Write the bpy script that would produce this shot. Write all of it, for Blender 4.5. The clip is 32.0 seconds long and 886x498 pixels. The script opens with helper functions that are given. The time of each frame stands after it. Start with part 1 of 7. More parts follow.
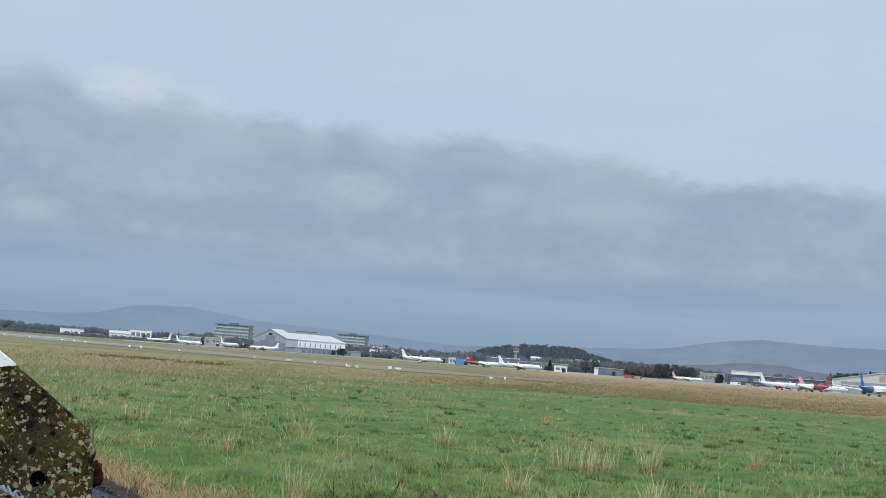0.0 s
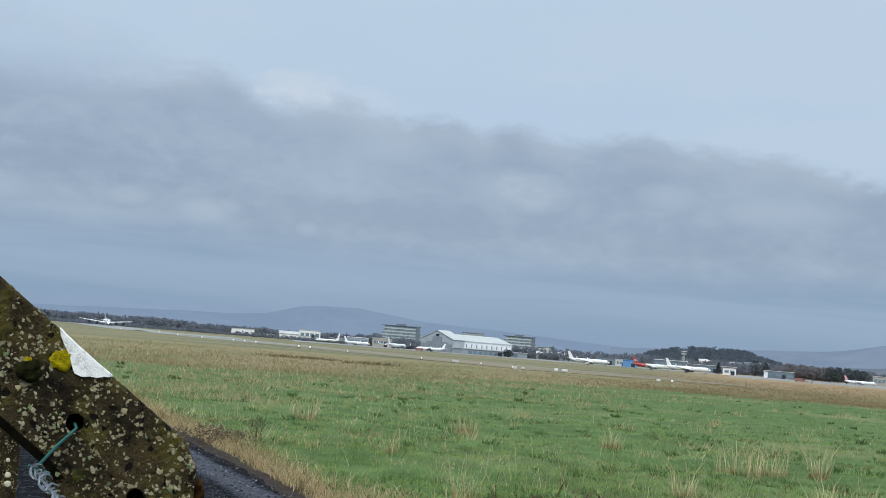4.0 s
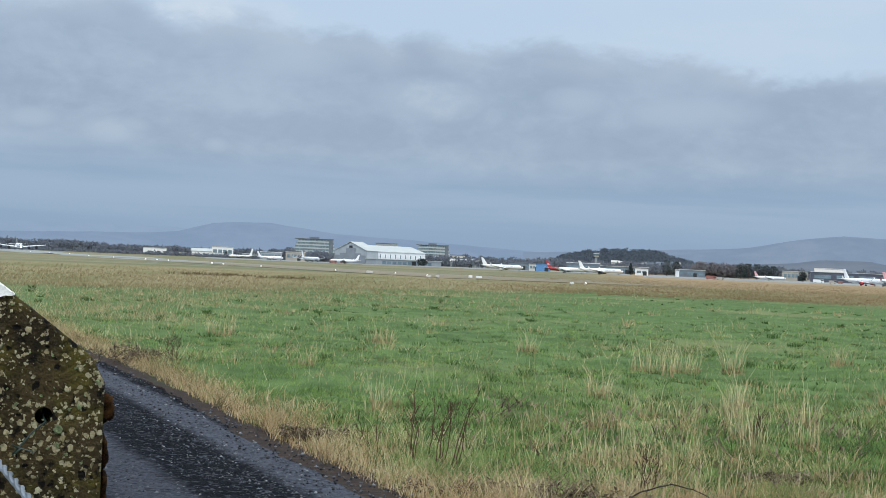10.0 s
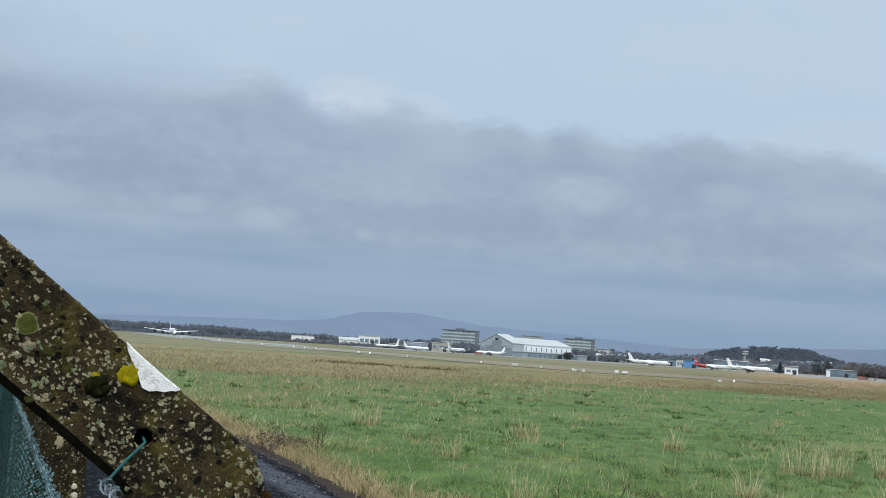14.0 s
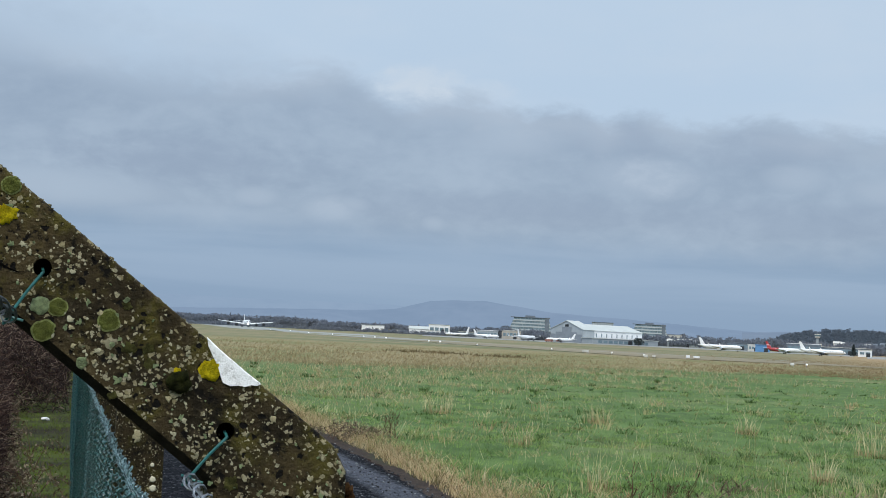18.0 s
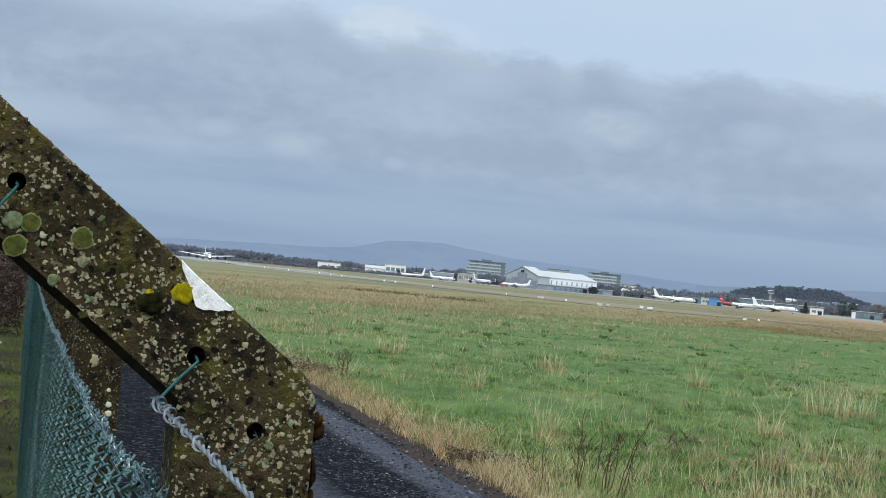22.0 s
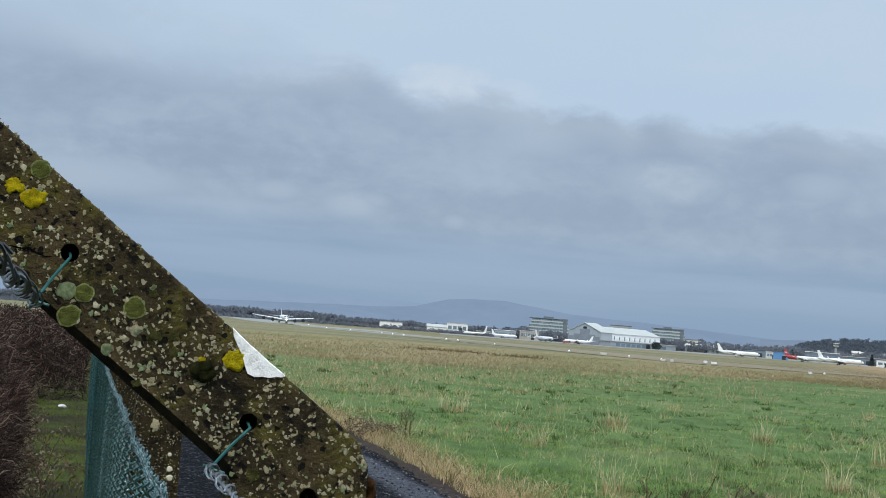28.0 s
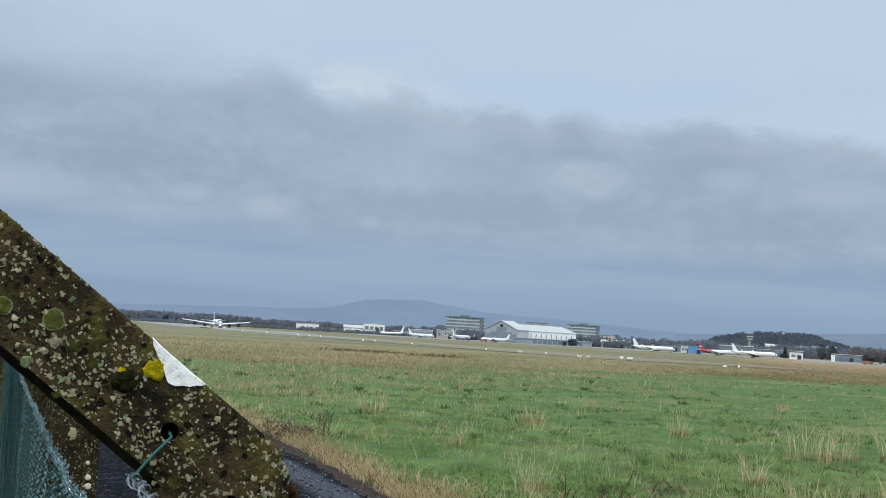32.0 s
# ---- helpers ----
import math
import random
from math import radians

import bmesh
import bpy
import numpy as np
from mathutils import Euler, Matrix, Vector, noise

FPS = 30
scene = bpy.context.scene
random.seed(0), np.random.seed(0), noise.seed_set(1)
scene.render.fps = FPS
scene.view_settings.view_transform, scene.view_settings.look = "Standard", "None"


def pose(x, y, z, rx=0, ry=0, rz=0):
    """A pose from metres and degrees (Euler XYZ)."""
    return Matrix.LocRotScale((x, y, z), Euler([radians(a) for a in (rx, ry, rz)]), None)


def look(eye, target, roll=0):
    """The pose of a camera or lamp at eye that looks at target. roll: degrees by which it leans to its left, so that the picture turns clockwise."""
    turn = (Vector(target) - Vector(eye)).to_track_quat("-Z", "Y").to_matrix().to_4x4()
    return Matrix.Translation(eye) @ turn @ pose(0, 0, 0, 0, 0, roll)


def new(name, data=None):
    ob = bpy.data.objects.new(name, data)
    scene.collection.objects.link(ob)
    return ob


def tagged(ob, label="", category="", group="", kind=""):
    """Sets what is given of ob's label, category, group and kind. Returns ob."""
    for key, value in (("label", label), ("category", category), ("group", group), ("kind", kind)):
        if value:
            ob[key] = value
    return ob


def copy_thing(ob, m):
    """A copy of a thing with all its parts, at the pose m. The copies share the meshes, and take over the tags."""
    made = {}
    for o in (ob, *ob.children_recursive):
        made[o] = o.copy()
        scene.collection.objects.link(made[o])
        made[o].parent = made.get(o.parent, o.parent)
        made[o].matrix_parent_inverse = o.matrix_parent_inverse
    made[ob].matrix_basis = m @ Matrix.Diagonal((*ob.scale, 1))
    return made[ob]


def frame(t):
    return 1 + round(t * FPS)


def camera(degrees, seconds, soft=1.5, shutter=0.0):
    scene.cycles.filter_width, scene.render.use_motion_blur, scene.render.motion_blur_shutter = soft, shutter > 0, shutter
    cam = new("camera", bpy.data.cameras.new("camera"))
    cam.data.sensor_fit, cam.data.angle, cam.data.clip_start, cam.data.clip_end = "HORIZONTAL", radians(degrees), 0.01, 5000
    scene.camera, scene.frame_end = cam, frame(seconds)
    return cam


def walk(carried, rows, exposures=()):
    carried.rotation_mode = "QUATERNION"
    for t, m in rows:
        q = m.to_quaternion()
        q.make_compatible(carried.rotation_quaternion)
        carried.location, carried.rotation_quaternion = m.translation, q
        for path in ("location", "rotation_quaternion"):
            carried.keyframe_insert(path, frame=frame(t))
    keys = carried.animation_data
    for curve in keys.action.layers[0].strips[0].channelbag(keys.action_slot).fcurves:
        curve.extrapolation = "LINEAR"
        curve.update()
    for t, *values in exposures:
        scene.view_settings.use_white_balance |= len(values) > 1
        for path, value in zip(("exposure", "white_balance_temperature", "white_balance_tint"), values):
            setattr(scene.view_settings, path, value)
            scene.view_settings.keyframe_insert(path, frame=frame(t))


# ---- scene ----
# camera: 28.8 degrees across, held by hand beside a perimeter fence
EYE_Z = 2.2
PATH = [
    (0, -0.0253, -0.1212, 2.1765, 93.817, -4.135, 0.966),
    (0.5, -0.0019, -0.0865, 2.1784, 94.093, -4.080, 2.648),
    (1, -0.0071, -0.0759, 2.1793, 93.888, -4.293, 4.657),
    (1.5, 0.0013, -0.0603, 2.1848, 93.758, -4.461, 5.861),
    (2, 0.0045, -0.0475, 2.1885, 93.800, -4.557, 6.149),
    (2.5, 0.0067, 0.0022, 2.1905, 94.013, -4.762, 6.251),
    (4.5, 0.0099, -0.0060, 2.1888, 93.152, -4.371, 6.525),
    (5, 0.0097, -0.0078, 2.1872, 92.853, -4.202, 5.971),
    (5.5, 0.0143, -0.0065, 2.1844, 92.436, -3.665, 4.544),
    (6, 0.0292, 0.0042, 2.1943, 91.980, -2.660, 2.694),
    (6.5, 0.0239, 0.0025, 2.1867, 91.450, -1.821, 1.377),
    (7, 0.0212, 0.0165, 2.1833, 90.703, -1.563, 0.939),
    (7.5, 0.0211, 0.0193, 2.1824, 90.093, -1.637, 0.738),
    (8, 0.0189, 0.0203, 2.1809, 89.744, -1.716, 0.454),
    (8.5, 0.0270, 0.0118, 2.1820, 89.492, -1.722, 0.222),
    (9, 0.0233, 0.0173, 2.1806, 89.294, -1.700, 0.010),
    (9.5, 0.0239, 0.0150, 2.1772, 89.541, -1.863, 0.819),
    (10, 0.0146, 0.0088, 2.1847, 90.623, -2.281, 3.644),
    (10.5, 0.0086, -0.0046, 2.1854, 91.901, -2.621, 6.910),
    (11, 0.0105, -0.0005, 2.1860, 92.525, -2.563, 8.473),
    (11.5, 0.0124, -0.0044, 2.1854, 92.627, -2.633, 8.471),
    (12, 0.0091, -0.0027, 2.1851, 92.809, -2.908, 8.396),
    (12.5, 0.0068, -0.0059, 2.1927, 93.144, -3.207, 8.392),
    (13, 0.0075, -0.0050, 2.1942, 93.429, -3.607, 8.263),
    (13.5, 0.0047, -0.0028, 2.1958, 93.499, -3.772, 8.201),
    (14, 0.0031, 0.0014, 2.1937, 93.449, -3.589, 8.483),
    (14.5, 0.0006, -0.0082, 2.1987, 93.388, -3.336, 8.972),
    (16.5, -0.0067, 0.0040, 2.1979, 93.271, -3.353, 9.430),
    (17, -0.0083, -0.0010, 2.1973, 93.177, -3.129, 9.651),
    (17.5, -0.0053, 0.0012, 2.1971, 93.042, -2.708, 10.083),
    (18, -0.0049, 0.0022, 2.1960, 92.925, -2.742, 10.812),
    (18.5, -0.0098, 0.0109, 2.1909, 92.692, -3.142, 11.629),
    (19, -0.0178, 0.0159, 2.1902, 92.367, -3.541, 12.101),
    (19.5, -0.0194, 0.0151, 2.1912, 92.077, -3.654, 11.920),
    (20, -0.0201, 0.0122, 2.1920, 91.870, -3.775, 11.238),
    (20.5, -0.0168, 0.0129, 2.1878, 91.653, -4.059, 10.400),
    (21, -0.0188, 0.0159, 2.1875, 91.487, -4.686, 9.578),
    (21.5, -0.0206, 0.0204, 2.1902, 91.368, -5.142, 9.104),
    (22, -0.0258, 0.0160, 2.1879, 91.076, -5.197, 9.333),
    (22.5, -0.0284, 0.0252, 2.1856, 90.609, -4.928, 9.929),
    (23, -0.0259, 0.0239, 2.1884, 90.345, -4.689, 10.548),
    (23.5, -0.0233, 0.0264, 2.1906, 90.362, -4.466, 11.107),
    (24, -0.0240, 0.0272, 2.1910, 90.616, -4.152, 11.613),
    (24.5, -0.0188, 0.0255, 2.1929, 91.042, -3.849, 11.526),
    (25, -0.0197, 0.0255, 2.1968, 91.605, -3.671, 10.858),
    (25.5, -0.0194, 0.0234, 2.2011, 92.098, -3.973, 10.126),
    (27.5, -0.0213, 0.0086, 2.1908, 92.342, -4.629, 11.213),
    (28, -0.0138, 0.0094, 2.1937, 92.835, -4.337, 11.402),
    (28.5, -0.0107, 0.0128, 2.1934, 92.788, -4.006, 11.119),
    (29, -0.0093, 0.0105, 2.1966, 92.478, -3.879, 10.510),
    (29.5, -0.0086, 0.0038, 2.1962, 92.432, -3.668, 9.976),
    (30, -0.0058, 0.0024, 2.1962, 92.744, -3.483, 9.600),
    (30.5, -0.0064, -0.0065, 2.1974, 93.035, -3.418, 9.160),
    (31, -0.0061, -0.0134, 2.1966, 93.137, -3.332, 8.830),
    (31.5, -0.0077, -0.0145, 2.1964, 93.127, -3.207, 8.676),
    (32, -0.0119, -0.0096, 2.1980, 93.012, -3.230, 8.642),
]
cam = camera(28.83, 32.0, soft=0.88)
EXPOSURES = [(0, -0.06), (5, -0.04), (7, 0.05), (9, 0.12), (10.5, 0.0), (13, -0.05), (19, 0.0), (23, 0.07), (25, 0.0), (28, -0.03), (32, -0.04)]
walk(cam, [(t, pose(x, y, z, rx, ry, rz)) for t, x, y, z, rx, ry, rz in PATH], EXPOSURES)

# world: broken overcast, a lumpy bank of cloud with paler sky above it
FENCE = Vector((-0.3907, 0.9205, 0.0))     # along the fence, away from the camera
OUT = Vector((-0.9205, -0.3907, 0.0))      # across the fence, to the public side
POST_S = 1.492                             # distance along FENCE of the near face of the first post


def node_tree(owner):
    owner.use_nodes = True
    owner.node_tree.nodes.clear()
    return owner.node_tree


class G:
    """Small helper to chain shader nodes."""

    def __init__(self, owner):
        self.t = node_tree(owner)

    def n(self, kind, **kw):
        nd = self.t.nodes.new(kind)
        for k, v in kw.items():
            if k in ("operation", "blend_type", "data_type", "noise_dimensions", "feature", "sky_type", "interpolation_type", "distance"):
                if k == "operation":
                    nd.operation = v
                elif k == "blend_type":
                    nd.blend_type = v
                elif k == "data_type":
                    nd.data_type = v
                elif k == "feature":
                    nd.feature = v
                elif k == "interpolation_type":
                    nd.interpolation_type = v
        return nd

    def link(self, a, b):
        self.t.links.new(a, b)

    def put(self, sock, v):
        if hasattr(v, "links") or isinstance(v, bpy.types.NodeSocket):
            self.t.links.new(v, sock)
        else:
            sock.default_value = v

    def math(self, op, a, b=0.0, c=0.0, clamp=False):
        nd = self.n("ShaderNodeMath", operation=op)
        nd.use_clamp = clamp
        for s, v in zip(nd.inputs, (a, b, c)):
            self.put(s, v)
        return nd.outputs[0]

    def ramp(self, v, lo, hi, a=0.0, b=1.0):
        nd = self.n("ShaderNodeMapRange", interpolation_type="SMOOTHSTEP")
        for s, x in zip(nd.inputs[:5], (v, lo, hi, a, b)):
            self.put(s, x)
        return nd.outputs[0]

    def noise(self, vec, scale, detail=3.0, rough=0.55, dist=0.0):
        nd = self.n("ShaderNodeTexNoise")
        self.put(nd.inputs["Vector"], vec)
        nd.inputs["Scale"].default_value = scale
        nd.inputs["Detail"].default_value = detail
        nd.inputs["Roughness"].default_value = rough
        nd.inputs["Distortion"].default_value = dist
        return nd.outputs["Fac"]

    def voro(self, vec, scale, feature="F1", out="Distance"):
        nd = self.n("ShaderNodeTexVoronoi", feature=feature)
        self.put(nd.inputs["Vector"], vec)
        nd.inputs["Scale"].default_value = scale
        return nd.outputs[out]

    def mix(self, fac, a, b):
        nd = self.n("ShaderNodeMix", data_type="RGBA")
        self.put(nd.inputs[0], fac)
        for s, v in ((nd.inputs[6], a), (nd.inputs[7], b)):
            self.put(s, (*v, 1.0) if isinstance(v, tuple) and len(v) == 3 else v)
        return nd.outputs[2]

    def xyz(self, vec):
        nd = self.n("ShaderNodeSeparateXYZ")
        self.put(nd.inputs[0], vec)
        return nd.outputs

    def vec(self, x, y, z):
        nd = self.n("ShaderNodeCombineXYZ")
        for s, v in zip(nd.inputs, (x, y, z)):
            self.put(s, v)
        return nd.outputs[0]

    def coords(self, kind="Object"):
        return self.n("ShaderNodeTexCoord").outputs[kind]

    def island(self):
        return self.n("ShaderNodeNewGeometry").outputs["Random Per Island"]

    def objrand(self):
        return self.n("ShaderNodeObjectInfo").outputs["Random"]

    def surface(self, color, rough=0.8, metal=0.0, bump=None, strength=0.3, dist=0.02, emit=None, emit_strength=0.0, spec=0.5, alpha=None):
        b = self.n("ShaderNodeBsdfPrincipled")
        self.put(b.inputs["Base Color"], (*color, 1.0) if isinstance(color, tuple) and len(color) == 3 else color)
        self.put(b.inputs["Roughness"], rough)
        self.put(b.inputs["Metallic"], metal)
        self.put(b.inputs["Specular IOR Level"], spec)
        if alpha is not None:
            self.put(b.inputs["Alpha"], alpha)
        if emit is not None:
            self.put(b.inputs["Emission Color"], (*emit, 1.0) if isinstance(emit, tuple) else emit)
            self.put(b.inputs["Emission Strength"], emit_strength)
        if bump is not None:
            nd = self.n("ShaderNodeBump")
            nd.inputs["Strength"].default_value = strength
            nd.inputs["Distance"].default_value = dist
            self.put(nd.inputs["Height"], bump)
            self.link(nd.outputs[0], b.inputs["Normal"])
        o = self.n("ShaderNodeOutputMaterial")
        self.link(b.outputs[0], o.inputs[0])
        return b


world = bpy.data.worlds.new("world")
scene.world = world
SUN_AZ, SUN_EL = 178.0, 56.0


# height of the top of the cloud bank: azimuth and elevation in degrees
CLOUD_TOP = [(-30, 9.3), (-26.6, 9.05), (-23, 8.6), (-19.5, 8.3), (-17.4, 8.5), (-15.9, 8.65), (-14.5, 8.65), (-13.5, 8.2), (-12.6, 7.9), (-11, 8.05), (-9.8, 7.85), (-8.7, 7.62),
             (-7.5, 7.85), (-6.5, 7.72), (-5.8, 7.42), (-5.0, 7.68), (-4.1, 7.6), (-3.1, 7.28), (-2.0, 7.28), (-1.0, 7.58), (0.0, 7.52), (1.1, 7.28), (2.3, 7.18), (4.3, 7.25), (6.0, 6.8), (8.0, 6.6), (11.0, 6.75), (14.0, 6.35), (20.0, 6.1)]


def build_world():
    g = G(world)
    x, y, z = g.xyz(g.coords("Generated"))
    el = g.math("MULTIPLY", g.math("ARCSINE", z), 57.2958)
    azd = g.math("MULTIPLY", g.math("ARCTAN2", x, y), 57.2958)
    away = lambda v, k: g.math("MULTIPLY", g.math("SUBTRACT", v, 0.5), k)
    # cloud space, in degrees, stretched sideways and stirred by a coarse noise
    p0 = g.vec(g.math("MULTIPLY", azd, 0.30), g.math("MULTIPLY", el, 0.55), 3.7)
    stir = g.n("ShaderNodeTexNoise")
    g.put(stir.inputs["Vector"], p0)
    stir.inputs["Scale"].default_value, stir.inputs["Detail"].default_value = 0.8, 3.0
    va = g.n("ShaderNodeVectorMath")
    va.operation = "MULTIPLY_ADD"
    g.link(stir.outputs["Color"], va.inputs[0])
    va.inputs[1].default_value = (0.55, 0.55, 0.0)
    g.link(p0, va.inputs[2])
    p = va.outputs[0]
    big = g.noise(p, 0.55, 3.0, 0.5)
    fine = g.noise(p, 1.5, 5.0, 0.55)
    tiny = g.noise(p, 4.5, 6.0, 0.6)
    streak = g.noise(g.vec(g.math("MULTIPLY", azd, 0.055), g.math("MULTIPLY", el, 0.75), 5.1), 1.0, 5.0, 0.55, 0.3)
    soft = g.noise(g.vec(g.math("MULTIPLY", azd, 0.05), g.math("MULTIPLY", el, 0.24), 9.2), 1.0, 4.0, 0.55, 0.2)
    # the lumpy top of the bank
    rmp = g.n("ShaderNodeValToRGB")
    rmp.color_ramp.interpolation = "CARDINAL"
    stops = rmp.color_ramp.elements
    while len(stops) < len(CLOUD_TOP):
        stops.new(0.5)
    for e, (a, h) in zip(stops, CLOUD_TOP):
        v = (h - 6.0) / 4.0
        e.position, e.color = (a + 30.0) / 50.0, (v, v, v, 1.0)
    g.put(rmp.inputs[0], g.math("MULTIPLY", g.math("ADD", azd, 30.0), 0.02))
    edge = g.math("ADD", g.math("MULTIPLY", rmp.outputs[0], 4.0), 6.0)
    lump = g.math("ADD", away(fine, 1.1), away(tiny, 0.9))
    rel = g.math("ADD", g.math("SUBTRACT", edge, el), lump)
    west = g.ramp(azd, -22.0, -9.0, 1.0, 0.0)
    wide = g.math("ADD", 0.32, g.math("MULTIPLY", west, 0.45))
    bank = g.ramp(g.math("DIVIDE", rel, wide), -1.0, 1.4)

    def patch(az0, el0, w, h, k=1.0, rag=3.4):
        """A ragged patch of cloud round az0, el0."""
        qa = g.math("MULTIPLY", g.math("SUBTRACT", azd, az0), 1.0 / w)
        qe = g.math("MULTIPLY", g.math("SUBTRACT", el, el0), 1.0 / h)
        q = g.math("ADD", g.math("MULTIPLY", qa, qa), g.math("MULTIPLY", qe, qe))
        q = g.math("ADD", q, g.math("ADD", away(tiny, rag), away(fine, rag * 1.2)))
        return g.ramp(q, 2.2, -0.9, 0.0, k)

    def over(col, tint, rows):
        m = None
        for r in rows:
            m = patch(*r) if m is None else g.math("MAXIMUM", m, patch(*r))
        return g.mix(m, col, tint)

    # open sky over the bank, thinly veiled
    clear = g.mix(g.ramp(el, 4.0, 16.0), (0.480, 0.618, 0.785), (0.535, 0.665, 0.815))
    veil = g.ramp(g.math("ADD", soft, away(fine, 0.3)), 0.42, 0.72, 0.0, 0.35)
    clear = g.mix(veil, clear, (0.60, 0.69, 0.80))
    clear = over(clear, (0.615, 0.70, 0.80), ((-11.9, 8.35, 1.35, 0.50, 0.85), (-9.9, 8.25, 0.9, 0.30, 0.5)))
    clear = over(clear, (0.40, 0.50, 0.63), ((-26.0, 9.4, 5.0, 1.1, 0.6, 1.2), (-19.5, 9.0, 2.6, 0.8, 0.35, 1.2)))
    # body of the bank
    shade = g.math("ADD", g.math("ADD", away(fine, 1.1), away(big, 1.2)), away(tiny, 0.7))
    grey = g.mix(g.ramp(shade, -0.55, 0.55), (0.308, 0.400, 0.530), (0.394, 0.494, 0.624))
    grey = over(grey, (0.300, 0.383, 0.515), ((-8.5, 4.35, 5.0, 0.55, 0.75, 1.2), (1.0, 4.3, 6.0, 0.55, 0.6, 1.2), (-0.4, 6.75, 2.2, 0.45, 0.6), (-5.3, 7.0, 1.2, 0.40, 0.55), (-20.0, 5.4, 4.0, 0.7, 0.6), (-2.0, 6.5, 2.5, 0.3, 0.4), (9.0, 6.0, 3.0, 0.6, 0.5)))
    crest = g.math("MULTIPLY", g.ramp(rel, 0.1, 1.3, 1.0, 0.0), g.ramp(g.noise(p0, 0.62, 2.0), 0.44, 0.62, 0.10, 0.55))
    grey = g.mix(crest, grey, (0.485, 0.570, 0.685))
    grey = over(grey, (0.478, 0.572, 0.696), ((-14.8, 4.0, 0.85, 0.42, 0.6), (-14.1, 4.25, 0.5, 0.22, 0.4), (-4.4, 5.55, 1.5, 0.55, 0.75), (-17.2, 4.35, 0.6, 0.25, 0.4), (-11.3, 3.75, 0.35, 0.22, 0.5), (-18.6, 3.55, 2.6, 0.30, 0.35), (-24.0, 4.3, 3.0, 0.5, 0.4), (4.4, 5.4, 1.8, 0.45, 0.45), (0.6, 5.7, 0.8, 0.35, 0.4), (-9.0, 6.6, 1.4, 0.4, 0.3)))
    # rain haze under the base of the cloud
    haze = g.mix(g.ramp(streak, 0.35, 0.65), (0.268, 0.382, 0.540), (0.325, 0.440, 0.598))
    haze = g.mix(g.ramp(el, 0.6, 2.6, 0.55, 0.0), haze, (0.262, 0.375, 0.540))
    low = g.ramp(g.math("ADD", el, g.math("ADD", away(soft, 1.6), away(fine, 0.9))), 2.6, 4.1)
    col = g.mix(bank, clear, g.mix(low, haze, grey))
    # overcast brightens towards the zenith
    top = g.ramp(el, 12.0, 60.0, 1.0, 1.75)
    nish = g.n("ShaderNodeTexSky")
    nish.sky_type, nish.sun_disc = "NISHITA", False
    nish.sun_elevation, nish.sun_rotation = radians(SUN_EL), radians(SUN_AZ)
    bg1 = g.n("ShaderNodeBackground")
    g.link(col, bg1.inputs[0])
    g.link(top, bg1.inputs[1])
    bg2 = g.n("ShaderNodeBackground")
    g.link(nish.outputs[0], bg2.inputs[0])
    bg2.inputs[1].default_value = 0.08
    mx = g.n("ShaderNodeMixShader")
    mx.inputs[0].default_value = 0.06
    g.link(bg1.outputs[0], mx.inputs[1])
    g.link(bg2.outputs[0], mx.inputs[2])
    out = g.n("ShaderNodeOutputWorld")
    g.link(mx.outputs[0], out.inputs[0])


build_world()
sun_data = bpy.data.lights.new("sun", "SUN")
sun_data.energy, sun_data.angle, sun_data.color = 2.45, radians(12), (1.0, 0.95, 0.86)
sun = new("sun", sun_data)
sun.matrix_world = look((0, 0, 60), (60 * -math.sin(radians(SUN_AZ)) / math.tan(radians(SUN_EL)), 60 * -math.cos(radians(SUN_AZ)) / math.tan(radians(SUN_EL)), 0))


# ---- materials ----
def material(name):
    m = bpy.data.materials.new(name)
    return m, G(m)


def plain(name, color, rough=0.6, metal=0.0, vary=0.12, scale=3.0, bump=0.0, spec=0.5):
    m, g = material(name)
    c = g.coords()
    v = g.math("ADD", g.math("MULTIPLY", g.noise(c, scale, 4.0), 0.6), g.math("MULTIPLY", g.noise(c, scale * 9, 3.0), 0.4))
    dark = tuple(k * (1 - vary * 1.6) for k in color)
    lite = tuple(min(1, k * (1 + vary)) for k in color)
    g.surface(g.mix(g.ramp(v, 0.3, 0.7), dark, lite), g.ramp(v, 0.2, 0.8, max(0.04, rough - 0.1), min(1, rough + 0.1)), metal,
              bump=v if bump else None, strength=bump, spec=spec)
    return m


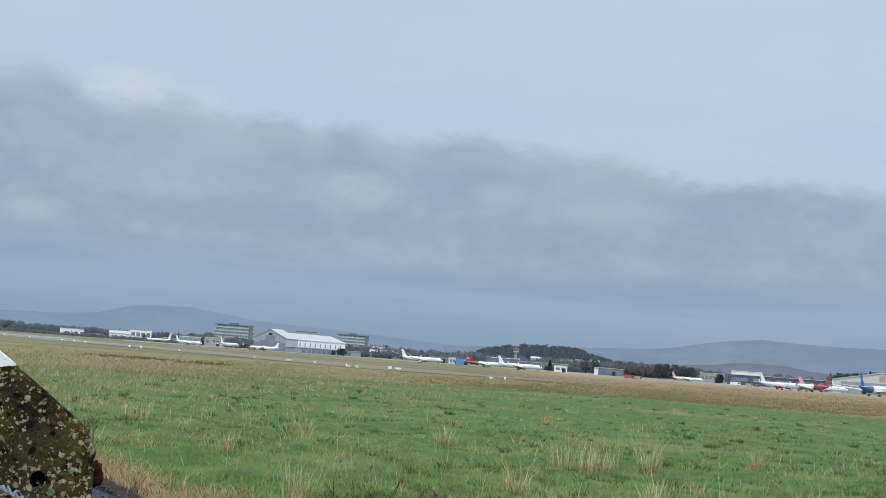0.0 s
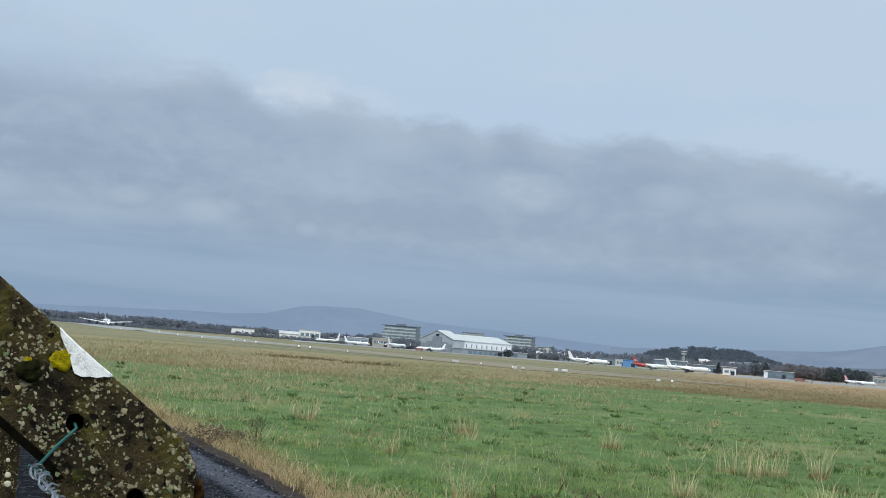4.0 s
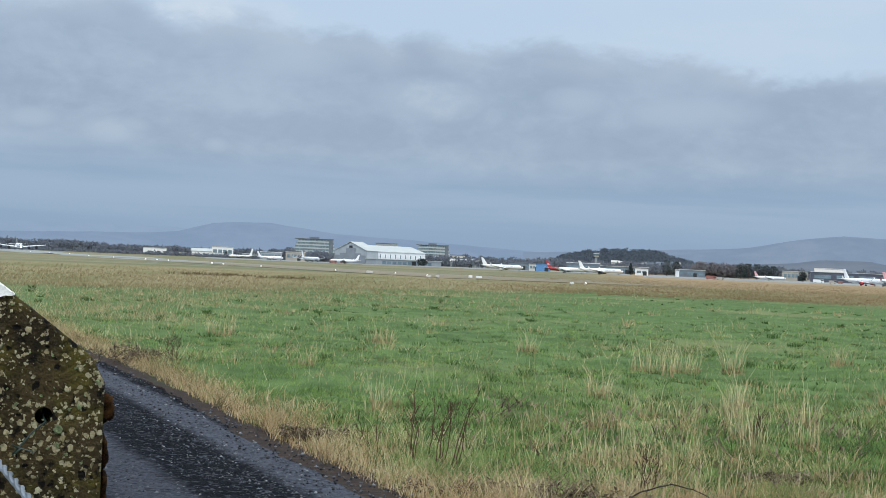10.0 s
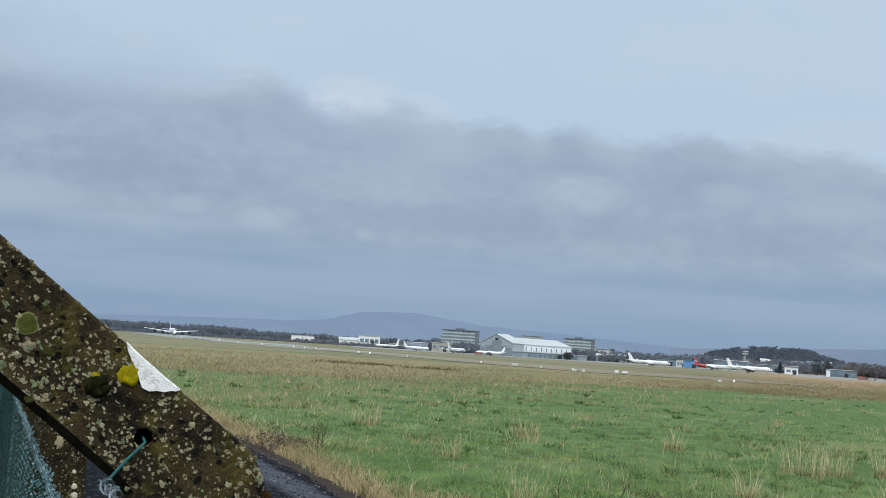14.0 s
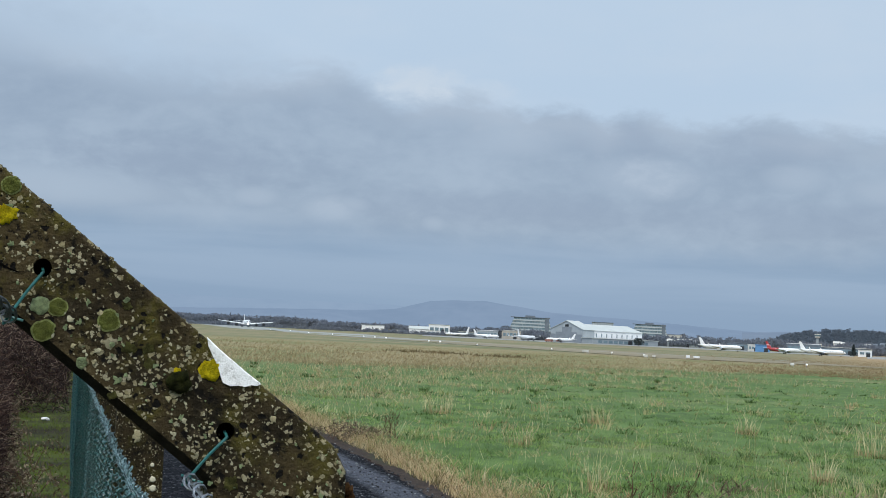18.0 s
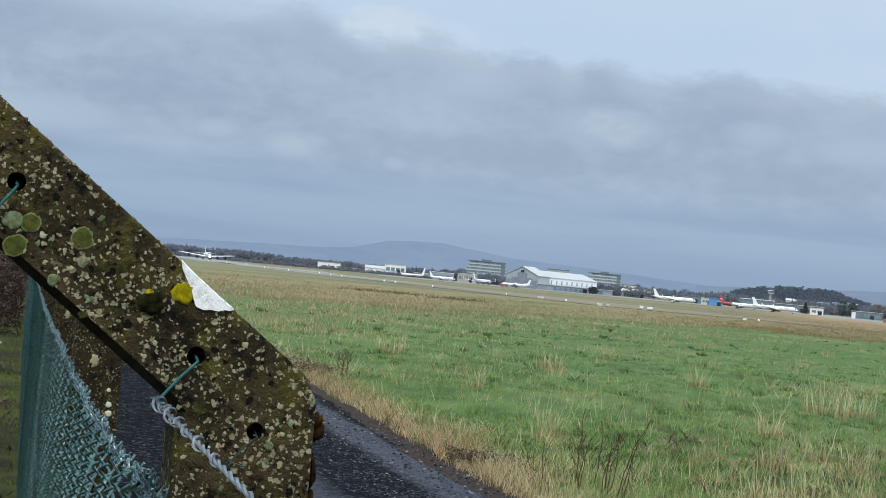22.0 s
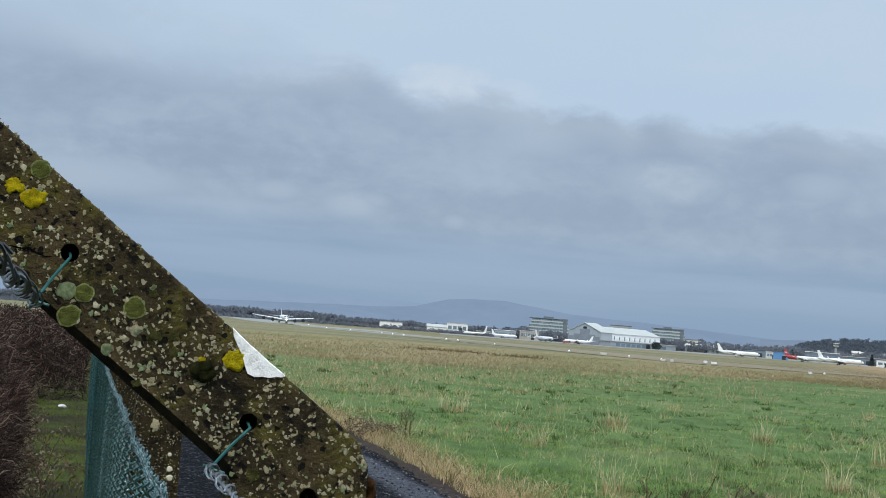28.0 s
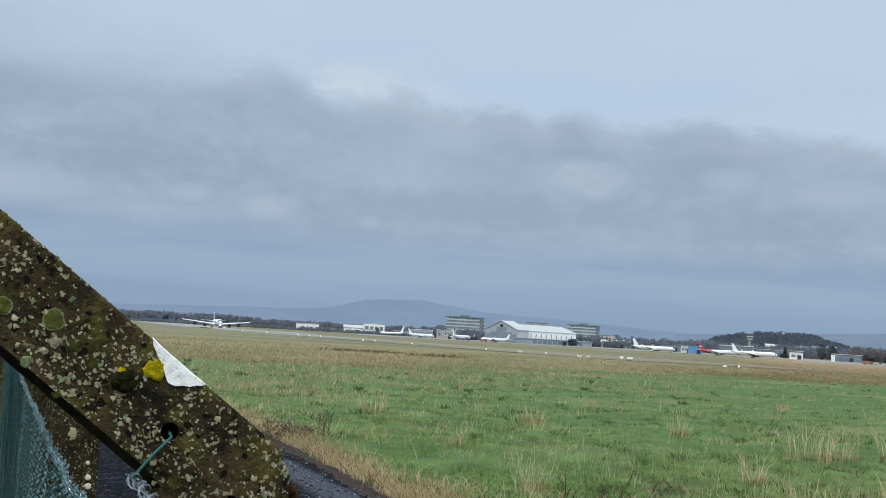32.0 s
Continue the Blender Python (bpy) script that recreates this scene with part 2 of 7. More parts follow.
def blade_mat(name, stops, rough=0.75, patch=0.0, thin=0.35):
    """Leaf or straw colour that varies from piece to piece and in patches."""
    m, g = material(name)
    i = g.island()
    nd = g.n("ShaderNodeValToRGB")
    nd.color_ramp.interpolation = "LINEAR"
    el = nd.color_ramp.elements
    while len(el) < len(stops):
        el.new(0.5)
    for e, (pos, c) in zip(el, stops):
        e.position, e.color = pos, (*c, 1.0)
    c = g.coords()
    if patch:
        i = g.math("ADD", g.math("MULTIPLY", i, 1 - patch), g.math("MULTIPLY", g.math("ADD", g.math("MULTIPLY", g.ramp(g.noise(c, 0.10, 3.0), 0.32, 0.68), 0.35), g.math("MULTIPLY", g.ramp(g.noise(c, 1.9, 4.0, 0.65), 0.36, 0.62), 0.65)), patch), clamp=True)
    g.put(nd.inputs[0], i)
    b = g.surface(nd.outputs[0], rough, spec=0.2)
    out = [n for n in g.t.nodes if n.bl_idname == "ShaderNodeOutputMaterial"][0]
    tr = g.n("ShaderNodeBsdfTranslucent")
    g.link(nd.outputs[0], tr.inputs[0])
    mx = g.n("ShaderNodeMixShader")
    mx.inputs[0].default_value = thin
    g.link(b.outputs[0], mx.inputs[1])
    g.link(tr.outputs[0], mx.inputs[2])
    g.link(mx.outputs[0], out.inputs[0])
    return m


def ground_mat():
    m, g = material("field_soil_and_grass")
    c = g.coords()
    x, y, z = g.xyz(c)
    flat = g.vec(x, y, 0.0)
    d = g.math("SQRT", g.math("ADD", g.math("MULTIPLY", x, x), g.math("MULTIPLY", y, y)))
    side = g.math("ADD", g.math("MULTIPLY", x, -0.9205), g.math("MULTIPLY", y, -0.3907))
    n1 = g.noise(flat, 0.05, 4.0)
    n2 = g.noise(flat, 0.55, 5.0, 0.65)
    n3 = g.noise(flat, 7.0, 3.0, 0.7)
    n4 = g.noise(flat, 0.012, 3.0)
    green = g.mix(g.ramp(n2, 0.32, 0.66), (0.048, 0.086, 0.025), (0.118, 0.185, 0.058))
    green = g.mix(g.ramp(n3, 0.40, 0.75), green, (0.074, 0.130, 0.040))
    straw = g.mix(n3, (0.24, 0.20, 0.095), (0.36, 0.31, 0.17))
    green = g.mix(g.math("MULTIPLY", g.ramp(n1, 0.50, 0.72), 0.45), green, straw)
    brown = g.mix(g.ramp(n2, 0.3, 0.7), (0.20, 0.165, 0.085), (0.30, 0.25, 0.135))
    brown = g.mix(g.ramp(g.noise(g.vec(x, g.math("MULTIPLY", y, 0.25), 0.0), 0.05, 4.0), 0.42, 0.62), brown, (0.175, 0.175, 0.075))
    lim = g.math("ADD", 215.0, g.math("MULTIPLY", g.math("SUBTRACT", n4, 0.5), 160.0))
    lim = g.math("ADD", lim, g.math("MAXIMUM", -95.0, g.math("MULTIPLY", g.math("MAXIMUM", 0.0, g.math("SUBTRACT", 5.0, x)), -2.6)))
    lim = g.math("ADD", lim, g.math("MULTIPLY", g.math("MAXIMUM", 0.0, g.math("SUBTRACT", x, 5.0)), -1.0))
    col = g.mix(g.ramp(g.math("SUBTRACT", d, lim), -28.0, 28.0), green, brown)
    lawn = g.mix(g.ramp(g.noise(g.vec(g.math("MULTIPLY", x, 0.3), y, 0.0), 0.02, 5.0, 0.65), 0.40, 0.60), (0.135, 0.150, 0.075), (0.235, 0.190, 0.112))
    lawn = g.mix(g.ramp(g.math("SUBTRACT", x, g.math("MULTIPLY", y, 0.02)), -25.0, 45.0), lawn, g.mix(g.ramp(n1, 0.35, 0.65), (0.270, 0.190, 0.103), (0.325, 0.240, 0.134)))
    col = g.mix(g.ramp(d, 330.0, 430.0), col, lawn)
    # dead ground under brambles at the edge of the pasture
    qx, qy = g.math("MULTIPLY", g.math("SUBTRACT", x, 0.9), 0.42), g.math("MULTIPLY", g.math("SUBTRACT", y, 14.6), 0.32)
    q = g.math("ADD", g.math("ADD", g.math("MULTIPLY", qx, qx), g.math("MULTIPLY", qy, qy)), g.math("MULTIPLY", g.math("SUBTRACT", n2, 0.5), 1.6))
    col = g.mix(g.ramp(q, 0.7, 1.2, 1.0, 0.0), col, g.mix(n3, (0.05, 0.036, 0.022), (0.20, 0.15, 0.085)))
    # bare damp soil on the verge, under the fence and on the path
    wob = g.math("ADD", side, g.math("MULTIPLY", g.math("SUBTRACT", n2, 0.5), 1.2))
    soil = g.mix(g.ramp(n3, 0.35, 0.7), (0.020, 0.014, 0.011), (0.056, 0.037, 0.027))
    moss = g.mix(g.ramp(n2, 0.40, 0.64), (0.022, 0.019, 0.010), (0.060, 0.080, 0.014))
    near = g.mix(g.ramp(wob, -0.9, -0.3), soil, moss)
    col = g.mix(g.math("MULTIPLY", g.ramp(wob, -6.3, -5.3), g.ramp(d, 90.0, 140.0, 1.0, 0.0)), col, near)
    g.surface(col, 0.9, bump=n3, strength=0.4, dist=0.05, spec=0.15)
    return m


def track_mat():
    m, g = material("wet_dark_track")
    c = g.coords()
    x, y, z = g.xyz(c)                      # x across (0 at the verge, growing to the fence), y along
    n = g.noise(c, 3.0, 4.0, 0.65)
    n2 = g.noise(c, 30.0, 5.0, 0.75)
    n5 = g.noise(c, 11.0, 4.0, 0.7)
    wob = g.math("ADD", x, g.math("ADD", g.math("MULTIPLY", g.math("SUBTRACT", g.noise(c, 0.7, 3.0), 0.5), 0.25), g.math("MULTIPLY", g.math("SUBTRACT", n5, 0.5), 0.35)))
    w1 = g.math("MULTIPLY", g.ramp(wob, -0.10, 0.10), g.ramp(wob, 0.45, 0.75, 1.0, 0.0))
    w2 = g.math("MULTIPLY", g.ramp(wob, 1.55, 1.85), g.ramp(wob, 2.25, 2.60, 1.0, 0.0))
    w = g.math("MULTIPLY", g.math("MAXIMUM", w1, g.math("MULTIPLY", w2, 0.7)), g.ramp(n, 0.2, 0.6, 0.75, 1.0))
    grit = g.xyz(g.voro(c, 22.0, out="Color"))
    dark = g.mix(g.ramp(n2, 0.38, 0.66), (0.003, 0.0035, 0.005), (0.030, 0.032, 0.040))
    dark = g.mix(g.ramp(grit[0], 0.84, 0.98), dark, (0.085, 0.090, 0.104))
    worn = g.mix(g.ramp(n2, 0.3, 0.7), (0.070, 0.077, 0.098), (0.160, 0.172, 0.205))
    worn = g.mix(g.math("MULTIPLY", g.ramp(grit[1], 0.70, 0.95), 0.6), worn, (0.022, 0.024, 0.031))
    col = g.mix(w, dark, worn)
    kerb = g.math("SUBTRACT", wob, g.ramp(y, 13.0, 33.0, -0.17, -0.50))
    rim = g.math("MAXIMUM", g.ramp(kerb, 0.22, 0.04), g.ramp(wob, 3.9, 4.2))
    col = g.mix(rim, col, g.mix(g.ramp(n5, 0.35, 0.65), (0.012, 0.008, 0.007), (0.058, 0.030, 0.022)))
    rough = g.math("SUBTRACT", 0.92, g.math("MULTIPLY", g.ramp(n, 0.4, 0.7), 0.2))
    g.surface(col, rough, bump=g.math("ADD", n2, g.math("MULTIPLY", n, 0.5)), strength=1.0, dist=0.06, spec=0.02)
    return m


def concrete_mat(name, tone, crust):
    """Old fence concrete, dark brown with algae, speckled with pale lichen and exposed grit."""
    m, g = material(name)
    shade = lambda r, gr, b: (r * tone, gr * tone, b * tone)
    c = g.coords()
    n1 = g.noise(c, 11.0, 6.0, 0.62)
    n2 = g.noise(c, 70.0, 5.0, 0.72)
    n3 = g.noise(c, 26.0, 4.0, 0.62)
    n4 = g.noise(c, 240.0, 3.0, 0.7)
    base = g.mix(g.ramp(n1, 0.33, 0.66), shade(0.013, 0.010, 0.006), shade(0.080, 0.058, 0.026))
    base = g.mix(g.ramp(n3, 0.48, 0.68), base, shade(0.090, 0.076, 0.018))
    base = g.mix(g.math("MULTIPLY", g.ramp(n2, 0.55, 0.75), 0.7), base, shade(0.135, 0.108, 0.064))
    base = g.mix(g.ramp(n4, 0.56, 0.74), base, shade(0.135, 0.112, 0.064))
    base = g.mix(g.ramp(n2, 0.47, 0.37), base, (0.006, 0.005, 0.004))
    area = g.ramp(g.noise(c, 17.0, 3.0), 0.40, 0.60)
    wn = g.n("ShaderNodeTexNoise")
    g.put(wn.inputs["Vector"], c)
    wn.inputs["Scale"].default_value = 210.0
    wn.inputs["Detail"].default_value = 3.0
    va = g.n("ShaderNodeVectorMath", operation="MULTIPLY_ADD")
    g.link(wn.outputs["Color"], va.inputs[0])
    va.inputs[1].default_value = (0.007, 0.007, 0.007)
    g.link(c, va.inputs[2])
    cell = va.outputs[0]
    col, height = base, g.math("ADD", g.math("MULTIPLY", n1, 0.5), g.math("ADD", n2, g.math("MULTIPLY", n4, 0.35)))
    for scale, size_k, often, pale_a, pale_b in ((75.0, 0.62, 0.95 + crust, (0.22, 0.19, 0.105), (0.34, 0.32, 0.22)), (165.0, 0.68, 0.68 + crust, (0.25, 0.21, 0.11), (0.42, 0.385, 0.25)), (300.0, 0.80, 0.50 + crust, (0.21, 0.175, 0.09), (0.43, 0.395, 0.27))):
        rnd = g.xyz(g.voro(cell, scale, out="Color"))
        dist = g.voro(cell, scale)
        spot = g.ramp(g.math("SUBTRACT", g.math("MULTIPLY", rnd[0], size_k), dist), 0.11, 0.16)
        pick = g.ramp(g.math("ADD", rnd[1], g.math("MULTIPLY", g.math("SUBTRACT", area, 0.5), 0.5)), often, often + 0.06)
        spot = g.math("MULTIPLY", spot, pick)
        col = g.mix(spot, col, g.mix(rnd[2], pale_a, pale_b))
        height = g.math("ADD", height, g.math("MULTIPLY", spot, 0.45))
    # small dark pores
    pd = g.voro(cell, 120.0)
    pr = g.xyz(g.voro(cell, 120.0, out="Color"))
    pore = g.math("MULTIPLY", g.ramp(g.math("SUBTRACT", g.math("MULTIPLY", pr[0], 0.55), pd), 0.04, 0.12), g.ramp(pr[2], 0.60, 0.64))
    col = g.mix(pore, col, (0.006, 0.005, 0.004))
    height = g.math("SUBTRACT", height, g.math("MULTIPLY", pore, 1.2))
    g.surface(col, 0.93, bump=height, strength=1.0, dist=0.006, spec=0.15)
    return m


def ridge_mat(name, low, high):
    """Far hills: a glowing backdrop with the blue haze of distance put into its colour."""
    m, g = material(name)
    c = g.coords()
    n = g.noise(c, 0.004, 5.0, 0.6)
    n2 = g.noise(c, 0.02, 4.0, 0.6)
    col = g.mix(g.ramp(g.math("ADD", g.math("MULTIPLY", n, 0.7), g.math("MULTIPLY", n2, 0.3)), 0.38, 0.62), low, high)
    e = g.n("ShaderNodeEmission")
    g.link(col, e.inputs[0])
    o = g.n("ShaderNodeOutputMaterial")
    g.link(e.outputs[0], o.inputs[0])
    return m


M_GROUND = ground_mat()
M_TRACK = track_mat()
M_CONCRETE = concrete_mat("lichened_concrete", 0.88, -0.02)
# the other posts: same concrete at a darker tone with fewer specks
M_CONCRETE_DARK = concrete_mat("dark_brown_concrete", 0.50, 0.24)
M_GRASS = blade_mat("green_grass", [(0.0, (0.032, 0.068, 0.018)), (0.35, (0.098, 0.175, 0.050)), (0.7, (0.205, 0.315, 0.100)), (1.0, (0.38, 0.410, 0.170))], patch=0.80)
M_STRAW = blade_mat("dry_straw_grass", [(0.0, (0.29, 0.25, 0.11)), (0.4, (0.45, 0.40, 0.20)), (0.8, (0.59, 0.54, 0.31)), (1.0, (0.67, 0.63, 0.42))])
M_VERGE = blade_mat("dead_verge_grass", [(0.0, (0.15, 0.09, 0.045)), (0.3, (0.42, 0.295, 0.155)), (0.7, (0.60, 0.47, 0.275)), (1.0, (0.74, 0.64, 0.43))], patch=0.45)
M_BROWN = blade_mat("brown_rough_grass", [(0.0, (0.205, 0.150, 0.080)), (0.5, (0.275, 0.210, 0.114)), (1.0, (0.36, 0.29, 0.162))], patch=0.5, thin=0.45)
M_STEM = blade_mat("dead_weed_stems", [(0.0, (0.085, 0.050, 0.032)), (0.6, (0.140, 0.080, 0.050)), (1.0, (0.25, 0.175, 0.115))])
M_HEDGE = blade_mat("bare_hedge_twigs", [(0.0, (0.018, 0.011, 0.009)), (0.5, (0.030, 0.017, 0.014)), (0.82, (0.090, 0.052, 0.040)), (1.0, (0.30, 0.22, 0.165))])
M_MOSSGRASS = blade_mat("mossy_path_grass", [(0.0, (0.026, 0.023, 0.010)), (0.3, (0.038, 0.055, 0.009)), (0.8, (0.135, 0.190, 0.022)), (1.0, (0.18, 0.180, 0.055))], patch=0.75)
# far bare trees and conifers: blue-grey haze of distance mixed into their tints
M_FARTREE = blade_mat("hazed_far_bare_trees", [(0.0, (0.182, 0.203, 0.240)), (1.0, (0.220, 0.232, 0.262))], thin=0.6)
M_FARPINE = blade_mat("hazed_far_conifers", [(0.0, (0.128, 0.152, 0.185)), (1.0, (0.158, 0.182, 0.206))], thin=0.6)
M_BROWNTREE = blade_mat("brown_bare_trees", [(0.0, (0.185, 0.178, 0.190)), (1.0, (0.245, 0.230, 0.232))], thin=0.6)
M_DARKBUSH = blade_mat("dark_evergreen", [(0.0, (0.042, 0.056, 0.058)), (1.0, (0.078, 0.094, 0.088))])
M_WHITE = plain("white_paint", (0.80, 0.81, 0.82), 0.35, vary=0.04, scale=0.3)
M_RED = plain("red_paint", (0.44, 0.055, 0.062), 0.4, vary=0.1, scale=0.4)
M_PINK = plain("faded_pink_paint", (0.66, 0.36, 0.37), 0.5, vary=0.08, scale=0.4)
M_BLUE = plain("blue_paint", (0.026, 0.115, 0.34), 0.4, vary=0.1, scale=0.4)
M_SKYBLUE = plain("light_blue_paint", (0.11, 0.26, 0.48), 0.45, vary=0.1, scale=0.4)
M_ORANGE = plain("orange_paint", (0.30, 0.13, 0.10), 0.5, vary=0.1, scale=0.4)
M_DARK = plain("dark_rubber_and_glass", (0.025, 0.028, 0.033), 0.45, vary=0.2, scale=1.0)
M_GREYMET = plain("grey_cowling", (0.30, 0.32, 0.34), 0.45, 0.3, vary=0.1, scale=1.0)
M_NAVY = plain("dark_nacelle", (0.04, 0.05, 0.075), 0.45, vary=0.1, scale=1.0)


def runway_mat():
    """Runway surface: sky sheen of the wet far end painted as paler colour, near end dry and brownish."""
    m, g = material("runway_asphalt")
    c = g.coords()
    x, y, z = g.xyz(c)
    n = g.noise(c, 0.02, 4.0)
    # wet part: reflected sky goes into the base colour, paler with distance
    wet = g.ramp(g.math("ADD", y, g.math("MULTIPLY", g.math("SUBTRACT", n, 0.5), 300.0)), 600.0, 900.0)
    col = g.mix(wet, g.mix(n, (0.195, 0.165, 0.105), (0.255, 0.22, 0.155)), g.mix(n, (0.22, 0.235, 0.225), (0.31, 0.325, 0.31)))
    g.surface(col, 0.9, spec=0.15)
    return m


M_ASPHALT = runway_mat()
M_APRON = plain("pale_concrete_apron", (0.27, 0.275, 0.265), 0.9, vary=0.12, scale=0.01, spec=0.1)
M_CLAD = plain("grey_cladding", (0.30, 0.335, 0.36), 0.6, vary=0.08, scale=0.15)
M_DOORGREY = plain("hangar_door_grey", (0.235, 0.265, 0.30), 0.6, vary=0.1, scale=0.15)
M_ROOFPALE = plain("pale_green_roof_sheet", (0.47, 0.495, 0.475), 0.5, vary=0.06, scale=0.1)
M_CREAM = plain("cream_render", (0.56, 0.555, 0.52), 0.8, vary=0.06, scale=0.2)
M_GLASS = plain("office_glazing", (0.175, 0.245, 0.285), 0.2, vary=0.2, scale=0.2)
M_BRICKDARK = plain("dark_building_wall", (0.150, 0.182, 0.215), 0.8, vary=0.2, scale=0.2)
M_SLATE = plain("slate_roof", (0.15, 0.18, 0.215), 0.7, vary=0.2, scale=0.4)
M_TAN = plain("tan_wall", (0.40, 0.37, 0.32), 0.8, vary=0.1, scale=0.2)
M_GALV = plain("galvanised_wire", (0.28, 0.30, 0.32), 0.36, 0.8, vary=0.35, scale=60.0)
M_OLDWIRE = plain("weathered_wire", (0.055, 0.062, 0.068), 0.5, 0.5, vary=0.4, scale=60.0)
M_GREENPVC = plain("dark_green_plastic_coating", (0.018, 0.090, 0.086), 0.30, vary=0.6, scale=14.0, spec=0.8)
M_TIE = plain("green_tie_wire", (0.022, 0.125, 0.12), 0.4, vary=0.3, scale=50.0)
M_STONE = blade_mat("wet_stone_chips", [(0.0, (0.010, 0.010, 0.013)), (0.4, (0.028, 0.030, 0.036)), (0.85, (0.110, 0.118, 0.132)), (0.99, (0.28, 0.29, 0.30))], rough=0.5, thin=0.0)
M_YLICHEN = plain("yellow_lichen", (0.80, 0.60, 0.010), 0.9, vary=0.35, scale=170.0, bump=1.0, spec=0.1)
M_GLICHEN = plain("grey_green_lichen", (0.130, 0.145, 0.034), 0.95, vary=0.35, scale=140.0, bump=0.8, spec=0.1)
M_GLRIM = plain("pale_lichen_rim", (0.250, 0.280, 0.098), 0.95, vary=0.3, scale=140.0, bump=0.8, spec=0.1)
M_MINT = plain("mint_lichen", (0.36, 0.44, 0.23), 0.95, vary=0.35, scale=200.0, bump=0.9, spec=0.1)


def lime_mat():
    """White lime with small dark pits and grey weathering."""
    m, g = material("white_lime_crust")
    c = g.coords()
    n = g.noise(c, 120.0, 5.0, 0.7)
    col = g.mix(g.ramp(n, 0.34, 0.52), (0.62, 0.61, 0.58), (0.93, 0.93, 0.92))
    r = g.xyz(g.voro(c, 300.0, out="Color"))
    pit = g.math("MULTIPLY", g.ramp(g.math("SUBTRACT", g.math("MULTIPLY", r[0], 0.6), g.voro(c, 300.0)), 0.02, 0.14), g.ramp(r[1], 0.80, 0.86))
    col = g.mix(pit, col, (0.34, 0.31, 0.26))
    g.surface(col, 0.9, bump=g.math("SUBTRACT", n, pit), strength=0.8, dist=0.003, spec=0.1)
    return m


M_CHALK = lime_mat()
M_RUSTMOSS = plain("rust_brown_moss", (0.085, 0.040, 0.013), 0.95, vary=0.6, scale=120.0, bump=1.0, spec=0.1)
M_MOSS = plain("dark_green_moss", (0.035, 0.04, 0.008), 0.95, vary=0.5, scale=120.0, bump=1.0, spec=0.1)
# hill colours hold the haze of distance and glow by themselves
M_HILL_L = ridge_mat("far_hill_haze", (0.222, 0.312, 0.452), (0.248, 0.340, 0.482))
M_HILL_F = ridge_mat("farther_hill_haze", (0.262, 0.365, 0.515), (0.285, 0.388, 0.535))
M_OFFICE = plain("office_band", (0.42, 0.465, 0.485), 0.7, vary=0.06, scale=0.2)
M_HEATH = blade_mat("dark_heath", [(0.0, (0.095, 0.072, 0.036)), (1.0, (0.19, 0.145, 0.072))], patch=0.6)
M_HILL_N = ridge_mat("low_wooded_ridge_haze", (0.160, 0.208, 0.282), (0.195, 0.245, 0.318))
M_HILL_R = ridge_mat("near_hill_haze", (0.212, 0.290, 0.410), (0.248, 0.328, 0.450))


def lamp_mat():
    m, g = material("landing_light")
    g.surface((0.9, 0.85, 0.75), 0.3, emit=(1.0, 0.90, 0.72), emit_strength=9.0)
    return m


def marker_mat():
    m, g = material("lit_runway_marker")
    g.surface((0.9, 0.9, 0.9), 0.4, emit=(1.0, 0.97, 0.92), emit_strength=0.8)
    return m


M_LAMP, M_MARKER = lamp_mat(), marker_mat()


# ---- mesh helpers ----
def part(name, bm, mat, parent=None, label=""):
    me = bpy.data.meshes.new(name)
    bm.normal_update()
    bm.to_mesh(me)
    bm.free()
    me.materials.append(mat)
    ob = new(name, me)
    if parent is not None:
        ob.parent = parent
    if label:
        tagged(ob, label)
    return ob


def smooth(ob, on=True):
    ob.data.polygons.foreach_set("use_smooth", [on] * len(ob.data.polygons))
    return ob


def raw(name, verts, faces, mat, parent=None):
    """A mesh from arrays of verts (n, 3) and faces (m, k)."""
    verts = np.asarray(verts, dtype=np.float32)
    faces = np.asarray(faces, dtype=np.int32)
    me = bpy.data.meshes.new(name)
    m, k = faces.shape
    me.vertices.add(len(verts))
    me.vertices.foreach_set("co", verts.ravel())
    me.loops.add(m * k)
    me.loops.foreach_set("vertex_index", faces.ravel())
    me.polygons.add(m)
    me.polygons.foreach_set("loop_start", np.arange(m, dtype=np.int32) * k)
    me.update(calc_edges=True)
    me.materials.append(mat)
    ob = new(name, me)
    if parent is not None:
        ob.parent = parent
    return ob


def thing(name, m, label, category, group="", kind=""):
    e = new(name)
    e.matrix_basis = m
    return tagged(e, label, category, group, kind)


def box(bm, x0, x1, y0, y1, z0, z1, bevel=0.0):
    vs = [bm.verts.new(p) for p in ((x0, y0, z0), (x1, y0, z0), (x1, y1, z0), (x0, y1, z0), (x0, y0, z1), (x1, y0, z1), (x1, y1, z1), (x0, y1, z1))]
    fs = [bm.faces.new([vs[i] for i in f]) for f in ((3, 2, 1, 0), (4, 5, 6, 7), (0, 1, 5, 4), (1, 2, 6, 5), (2, 3, 7, 6), (3, 0, 4, 7))]
    if bevel:
        es = list({e for f in fs for e in f.edges})
        bmesh.ops.bevel(bm, geom=es, offset=bevel, segments=2, affect="EDGES", profile=0.6)
    return bm


def boxed(x0, x1, y0, y1, z0, z1, bevel=0.0):
    return box(bmesh.new(), x0, x1, y0, y1, z0, z1, bevel)


